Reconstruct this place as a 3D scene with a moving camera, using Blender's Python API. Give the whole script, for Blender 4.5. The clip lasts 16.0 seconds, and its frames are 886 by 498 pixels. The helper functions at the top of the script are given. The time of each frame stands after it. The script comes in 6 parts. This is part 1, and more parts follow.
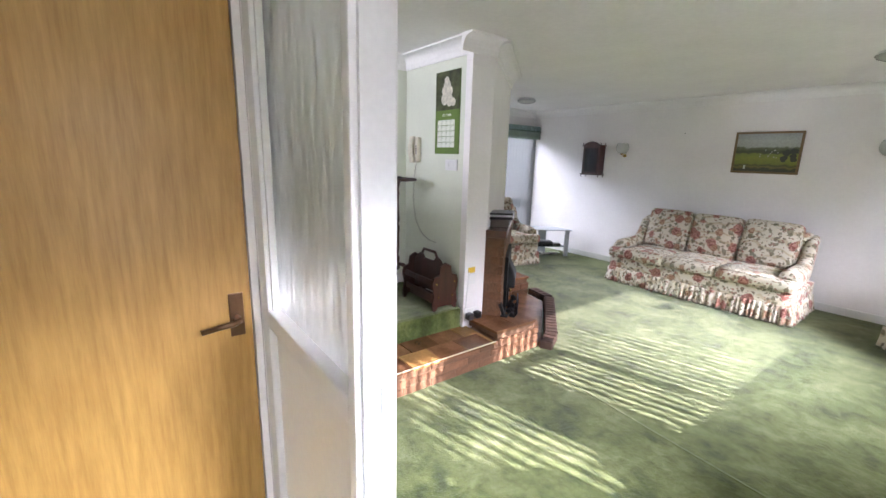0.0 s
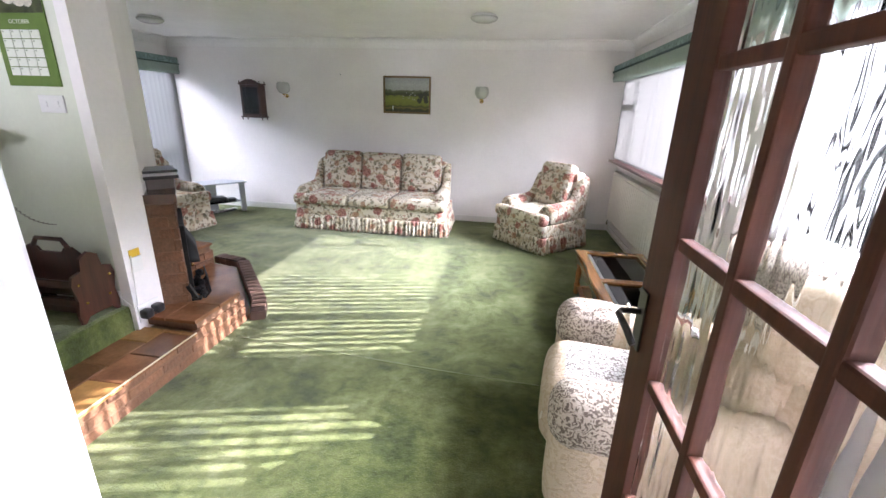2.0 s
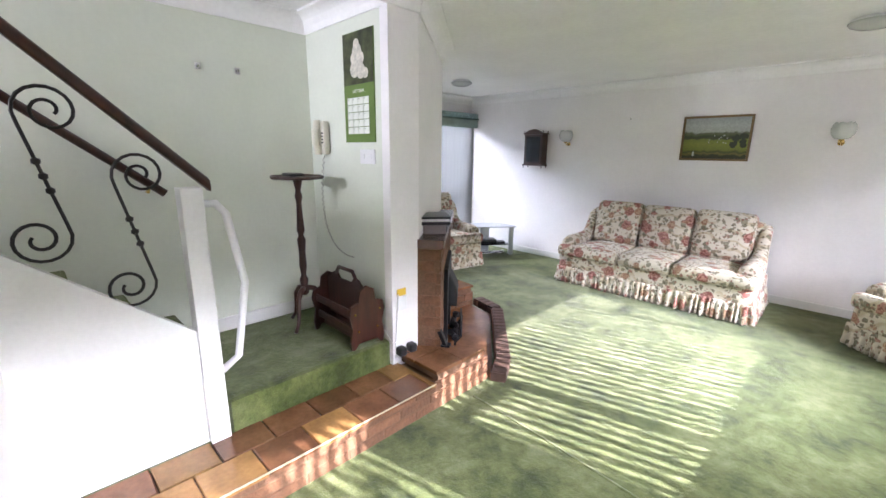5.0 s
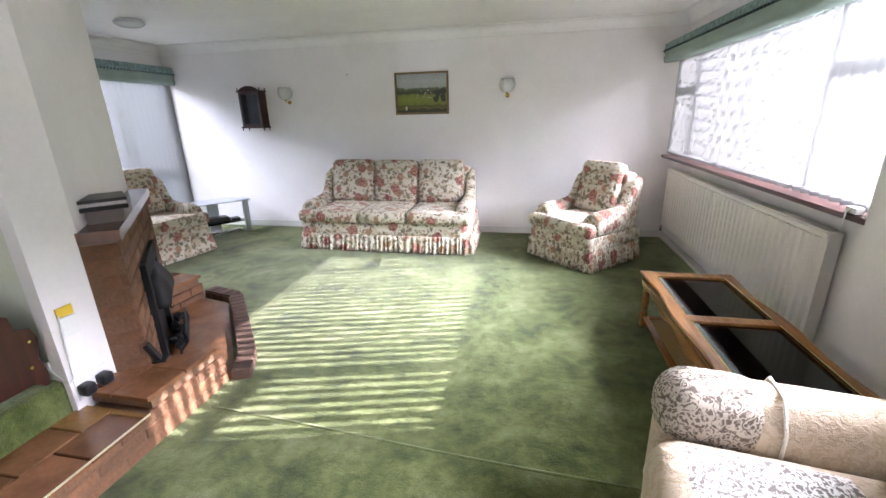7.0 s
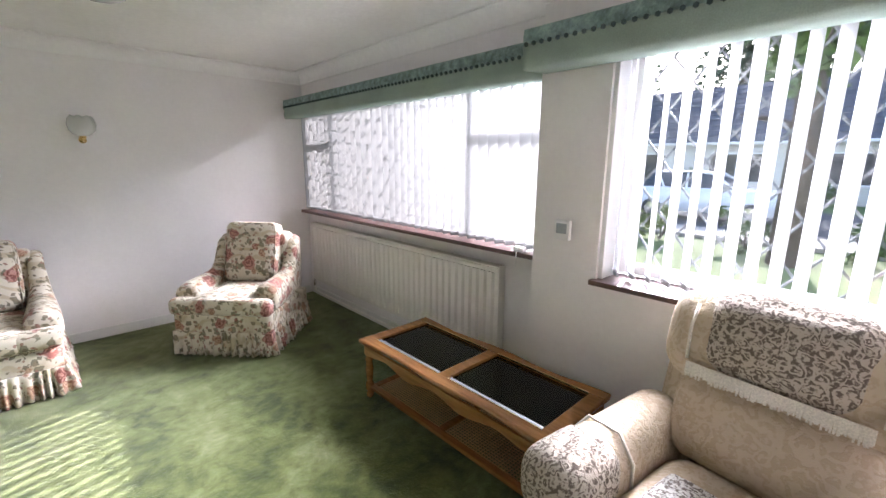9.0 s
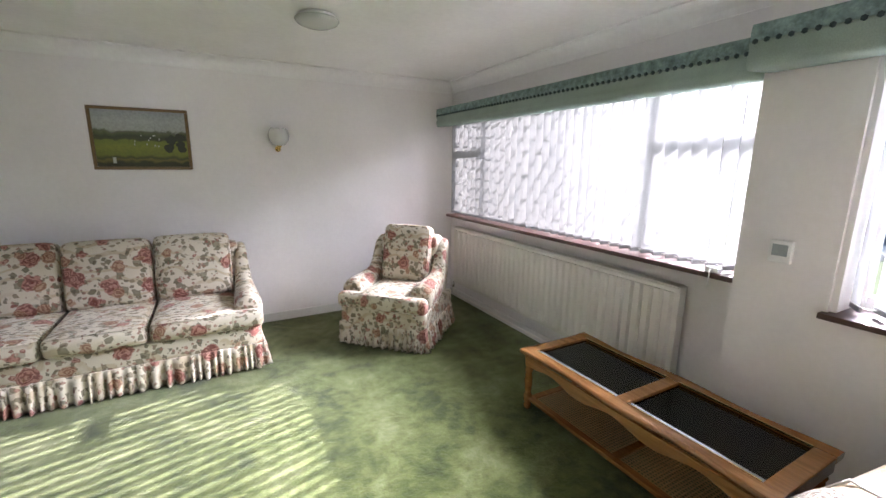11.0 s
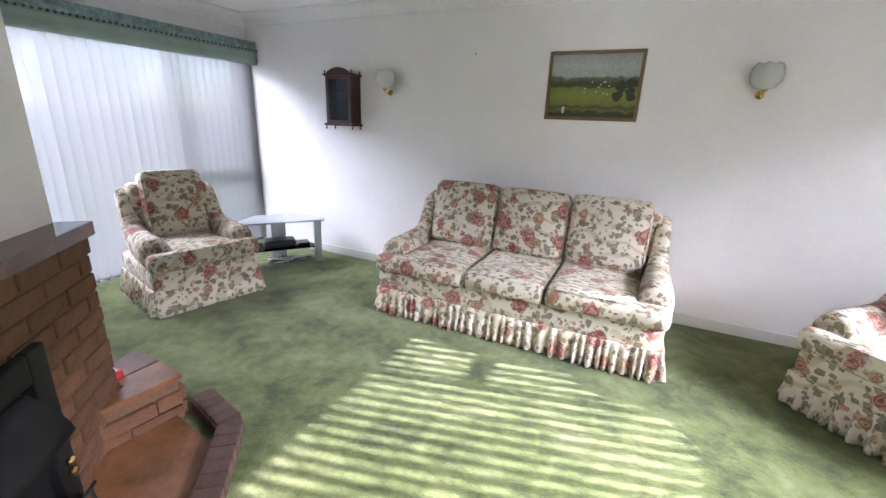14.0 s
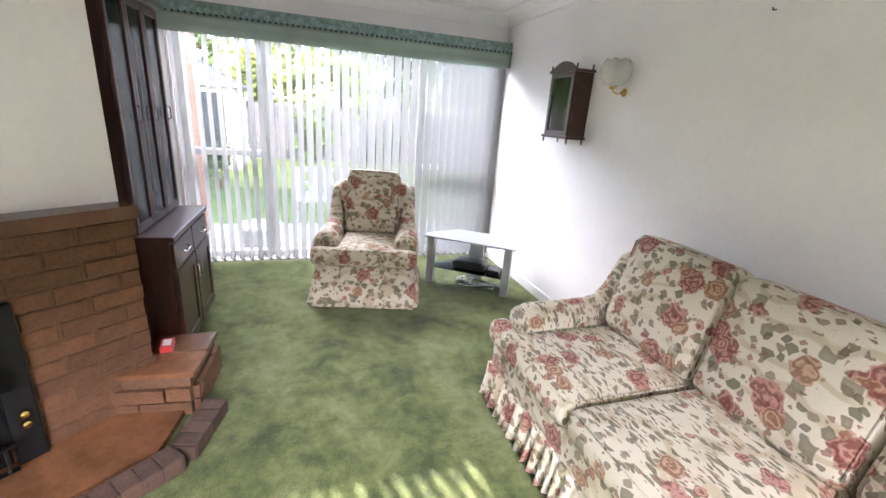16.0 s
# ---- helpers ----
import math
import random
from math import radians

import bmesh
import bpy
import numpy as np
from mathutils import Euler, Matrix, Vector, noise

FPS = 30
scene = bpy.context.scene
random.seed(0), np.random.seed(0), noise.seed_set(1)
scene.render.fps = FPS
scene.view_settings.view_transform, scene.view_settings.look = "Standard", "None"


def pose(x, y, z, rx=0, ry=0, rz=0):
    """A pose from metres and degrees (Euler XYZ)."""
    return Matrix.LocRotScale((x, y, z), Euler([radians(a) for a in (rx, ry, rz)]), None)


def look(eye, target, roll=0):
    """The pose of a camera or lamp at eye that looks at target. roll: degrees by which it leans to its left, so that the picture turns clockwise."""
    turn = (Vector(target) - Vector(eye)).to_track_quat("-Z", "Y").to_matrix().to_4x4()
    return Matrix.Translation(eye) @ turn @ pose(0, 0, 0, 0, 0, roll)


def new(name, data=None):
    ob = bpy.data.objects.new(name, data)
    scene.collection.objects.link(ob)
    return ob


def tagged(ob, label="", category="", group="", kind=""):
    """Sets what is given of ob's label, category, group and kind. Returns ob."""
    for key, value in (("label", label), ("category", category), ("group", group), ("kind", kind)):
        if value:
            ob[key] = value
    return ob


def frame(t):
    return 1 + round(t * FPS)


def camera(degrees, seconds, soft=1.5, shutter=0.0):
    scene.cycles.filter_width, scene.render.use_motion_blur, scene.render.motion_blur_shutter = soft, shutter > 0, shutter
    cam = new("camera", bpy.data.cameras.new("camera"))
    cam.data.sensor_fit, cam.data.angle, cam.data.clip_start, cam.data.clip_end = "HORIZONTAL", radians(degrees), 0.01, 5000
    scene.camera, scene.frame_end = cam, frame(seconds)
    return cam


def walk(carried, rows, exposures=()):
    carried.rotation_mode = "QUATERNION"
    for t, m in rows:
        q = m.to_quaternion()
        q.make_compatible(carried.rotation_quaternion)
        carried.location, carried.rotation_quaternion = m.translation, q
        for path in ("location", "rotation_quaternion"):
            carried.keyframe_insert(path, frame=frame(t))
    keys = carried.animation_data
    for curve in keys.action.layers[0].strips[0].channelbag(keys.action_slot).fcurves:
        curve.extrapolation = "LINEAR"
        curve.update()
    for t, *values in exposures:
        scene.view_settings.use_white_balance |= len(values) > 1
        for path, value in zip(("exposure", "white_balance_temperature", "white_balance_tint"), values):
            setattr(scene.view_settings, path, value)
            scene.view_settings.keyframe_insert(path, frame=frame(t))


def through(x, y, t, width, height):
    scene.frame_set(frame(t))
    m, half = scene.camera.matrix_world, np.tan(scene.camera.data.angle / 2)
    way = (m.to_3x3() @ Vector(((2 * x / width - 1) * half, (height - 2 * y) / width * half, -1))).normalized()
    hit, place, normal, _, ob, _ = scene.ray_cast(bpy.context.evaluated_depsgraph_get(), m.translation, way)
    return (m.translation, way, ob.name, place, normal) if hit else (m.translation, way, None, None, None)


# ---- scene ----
cam = camera(93.7, 16.0)
PATH = [
    (0, (1.182, 0.788, 1.542), (-0.372, 1.972, 1.114), 1.6),
    (0.5, (1.099, 0.867, 1.508), (0.004, 2.44, 0.936), 2.0),
    (1, (0.97, 0.88, 1.488), (0.38, 2.675, 0.833), 1.5),
    (1.5, (0.935, 0.902, 1.493), (0.643, 2.764, 0.824), 2.0),
    (2, (0.891, 0.92, 1.517), (0.617, 2.797, 0.886), 1.8),
    (2.5, (0.844, 0.985, 1.496), (0.361, 2.829, 0.892), 0.5),
    (3, (0.764, 1.185, 1.5), (-0.176, 2.856, 0.93), -1.0),
    (3.5, (0.71, 1.319, 1.501), (-0.615, 2.712, 0.951), -0.3),
    (3.7, (0.7, 1.333, 1.492), (-0.732, 2.62, 0.951), 0.3),
    (5.8, (0.668, 1.404, 1.539), (-0.514, 2.962, 1.123), -0.4),
    (6, (0.686, 1.431, 1.53), (-0.393, 3.052, 1.072), -0.6),
    (6.5, (0.744, 1.501, 1.51), (-0.072, 3.241, 0.955), -1.0),
    (7, (0.745, 1.626, 1.459), (0.363, 3.49, 0.842), -1.4),
    (7.5, (0.713, 1.846, 1.441), (1.064, 3.717, 0.828), -0.7),
    (8, (0.657, 2.009, 1.441), (1.673, 3.645, 0.9), -0.1),
    (8.2, (0.561, 2.095, 1.458), (1.805, 3.577, 0.951), -0.1),
    (10.3, (0.064, 2.574, 1.547), (1.425, 4.001, 1.214), -0.2),
    (10.5, (0.051, 2.59, 1.559), (1.293, 4.115, 1.198), -0.2),
    (11, (-0.055, 2.621, 1.538), (0.885, 4.34, 1.132), 0.5),
    (11.5, (-0.167, 2.648, 1.523), (0.474, 4.489, 1.075), 1.1),
    (12, (-0.267, 2.674, 1.515), (0.103, 4.579, 1.031), 1.4),
    (12.5, (-0.276, 2.739, 1.522), (-0.188, 4.67, 1.008), 1.7),
    (13, (-0.213, 2.898, 1.494), (-0.437, 4.811, 0.956), 1.7),
    (13.5, (-0.136, 3.096, 1.469), (-0.656, 4.943, 0.905), 2.0),
    (14, (-0.083, 3.399, 1.418), (-0.9, 5.128, 0.831), 2.2),
    (14.5, (-0.026, 3.783, 1.422), (-1.103, 5.354, 0.812), 2.7),
    (15, (0.088, 4.226, 1.459), (-1.285, 5.544, 0.843), 2.7),
    (15.5, (0.059, 4.627, 1.424), (-1.542, 5.658, 0.814), 3.5),
    (16, (-0.012, 4.96, 1.436), (-1.82, 5.561, 0.829), 4.2),
]
EXPOSURES = [(0.0, 3.5, 6150, 24), (1.0, 3.48, 6100, 24), (2.0, 3.58, 6150, 24), (3.5, 3.78, 6050, 24), (6.5, 3.74, 6050, 24), (8.0, 3.38, 6150, 24), (10.5, 3.26, 6250, 24), (12.5, 3.64, 6000, 24), (14.0, 3.72, 6000, 24), (16.0, 4.08, 6400, 24)]
walk(cam, [(t, look(eye, target, roll)) for t, eye, target, roll in PATH], EXPOSURES)

# ---- light ----
SUN_FROM = Vector((1.0, 0.25, 0.535)).normalized()
world = bpy.data.worlds.new("world")
scene.world = world
world.use_nodes = True
wn = world.node_tree.nodes
sky = wn.new("ShaderNodeTexSky")
sky.sky_type = "NISHITA"
sky.sun_disc = False
sky.sun_elevation = math.asin(SUN_FROM.z)
sky.sun_rotation = math.atan2(SUN_FROM.x, SUN_FROM.y)
wn["Background"].inputs[1].default_value = 0.15
world.node_tree.links.new(sky.outputs[0], wn["Background"].inputs[0])
sun = new("sun", bpy.data.lights.new("sun", "SUN"))
sun.data.energy, sun.data.angle, sun.data.color = 2.9, radians(0.5), (1.0, 0.97, 0.93)
sun.matrix_world = look(SUN_FROM * 20, (0, 0, 0))


def fill_light(name, m, width, height, watts, color=(0.92, 0.96, 1.0)):
    """An added lamp, out of view, standing in for daylight from outside."""
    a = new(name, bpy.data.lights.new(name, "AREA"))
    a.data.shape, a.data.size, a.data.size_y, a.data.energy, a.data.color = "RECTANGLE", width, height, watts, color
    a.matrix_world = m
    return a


# fill lamps added outside, above the sightline, to boost sky through the windows
side = fill_light("side_window_fill", look((5.6, 3.7, 3.9), (0.4, 2.5, 1.0)), 3.4, 2.0, 175)
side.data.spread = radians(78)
fill_light("patio_window_fill", look((-7.0, 4.8, 3.9), (-3.0, 4.9, 0.9)), 4.5, 2.0, 125)
# lamp added inside the stairwell to brighten it; no landing window is built
fill_light("stair_fill", look((-1.8, -1.92, 2.0), (-1.8, 2.0, 1.2)), 0.8, 0.6, 10.5)
# lamp added behind an unseen opening to light the hall
fill_light("hall_fill", look((2.75, 0.70, 1.70), (0.0, 0.70, 1.0)), 0.8, 1.1, 0.6)


# ---- materials ----
def mat(name, base=(0.8, 0.8, 0.8), rough=0.6, metal=0.0, var=0.12, vscale=3.0, grain=60.0, gvar=0.1, bump=0.15, bscale=None, bdist=0.002, stretch=(1, 1, 1), spec=0.5, island=0.0):
    """Principled surface with large stains, fine grain and fine relief."""
    m = bpy.data.materials.new(name)
    m.use_nodes = True
    nt = m.node_tree
    n, lk = nt.nodes, nt.links
    b = n["Principled BSDF"]
    b.inputs["Roughness"].default_value = rough
    b.inputs["Metallic"].default_value = metal
    b.inputs["Specular IOR Level"].default_value = spec
    tc = n.new("ShaderNodeTexCoord")
    mp = n.new("ShaderNodeMapping")
    mp.inputs["Scale"].default_value = stretch
    lk.new(tc.outputs["Object"], mp.inputs[0])
    big, fine = n.new("ShaderNodeTexNoise"), n.new("ShaderNodeTexNoise")
    big.inputs["Scale"].default_value, fine.inputs["Scale"].default_value = vscale, grain
    big.inputs["Detail"].default_value, fine.inputs["Detail"].default_value = 4, 3
    lk.new(mp.outputs[0], big.inputs["Vector"])
    lk.new(mp.outputs[0], fine.inputs["Vector"])
    last = None
    for tex, amount in ((big, var), (fine, gvar)):
        r = n.new("ShaderNodeMapRange")
        r.inputs["From Min"].default_value, r.inputs["From Max"].default_value = 0.25, 0.75
        r.inputs["To Min"].default_value, r.inputs["To Max"].default_value = 1 - amount, 1 + amount
        lk.new(tex.outputs["Fac"], r.inputs["Value"])
        if last is None:
            last = r.outputs[0]
        else:
            k = n.new("ShaderNodeMath")
            k.operation = "MULTIPLY"
            lk.new(last, k.inputs[0])
            lk.new(r.outputs[0], k.inputs[1])
            last = k.outputs[0]
    if island:
        info = n.new("ShaderNodeObjectInfo")
        r = n.new("ShaderNodeMapRange")
        r.inputs["To Min"].default_value, r.inputs["To Max"].default_value = 1 - island, 1 + island
        lk.new(info.outputs["Random"], r.inputs["Value"])
        k = n.new("ShaderNodeMath")
        k.operation = "MULTIPLY"
        lk.new(last, k.inputs[0])
        lk.new(r.outputs[0], k.inputs[1])
        last = k.outputs[0]
    mul = n.new("ShaderNodeVectorMath")
    mul.operation = "SCALE"
    mul.inputs[0].default_value = base[:3]
    lk.new(last, mul.inputs["Scale"])
    lk.new(mul.outputs[0], b.inputs["Base Color"])
    if bump:
        bt = n.new("ShaderNodeTexNoise")
        bt.inputs["Scale"].default_value = bscale or grain
        bt.inputs["Detail"].default_value = 4
        lk.new(mp.outputs[0], bt.inputs["Vector"])
        bn = n.new("ShaderNodeBump")
        bn.inputs["Strength"].default_value, bn.inputs["Distance"].default_value = bump, bdist
        lk.new(bt.outputs["Fac"], bn.inputs["Height"])
        lk.new(bn.outputs[0], b.inputs["Normal"])
    return m


def ramp(n, stops, mode="LINEAR"):
    r = n.new("ShaderNodeValToRGB")
    r.color_ramp.interpolation = mode
    el = r.color_ramp.elements
    while len(el) > 1:
        el.remove(el[-1])
    for i, (p, c) in enumerate(stops):
        e = el[0] if i == 0 else el.new(p)
        e.position, e.color = p, (*c, 1)
    return r


def math_node(nt, op, a, b=0.0, c=None):
    k = nt.nodes.new("ShaderNodeMath")
    k.operation = op
    for i, v in enumerate((a, b, c)):
        if v is None:
            continue
        if isinstance(v, (int, float)):
            k.inputs[i].default_value = v
        else:
            nt.links.new(v, k.inputs[i])
    return k.outputs[0]


def mix_color(nt, fac, a, b):
    k = nt.nodes.new("ShaderNodeMix")
    k.data_type = "RGBA"
    for i, v in ((0, fac), (6, a), (7, b)):
        if isinstance(v, (int, float)):
            k.inputs[i].default_value = v
        elif isinstance(v, tuple):
            k.inputs[i].default_value = (*v, 1)
        else:
            nt.links.new(v, k.inputs[i])
    return k.outputs[2]


def noise_node(nt, vec, scale, detail=3, color=False):
    t = nt.nodes.new("ShaderNodeTexNoise")
    t.inputs["Scale"].default_value, t.inputs["Detail"].default_value = scale, detail
    nt.links.new(vec, t.inputs["Vector"])
    return t.outputs["Color" if color else "Fac"]


def step_up(nt, v, lo, hi):
    r = nt.nodes.new("ShaderNodeMapRange")
    r.inputs["From Min"].default_value, r.inputs["From Max"].default_value = lo, hi
    nt.links.new(v, r.inputs["Value"])
    return r.outputs[0]


def floral_fabric():
    """Cream upholstery printed with roses, leaves and beige scrolls."""
    m = bpy.data.materials.new("floral_fabric")
    m.use_nodes = True
    nt = m.node_tree
    n, lk = nt.nodes, nt.links
    b = n["Principled BSDF"]
    b.inputs["Roughness"].default_value = 0.85
    b.inputs["Specular IOR Level"].default_value = 0.2
    b.inputs["Sheen Weight"].default_value = 0.1
    co = n.new("ShaderNodeTexCoord").outputs["Object"]
    wob = noise_node(nt, co, 9, 2, True)
    add = n.new("ShaderNodeVectorMath")
    add.operation = "MULTIPLY_ADD"
    add.inputs[1].default_value = (0.06, 0.06, 0.06)
    lk.new(wob, add.inputs[0])
    lk.new(co, add.inputs[2])
    add2 = n.new("ShaderNodeVectorMath")
    add2.operation = "MULTIPLY_ADD"
    add2.inputs[1].default_value = (0.02, 0.02, 0.02)
    lk.new(noise_node(nt, co, 38, 2, True), add2.inputs[0])
    lk.new(add.outputs[0], add2.inputs[2])
    warped = add2.outputs[0]
    base = mix_color(nt, noise_node(nt, co, 4), (0.58, 0.525, 0.415), (0.68, 0.625, 0.515))
    wv = n.new("ShaderNodeTexWave")
    wv.wave_type = "RINGS"
    wv.inputs["Scale"].default_value, wv.inputs["Distortion"].default_value = 3.0, 10
    wv.inputs["Detail"].default_value, wv.inputs["Detail Scale"].default_value = 1.5, 1.5
    lk.new(co, wv.inputs["Vector"])
    scroll = math_node(nt, "MULTIPLY", step_up(nt, wv.outputs["Fac"], 0.66, 0.90), step_up(nt, noise_node(nt, co, 5), 0.36, 0.48))
    base = mix_color(nt, math_node(nt, "MULTIPLY", scroll, 0.75), base, (0.47, 0.385, 0.255))

    def cells(scale, vec, rand=1.0, metric="EUCLIDEAN"):
        v = n.new("ShaderNodeTexVoronoi")
        v.distance = metric
        v.inputs["Scale"].default_value = scale
        v.inputs["Randomness"].default_value = rand
        lk.new(vec, v.inputs["Vector"])
        return v
    grove = step_up(nt, noise_node(nt, co, 5.5, 2), 0.24, 0.36)
    curl = n.new("ShaderNodeVectorMath")
    curl.operation = "MULTIPLY_ADD"
    curl.inputs[1].default_value = (0.035, 0.035, 0.035)
    lk.new(noise_node(nt, co, 12, 1, True), curl.inputs[0])
    lk.new(co, curl.inputs[2])
    # long leaves in sprays: stretched cells, turned a different way in each layer
    for scale, reach, tint_a, tint_b, seed in ((12.5, 0.42, (0.125, 0.115, 0.072), (0.27, 0.245, 0.165), 0.14), (15, 0.43, (0.095, 0.090, 0.055), (0.21, 0.18, 0.115), 0.12), (19, 0.42, (0.16, 0.13, 0.085), (0.30, 0.24, 0.16), 0.14), (24, 0.42, (0.10, 0.088, 0.058), (0.24, 0.19, 0.13), 0.18), (29, 0.42, (0.22, 0.10, 0.078), (0.38, 0.22, 0.165), 0.34)):
        mp = n.new("ShaderNodeMapping")
        mp.inputs["Scale"].default_value = (0.80, 2.1, 0.75)
        mp.inputs["Rotation"].default_value = (0.5 + seed * scale * 2, 0.7 + scale, seed * scale * 3)
        lk.new(curl.outputs[0], mp.inputs[0])
        v = cells(scale, mp.outputs[0], 1.0, "MANHATTAN")
        sep = n.new("ShaderNodeSeparateColor")
        lk.new(v.outputs["Color"], sep.inputs[0])
        on = math_node(nt, "MULTIPLY", math_node(nt, "GREATER_THAN", sep.outputs[0], seed), grove)
        shape = math_node(nt, "SUBTRACT", 1.0, step_up(nt, v.outputs["Distance"], reach - 0.06, reach))
        leaf = mix_color(nt, math_node(nt, "MULTIPLY_ADD", step_up(nt, v.outputs["Distance"], 0.02, reach), 0.55, math_node(nt, "MULTIPLY", sep.outputs[1], 0.5)), tint_b, tint_a)
        base = mix_color(nt, math_node(nt, "MULTIPLY", math_node(nt, "MULTIPLY", on, shape), 0.84), base, leaf)
    # roses: a round outline with a ragged edge, filled with overlapping petals
    for scale, reach, seed, ca, cb in ((5.4, 0.33, 0.12, (0.19, 0.050, 0.040), (0.46, 0.22, 0.175)), (6.8, 0.30, 0.38, (0.25, 0.115, 0.070), (0.48, 0.31, 0.205)), (10.0, 0.22, 0.52, (0.24, 0.075, 0.060), (0.47, 0.27, 0.21))):
        mp = n.new("ShaderNodeMapping")
        mp.inputs["Location"].default_value = (seed * 3, seed, 0.3 + seed)
        lk.new(warped, mp.inputs[0])
        v = cells(scale, mp.outputs[0], 0.9)
        sep = n.new("ShaderNodeSeparateColor")
        lk.new(v.outputs["Color"], sep.inputs[0])
        on = math_node(nt, "GREATER_THAN", sep.outputs[0], seed)
        d = math_node(nt, "ADD", v.outputs["Distance"], math_node(nt, "MULTIPLY", noise_node(nt, co, 24, 2), 0.24))
        shape = math_node(nt, "SUBTRACT", 1.0, step_up(nt, d, reach + 0.085, reach + 0.115))
        folds = math_node(nt, "SINE", math_node(nt, "MULTIPLY_ADD", d, 46.0, math_node(nt, "MULTIPLY", noise_node(nt, co, 26, 2), 17.0)))
        rose = mix_color(nt, step_up(nt, folds, -0.6, 0.9), ca, cb)
        base = mix_color(nt, math_node(nt, "MULTIPLY", math_node(nt, "MULTIPLY", on, shape), 0.90), base, rose)
    weave = math_node(nt, "MULTIPLY_ADD", noise_node(nt, co, 260, 2), 0.25, 0.87)
    sc = n.new("ShaderNodeVectorMath")
    sc.operation = "SCALE"
    lk.new(base, sc.inputs[0])
    lk.new(weave, sc.inputs["Scale"])
    lk.new(sc.outputs[0], b.inputs["Base Color"])
    bn = n.new("ShaderNodeBump")
    bn.inputs["Strength"].default_value, bn.inputs["Distance"].default_value = 0.35, 0.004
    lk.new(math_node(nt, "ADD", noise_node(nt, co, 14, 3), math_node(nt, "MULTIPLY", noise_node(nt, co, 300, 2), 0.15)), bn.inputs["Height"])
    lk.new(bn.outputs[0], b.inputs["Normal"])
    return m


def carpet_pile():
    """Deep green pile, brushed light and dark, with fine tufts."""
    m = bpy.data.materials.new("green_carpet")
    m.use_nodes = True
    nt = m.node_tree
    n, lk = nt.nodes, nt.links
    b = n["Principled BSDF"]
    b.inputs["Roughness"].default_value = 0.95
    b.inputs["Specular IOR Level"].default_value = 0.1
    b.inputs["Sheen Weight"].default_value = 0.25
    b.inputs["Sheen Tint"].default_value = (0.9, 0.95, 0.8, 1)
    co = n.new("ShaderNodeTexCoord").outputs["Object"]
    warp = n.new("ShaderNodeVectorMath")
    warp.operation = "MULTIPLY_ADD"
    warp.inputs[1].default_value = (0.14, 0.14, 0)
    lk.new(noise_node(nt, co, 3.2, 2, True), warp.inputs[0])
    lk.new(co, warp.inputs[2])
    nap = math_node(nt, "ADD", math_node(nt, "MULTIPLY", noise_node(nt, warp.outputs[0], 3.0, 6), 0.62), math_node(nt, "MULTIPLY", noise_node(nt, warp.outputs[0], 13.0, 5), 0.38))
    col = ramp(n, [(0.36, (0.026, 0.036, 0.009)), (0.45, (0.058, 0.075, 0.019)), (0.51, (0.080, 0.098, 0.028)), (0.57, (0.104, 0.121, 0.043)), (0.68, (0.147, 0.159, 0.074))])
    lk.new(nap, col.inputs[0])
    sc = n.new("ShaderNodeVectorMath")
    sc.operation = "SCALE"
    lk.new(col.outputs[0], sc.inputs[0])
    tuft = noise_node(nt, co, 150, 3)
    clump = noise_node(nt, co, 42, 3)
    lk.new(math_node(nt, "ADD", math_node(nt, "MULTIPLY_ADD", tuft, 1.1, 0.15), math_node(nt, "MULTIPLY", clump, 0.75)), sc.inputs["Scale"])
    lk.new(sc.outputs[0], b.inputs["Base Color"])
    bn = n.new("ShaderNodeBump")
    bn.inputs["Strength"].default_value, bn.inputs["Distance"].default_value = 0.8, 0.008
    lk.new(math_node(nt, "ADD", math_node(nt, "MULTIPLY", tuft, 0.6), math_node(nt, "MULTIPLY", noise_node(nt, co, 45, 3), 0.6)), bn.inputs["Height"])
    lk.new(bn.outputs[0], b.inputs["Normal"])
    return m


def wood(name, dark, light, rough=0.35, axis="z", scale=1.0, coat=0.3):
    m = bpy.data.materials.new(name)
    m.use_nodes = True
    nt = m.node_tree
    n, lk = nt.nodes, nt.links
    b = n["Principled BSDF"]
    b.inputs["Roughness"].default_value = rough
    b.inputs["Coat Weight"].default_value = coat
    b.inputs["Coat Roughness"].default_value = 0.2
    co = n.new("ShaderNodeTexCoord").outputs["Object"]
    mp = n.new("ShaderNodeMapping")
    st = {"x": (0.08, 1, 1), "y": (1, 0.08, 1), "z": (1, 1, 0.08)}[axis]
    mp.inputs["Scale"].default_value = [v * 22 * scale for v in st]
    lk.new(co, mp.inputs[0])
    g = noise_node(nt, mp.outputs[0], 1.6, 6)
    fine = noise_node(nt, mp.outputs[0], 9, 3)
    col = ramp(n, [(0.32, dark), (0.66, light)])
    lk.new(math_node(nt, "ADD", math_node(nt, "MULTIPLY", g, 0.75), math_node(nt, "MULTIPLY", fine, 0.25)), col.inputs[0])
    lk.new(col.outputs[0], b.inputs["Base Color"])
    bn = n.new("ShaderNodeBump")
    bn.inputs["Strength"].default_value, bn.inputs["Distance"].default_value = 0.12, 0.001
    lk.new(fine, bn.inputs["Height"])
    lk.new(bn.outputs[0], b.inputs["Normal"])
    return m


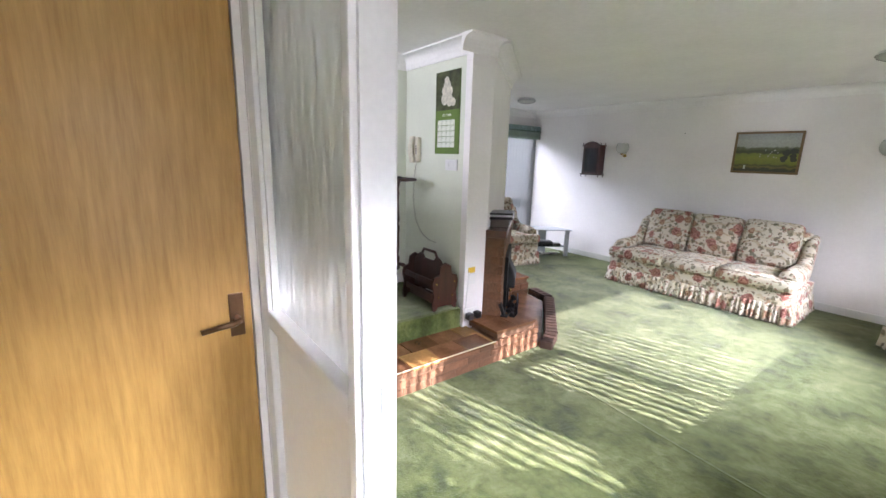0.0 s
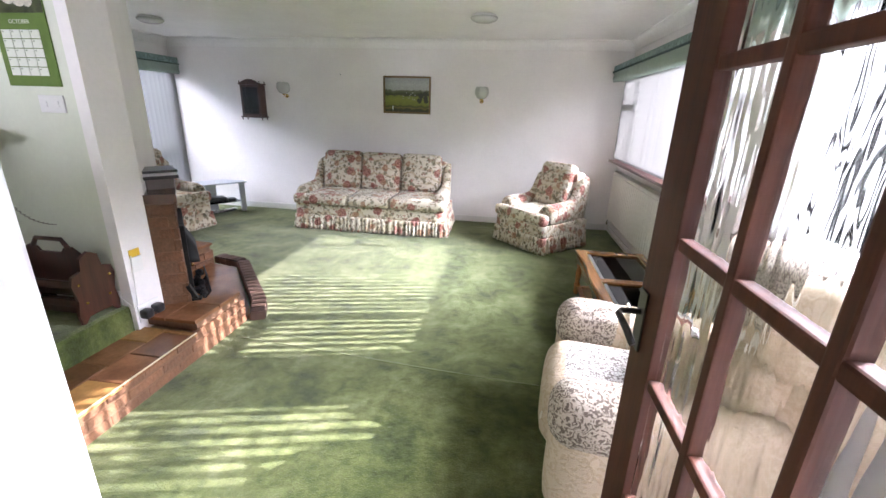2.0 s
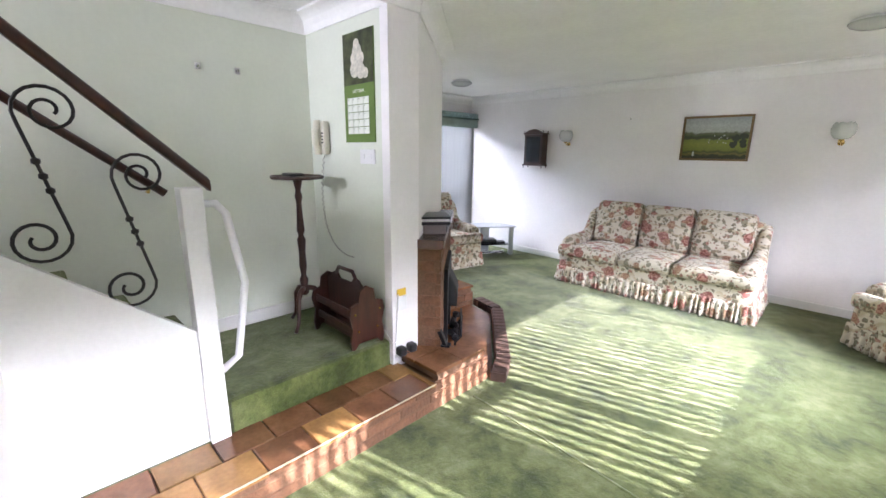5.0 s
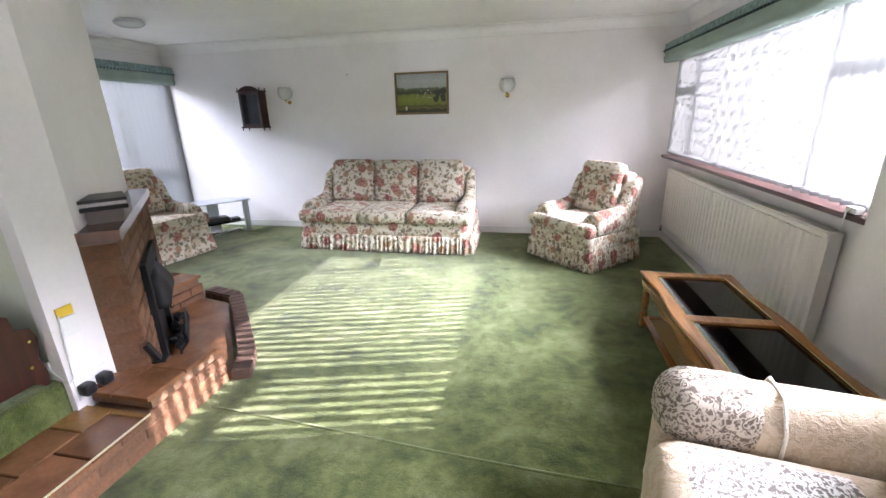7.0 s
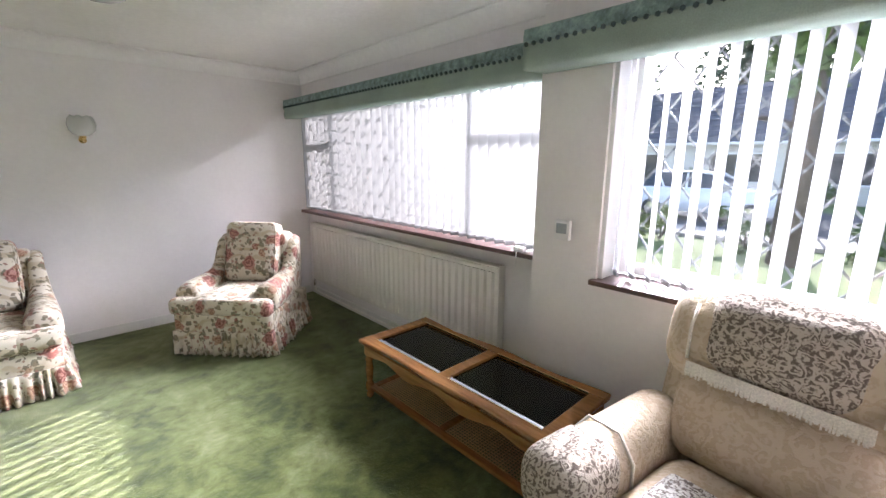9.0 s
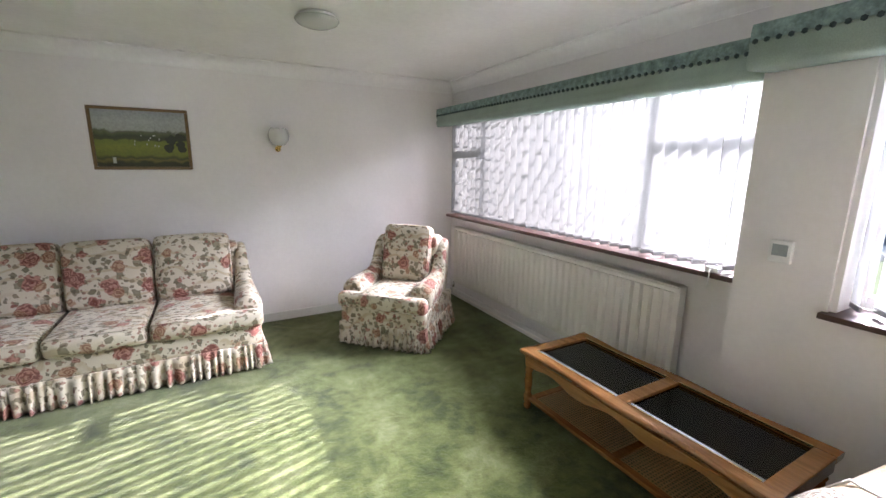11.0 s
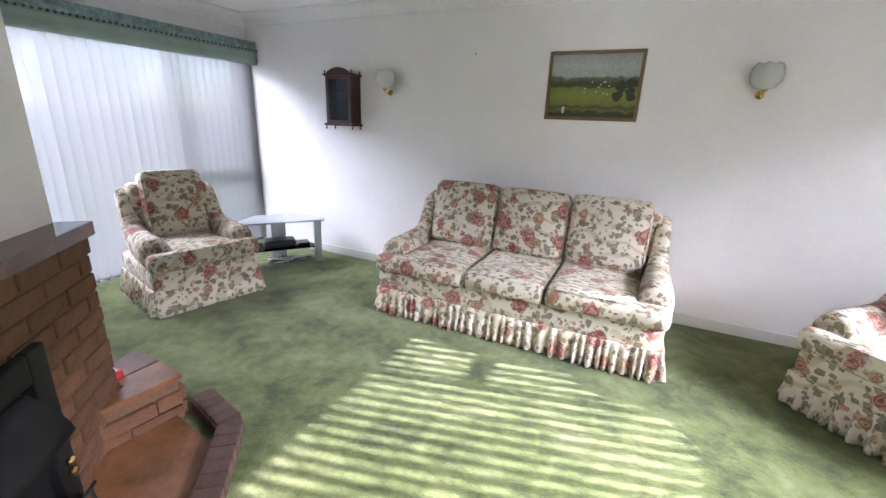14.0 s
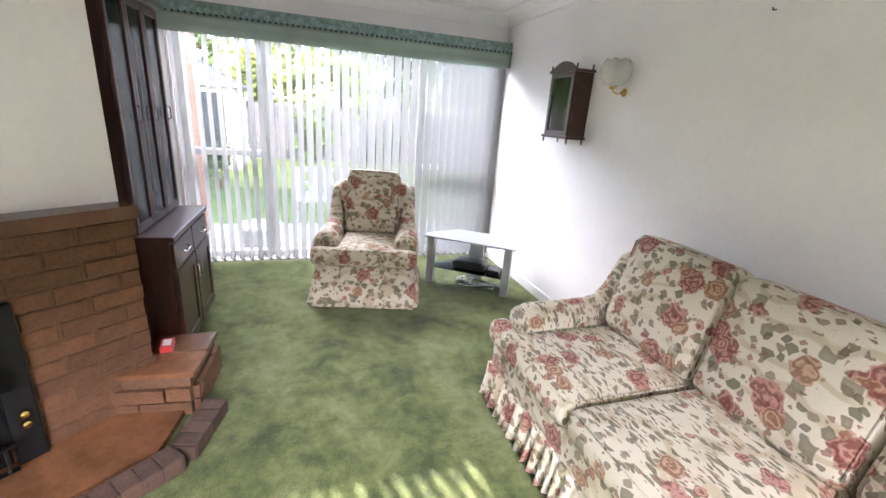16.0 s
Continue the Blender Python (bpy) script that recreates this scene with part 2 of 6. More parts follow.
def glass(name, tint=(1, 1, 1), rough=0.0, clear=0.9):
    """Thin pane: mostly clear, with a gloss that grows towards grazing."""
    m = bpy.data.materials.new(name)
    m.use_nodes = True
    nt = m.node_tree
    n, lk = nt.nodes, nt.links
    tr, gl, mx, fr = n.new("ShaderNodeBsdfTransparent"), n.new("ShaderNodeBsdfGlossy"), n.new("ShaderNodeMixShader"), n.new("ShaderNodeFresnel")
    tr.inputs[0].default_value = (*[c * clear for c in tint], 1)
    gl.inputs["Roughness"].default_value = rough
    fr.inputs[0].default_value = 1.45
    lk.new(fr.outputs[0], mx.inputs[0])
    lk.new(tr.outputs[0], mx.inputs[1])
    lk.new(gl.outputs[0], mx.inputs[2])
    lk.new(mx.outputs[0], n["Material Output"].inputs[0])
    return m


def rippled_glass(name, rough, relief):
    m = bpy.data.materials.new(name)
    m.use_nodes = True
    nt = m.node_tree
    n, lk = nt.nodes, nt.links
    b = n["Principled BSDF"]
    b.inputs["Base Color"].default_value = (0.96, 0.98, 0.97, 1)
    b.inputs["Roughness"].default_value = rough
    b.inputs["Transmission Weight"].default_value = 1.0
    b.inputs["IOR"].default_value = 1.18
    mp = n.new("ShaderNodeMapping")
    mp.inputs["Scale"].default_value = (1, 1, 0.28)
    lk.new(n.new("ShaderNodeTexCoord").outputs["Object"], mp.inputs[0])
    bn = n.new("ShaderNodeBump")
    bn.inputs["Strength"].default_value, bn.inputs["Distance"].default_value = 0.8, relief
    lk.new(noise_node(nt, mp.outputs[0], 21, 1.2), bn.inputs["Height"])
    lk.new(bn.outputs[0], b.inputs["Normal"])
    return m


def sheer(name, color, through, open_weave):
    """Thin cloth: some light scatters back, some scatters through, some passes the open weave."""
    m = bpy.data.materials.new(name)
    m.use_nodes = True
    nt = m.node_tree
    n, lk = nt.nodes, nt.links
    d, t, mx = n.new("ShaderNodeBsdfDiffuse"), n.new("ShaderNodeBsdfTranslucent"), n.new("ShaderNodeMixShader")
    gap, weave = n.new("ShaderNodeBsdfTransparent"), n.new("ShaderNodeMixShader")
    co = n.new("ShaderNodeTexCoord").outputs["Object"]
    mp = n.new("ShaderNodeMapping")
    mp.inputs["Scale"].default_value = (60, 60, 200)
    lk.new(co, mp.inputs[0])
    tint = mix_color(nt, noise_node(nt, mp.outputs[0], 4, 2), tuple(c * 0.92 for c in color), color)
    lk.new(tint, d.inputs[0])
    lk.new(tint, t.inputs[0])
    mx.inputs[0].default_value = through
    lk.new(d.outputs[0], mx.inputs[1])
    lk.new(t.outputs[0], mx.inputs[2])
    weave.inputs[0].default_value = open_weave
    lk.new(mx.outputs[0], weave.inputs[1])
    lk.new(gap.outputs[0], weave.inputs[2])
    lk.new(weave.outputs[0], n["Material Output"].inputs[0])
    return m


FLORAL, CARPET = floral_fabric(), carpet_pile()
WALL = mat("wall_paint", (0.85, 0.825, 0.82), 0.75, var=0.03, gvar=0.02, grain=40, bump=0.25, bscale=70, bdist=0.003)
WALL_GREEN = mat("pale_green_paint", (0.70, 0.73, 0.63), 0.75, var=0.03, gvar=0.02, grain=40, bump=0.25, bscale=70, bdist=0.003)
CEIL = mat("ceiling_paint", (0.88, 0.87, 0.86), 0.8, var=0.03, gvar=0.03, grain=30, bump=0.5, bscale=26, bdist=0.006)
GLOSS_WHITE = mat("white_gloss_paint", (0.75, 0.745, 0.72), 0.3, var=0.03, gvar=0.03, bump=0.1)
UPVC = mat("white_plastic", (0.80, 0.80, 0.79), 0.35, var=0.02, gvar=0.02, bump=0.03)
RAD = mat("radiator_enamel", (0.80, 0.78, 0.73), 0.35, var=0.03, gvar=0.02, bump=0.05)
BRICK = mat("red_brick", (0.140, 0.064, 0.030), 0.85, var=0.25, vscale=14, gvar=0.2, grain=120, bump=0.9, bscale=55, bdist=0.007, island=0.22)
BRICK_DARK = mat("blue_brick", (0.070, 0.038, 0.026), 0.8, var=0.25, vscale=18, gvar=0.2, grain=120, bump=0.6, bscale=90, bdist=0.003, island=0.2)
MORTAR = mat("mortar", (0.140, 0.074, 0.040), 0.95, var=0.15, gvar=0.2, bump=0.6, bscale=150)
TILE_OCHRE = mat("ochre_tile", (0.30, 0.16, 0.055), 0.2, var=0.3, vscale=7, gvar=0.12, grain=50, bump=0.15, bscale=30, bdist=0.002, island=0.3)
TILE = mat("quarry_tile", (0.165, 0.075, 0.036), 0.2, var=0.35, vscale=7, gvar=0.12, grain=50, bump=0.2, bscale=30, bdist=0.002, island=0.35)
# pale metallic colour for the glint along the step's front edge
EDGE_GLINT = mat("edge_glint", (0.75, 0.66, 0.50), 0.3, metal=0.6, var=0.1, gvar=0.05)
MAHOG = wood("mahogany", (0.022, 0.006, 0.004), (0.062, 0.017, 0.010), 0.35, "z", 1.0, 0.10)
MAHOG_DOOR = wood("stained_door_wood", (0.042, 0.013, 0.007), (0.088, 0.028, 0.014), 0.6, "z", 1.0, 0.0)
MAHOG_DOOR.node_tree.nodes["Principled BSDF"].inputs["Specular IOR Level"].default_value = 0.25
OAKDOOR = wood("oak_veneer", (0.33, 0.178, 0.040), (0.46, 0.27, 0.070), 0.5, "z", 1.6, 0.08)
TABLEWOOD = wood("honey_wood", (0.21, 0.085, 0.021), (0.36, 0.165, 0.046), 0.25, "y", 1.4, 0.5)
CANE = mat("woven_cane", (0.42, 0.25, 0.10), 0.6, var=0.15, gvar=0.2)
BLACK = mat("black_cast", (0.010, 0.010, 0.011), 0.6, var=0.2, gvar=0.1, spec=0.25)
BLACK_PLASTIC = mat("black_plastic", (0.015, 0.015, 0.017), 0.3, var=0.1, gvar=0.1)
BRASS = mat("polished_brass", (0.75, 0.52, 0.18), 0.2, metal=1.0, var=0.1, gvar=0.05, bump=0.03)
BRONZE = mat("dark_bronze", (0.20, 0.12, 0.07), 0.3, metal=0.9, var=0.15, gvar=0.1, bump=0.03)
CHROME = mat("chrome", (0.75, 0.75, 0.76), 0.15, metal=1.0, var=0.05, gvar=0.02, bump=0.02)
SILVER = mat("silver_lacquer", (0.46, 0.49, 0.52), 0.35, metal=0.5, var=0.04, gvar=0.03, bump=0.03)
IRON = mat("dark_wrought_iron", (0.03, 0.027, 0.025), 0.45, metal=0.5, var=0.2, gvar=0.1)
PELMET = mat("green_pelmet_cloth", (0.30, 0.38, 0.33), 0.9, var=0.12, vscale=5, gvar=0.1, grain=200, bump=0.3, spec=0.15)
BOBBLE = mat("dark_teal_bobbles", (0.045, 0.075, 0.080), 0.9, var=0.1, gvar=0.1)
PELMET_BAND = mat("teal_patterned_band", (0.22, 0.31, 0.30), 0.9, var=0.45, vscale=26, gvar=0.25, grain=90, bump=0.3, spec=0.15)
# colour cut well below white so the strongly lit slats stay unclipped
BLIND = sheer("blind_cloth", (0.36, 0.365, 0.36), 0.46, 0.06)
# tint darkened to hold down the overbright view outdoors
PANE = glass("window_glass", (0.98, 1, 0.99), 0.0, 0.66)
SMOKED = glass("smoked_glass", (0.62, 0.60, 0.58), 0.02, 0.78)
CABGLASS = glass("cabinet_glass", (0.8, 0.85, 0.9), 0.02, 0.75)
RIPPLE = rippled_glass("rippled_glass", 0.04, 0.012)
SCREEN_GLASS = rippled_glass("frosted_rippled_glass", 0.30, 0.016)


# ---- building helpers ----
def mesh_of(bm, name, material, smooth=False):
    bmesh.ops.recalc_face_normals(bm, faces=bm.faces)
    me = bpy.data.meshes.new(name)
    bm.to_mesh(me)
    bm.free()
    me.materials.append(material)
    if smooth:
        me.polygons.foreach_set("use_smooth", [True] * len(me.polygons))
    return me


def part(name, bm, material, parent=None, label="", smooth=False):
    ob = new(name, mesh_of(bm, name, material, smooth))
    if parent:
        ob.parent = parent
    if label:
        ob["label"] = label
    return ob


def thing(name, label, category, m=None, group="", kind=""):
    e = new(name)
    e.empty_display_size = 0.1
    if m is not None:
        e.matrix_basis = m
    return tagged(e, label, category, group, kind)


def box(bm, lo, hi, bevel=0.0, m=None):
    lo, hi = Vector(lo), Vector(hi)
    before = len(bm.verts)
    made = bmesh.ops.create_cube(bm, size=1.0)["verts"]
    for v in made:
        v.co = Vector([(lo[i] + hi[i]) / 2 + v.co[i] * (hi[i] - lo[i]) for i in range(3)])
    if bevel:
        edges = list({e for v in made for e in v.link_edges})
        bmesh.ops.bevel(bm, geom=edges, offset=bevel, segments=2, affect="EDGES", profile=0.6)
    if m is not None:
        bmesh.ops.transform(bm, matrix=m, verts=list(bm.verts)[before:])
    return bm


def boxes(*spans, bevel=0.0):
    bm = bmesh.new()
    for lo, hi in spans:
        box(bm, lo, hi, bevel)
    return bm


def prism(bm, pts, z0, z1):
    low = [bm.verts.new((x, y, z0)) for x, y in pts]
    top = [bm.verts.new((x, y, z1)) for x, y in pts]
    bm.faces.new(low[::-1])
    bm.faces.new(top)
    for i in range(len(pts)):
        j = (i + 1) % len(pts)
        bm.faces.new((low[i], low[j], top[j], top[i]))
    return bm


def soft_box(bm, lo, hi, r, cuts=7, puff=(0, 0, 0), m=None):
    """A cushion: rounded by r, each axis swelling by puff in its middle."""
    lo, hi = Vector(lo), Vector(hi)
    mid, h = (lo + hi) / 2, (hi - lo) / 2
    r = min(r, *h)
    before = len(bm.verts)
    made = bmesh.ops.create_cube(bm, size=2.0)["verts"]
    edges = list({e for v in made for e in v.link_edges})
    bmesh.ops.subdivide_edges(bm, edges=edges, cuts=cuts, use_grid_fill=True)
    made = list(bm.verts)[before:]
    for v in made:
        u = v.co.copy()
        for i in range(3):
            a = abs(u[i])
            u[i] = math.copysign(1 - (1 - a) ** 1.5, u[i])
        q = Vector([u[i] * h[i] for i in range(3)])
        inner = Vector([max(-(h[i] - r), min(h[i] - r, q[i])) for i in range(3)])
        d = q - inner
        if d.length > 1e-6:
            q = inner + d.normalized() * min(r, max(d.length, r * 0.98))
        for i in range(3):
            j, k = (i + 1) % 3, (i + 2) % 3
            q[i] *= 1 + puff[i] * (1 - u[j] ** 2) * (1 - u[k] ** 2)
        v.co = mid + q
    if m is not None:
        bmesh.ops.transform(bm, matrix=m, verts=made)
    return bm


def tube(bm, pts, r, n=8, closed=False):
    """A round bar along points; r is one radius or one for each point."""
    pts = [Vector(p) for p in pts]
    rs = r if isinstance(r, (list, tuple)) else [r] * len(pts)
    rings, up = [], None
    for i, p in enumerate(pts):
        a = pts[i - 1] if (i or closed) else p
        c = pts[(i + 1) % len(pts)] if (i < len(pts) - 1 or closed) else p
        t = (c - a).normalized()
        if up is None:
            up = t.orthogonal().normalized()
        up = (up - t * up.dot(t)).normalized()
        w = t.cross(up)
        rings.append([bm.verts.new(p + rs[i] * (up * math.cos(2 * math.pi * k / n) + w * math.sin(2 * math.pi * k / n))) for k in range(n)])
    last = len(rings) if closed else len(rings) - 1
    for i in range(last):
        a, c = rings[i], rings[(i + 1) % len(rings)]
        for k in range(n):
            bm.faces.new((a[k], a[(k + 1) % n], c[(k + 1) % n], c[k]))
    if not closed:
        bm.faces.new(rings[0][::-1])
        bm.faces.new(rings[-1])
    return bm


def lathe(bm, profile, at=(0, 0, 0), n=20, m=None):
    """Turned shape: profile of (radius, z) from bottom to top."""
    rings, made = [], []
    for r, z in profile:
        rings.append([bm.verts.new((at[0] + max(r, 1e-4) * math.cos(2 * math.pi * k / n), at[1] + max(r, 1e-4) * math.sin(2 * math.pi * k / n), at[2] + z)) for k in range(n)])
        made += rings[-1]
    for a, c in zip(rings, rings[1:]):
        for k in range(n):
            bm.faces.new((a[k], a[(k + 1) % n], c[(k + 1) % n], c[k]))
    bm.faces.new(rings[0][::-1])
    bm.faces.new(rings[-1])
    if m is not None:
        bmesh.ops.transform(bm, matrix=m, verts=made)
    return bm


def loft(bm, rings):
    """Skin over rings of equal count, capped at both ends."""
    vs = [[bm.verts.new(p) for p in ring] for ring in rings]
    n = len(vs[0])
    for a, c in zip(vs, vs[1:]):
        for k in range(n):
            bm.faces.new((a[k], a[(k + 1) % n], c[(k + 1) % n], c[k]))
    bm.faces.new(vs[0][::-1])
    bm.faces.new(vs[-1])
    return bm


def structure(name, bm, material, label="", category="", smooth=False):
    return tagged(part(name, bm, material, None, "", smooth), label, category, "", "structure")


# ---- the room's shell ----
CEIL_Z, STEP_Z, PLAT_Z = 2.39, 0.195, 0.355
structure("floor", boxes(((-4.25, 1.10, -0.12), (2.50, 6.95, 0.0)), ((-2.4, -2.0, -0.12), (2.5, 1.10, 0.0))), CARPET, "worn mid-green pile carpet over the whole floor", "carpet")
structure("ceiling", boxes(((-4.30, -2.1, CEIL_Z), (2.60, 7.0, CEIL_Z + 0.15))), CEIL, "white stippled plaster ceiling", "ceiling")
structure("wall_north", boxes(((-4.30, 6.81, 0), (2.60, 6.97, CEIL_Z))), WALL, "plain off-white painted wall behind the sofa", "wall")
structure("wall_east", boxes(
    ((2.34, 3.69, -0.1), (2.52, 6.81, 0.955)), ((2.34, 3.69, 2.10), (2.52, 6.81, CEIL_Z)), ((2.34, 6.66, 0.955), (2.52, 6.81, 2.10)),
    ((2.19, 3.31, -0.1), (2.52, 3.69, CEIL_Z)), ((2.19, 1.35, -0.1), (2.52, 3.31, 0.90)), ((2.19, 1.35, 2.10), (2.52, 3.31, CEIL_Z)),
    # the gap at y 0.45 to 1.11 is an unseen opening added for hall light
    ((2.19, 1.11, -0.1), (2.52, 1.35, CEIL_Z)), ((2.19, -2.0, -0.1), (2.52, 0.45, CEIL_Z)), ((2.19, 0.45, -0.1), (2.52, 1.11, 0.85)), ((2.19, 0.45, 2.03), (2.52, 1.11, CEIL_Z))), WALL, "off-white painted wall with two windows and an added hall opening", "wall")
structure("wall_west", boxes(((-4.30, 3.78, 2.12), (-4.08, 6.81, CEIL_Z)), ((-4.30, 3.78, 0), (-4.08, 3.92, 2.12)), ((-4.30, 6.75, 0), (-4.08, 6.81, 2.12)), ((-4.30, 3.92, -0.1), (-4.08, 6.75, 0.02))), WALL, "off-white wall round the patio window", "wall")
structure("wall_recess", boxes(((-4.30, 3.70, 0), (-2.20, 3.90, CEIL_Z))), WALL, "off-white wall behind the display cabinet", "wall")
structure("wall_phone", boxes(((-2.42, 2.87, 0), (-1.31, 2.97, CEIL_Z))), WALL_GREEN, "pale green wall with the telephone", "wall")
structure("wall_stair", boxes(((-2.30, -2.0, 0), (-2.15, 2.87, CEIL_Z))), WALL_GREEN, "pale green wall beside the stairs", "wall")
bm = bmesh.new()
prism(bm, [(-1.245, 2.86), (-1.245, 3.08), (-2.13, 4.16), (-2.20, 4.12), (-2.20, 3.8), (-1.45, 2.98), (-1.315, 2.86)], 0, CEIL_Z)
structure("chimney_wall", bm, WALL, "off-white chimney breast above the brick fireplace", "wall")
structure("wall_hall", boxes(((-1.275, 1.115, 0), (-0.27, 1.215, CEIL_Z)), ((-0.27, 1.115, 2.06), (1.275, 1.215, CEIL_Z)), ((1.30, 1.115, 0), (2.19, 1.215, CEIL_Z))), WALL, "off-white wall between hall and living room", "wall")
structure("wall_hall_west", boxes(((-0.40, -2.0, 0), (-0.28, 0.25, CEIL_Z)), ((-0.40, 0.25, 2.03), (-0.28, 1.113, CEIL_Z)), ((-0.40, 1.09, 0), (-0.28, 1.113, 2.03))), WALL, "off-white hall wall with an oak door", "wall")
structure("wall_hall_south", boxes(((-2.4, -2.1, 0), (2.5, -2.0, CEIL_Z))), WALL, "off-white end wall of the hall", "wall")

# ---- windows, sills, blinds and pelmets ----
def bar_window(name, x0, x1, y0, y1, z0, z1, uprights, transoms, label, bar=0.055):
    """Framed window across y: a frame, uprights, transoms between given spans, panes."""
    w = thing(name, label, "window", kind="structure")
    xm = (x0 + x1) / 2
    part("window_frame", boxes(((x0, y0, z0), (x1, y0 + bar, z1)), ((x0, y1 - bar, z0), (x1, y1, z1)), ((x0, y0 + bar, z0), (x1, y1 - bar, z0 + bar)), ((x0, y0 + bar, z1 - bar), (x1, y1 - bar, z1)), bevel=0.006), UPVC, w)
    cuts = [y0 + bar / 2] + list(uprights) + [y1 - bar / 2]
    for y in uprights:
        part("mullion", boxes(((x0 + 0.003, y - bar / 2, z0 + bar), (x1 - 0.003, y + bar / 2, z1 - bar)), bevel=0.006), UPVC, w)
    for a, b, z in transoms:
        part("transom", boxes(((x0 + 0.005, a, z - bar / 2), (x1 - 0.005, b, z + bar / 2)), bevel=0.006), UPVC, w)
    for a, b in zip(cuts, cuts[1:]):
        p = part("pane", boxes(((xm - 0.003, a + bar / 2, z0 + bar), (xm + 0.003, b - bar / 2, z1 - bar))), PANE, w)
        p.visible_shadow = False
    return w


LATTICE = mat("grey_lattice", (0.17, 0.175, 0.185), 0.6)


def lattice(name, x, y0, y1, z0, z1, w, h, parent):
    """Diamond bars close to the glass, clipped to the opening."""
    bm = bmesh.new()
    t = 0.007
    for s in (1, -1):
        k = -int((z1 - z0) / h) - 2
        while k * w < (y1 - y0) + 2 * w:
            ys = y0 + k * w
            # line y = ys + s * (z - z0) * w / h
            pts = []
            if s > 0:
                a, b = max(y0, ys), min(y1, ys + (z1 - z0) * w / h)
                if b > a + 0.01:
                    pts = [(a, z0 + (a - ys) * h / w), (b, z0 + (b - ys) * h / w)]
            else:
                top = ys + (z1 - z0) * w / h
                a, b = max(y0, ys), min(y1, top)
                if b > a + 0.01:
                    pts = [(a, z1 - (a - ys) * h / w), (b, z1 - (b - ys) * h / w)]
            if pts:
                (ya, za), (yb, zb) = pts
                tube(bm, [(x + s * 0.004, ya, za), (x + s * 0.004, yb, zb)], t, 4)
            k += 1
    return part(name, bm, LATTICE, parent, "diamond lattice of grey bars")


def blind(name, x, y0, y1, z0, z1, ang, label, pitch=0.079, width=0.089):
    """Vertical blind: a head rail, hanging slats turned by ang, weights at their feet."""
    b = thing(name, label, "vertical blind")
    part("head_rail", boxes(((x - 0.02, y0, z1), (x + 0.02, y1, z1 + 0.035)), bevel=0.004), UPVC, b)
    n = round((y1 - y0 - 0.07) / pitch)
    pitch = (y1 - y0 - 0.07) / n
    me, foot = None, None
    rnd = random.Random(7)
    for i in range(n + 1):
        y = y0 + 0.035 + i * pitch
        if me is None:
            bm = bmesh.new()
            k = 6
            cols = []
            for j in range(k + 1):
                u = -width / 2 + width * j / k
                c = 0.006 * (1 - (2 * j / k - 1) ** 2)
                cols.append((bm.verts.new((c, u, 0)), bm.verts.new((c, u, z1 - z0))))
            for p, q in zip(cols, cols[1:]):
                bm.faces.new((p[0], q[0], q[1], p[1]))
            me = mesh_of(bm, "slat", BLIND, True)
            bm = bmesh.new()
            box(bm, (-0.002, -width / 2 + 0.004, 0.0), (0.010, width / 2 - 0.004, 0.022))
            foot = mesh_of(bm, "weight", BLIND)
        s = new("slat", me)
        s.parent = b
        turn = pose(x, y, z0, 0, 0, ang + rnd.uniform(-4, 4))
        s.matrix_basis = turn
        f = new("weight", foot)
        f.parent = s
    bm = bmesh.new()
    tube(bm, [(x + 0.012, y0 + 0.05, z0 + 0.012), (x + 0.012, y1 - 0.05, z0 + 0.012)], 0.0025, 5)
    part("chain", bm, UPVC, b)
    return b


def pelmet(name, x, thick, y0, y1, z0, z1, side, label, wrinkle=0.0):
    """Cloth pelmet: a folded green front with a patterned band and a row of bobbles."""
    p = thing(name, label, "pelmet")
    n = max(8, int((y1 - y0) / 0.05))
    h = z1 - z0
    prof = [(0.0, 0.0), (0.016, 0.012), (0.020, 0.05), (0.010, 0.075), (0.017, 0.10), (0.012, h * 0.62)]
    bm = bmesh.new()
    rings = []
    for i in range(n + 1):
        y = y0 + (y1 - y0) * i / n
        wob = wrinkle * (noise.noise(Vector((y * 3, z0, 0))) + 0.5 * noise.noise(Vector((y * 9, 3, 0))))
        ring = [(x - side * (o + wob * (0.3 if k > 3 else 1)), y, z0 + d + wob * 0.5 * (1 if k < 2 else 0)) for k, (o, d) in enumerate(prof)]
        ring += [(x + side * thick, y, z0 + h * 0.62), (x + side * thick, y, z0 + 0.01)]
        rings.append(ring)
    loft(bm, rings)
    part("valance", bm, PELMET, p, "folded sea-green cloth", True)
    bm = bmesh.new()
    rings = []
    for i in range(n + 1):
        y = y0 + (y1 - y0) * i / n
        rings.append([(x - side * 0.010, y, z0 + h * 0.62), (x - side * 0.014, y, z0 + h * 0.8), (x - side * 0.008, y, z1), (x + side * thick, y, z1), (x + side * thick, y, z0 + h * 0.62)])
    loft(bm, rings)
    part("band", bm, PELMET_BAND, p, "teal patterned band")
    bm = bmesh.new()
    y = y0 + 0.03
    while y < y1:
        bmesh.ops.create_icosphere(bm, subdivisions=1, radius=0.0115, matrix=Matrix.Translation((x - side * 0.024, y, z0 + h * 0.60)))
        y += 0.042
    part("bobble_trim", bm, BOBBLE, p, "row of dark teal bobbles", True)["kind"] = "stuff"
    return p


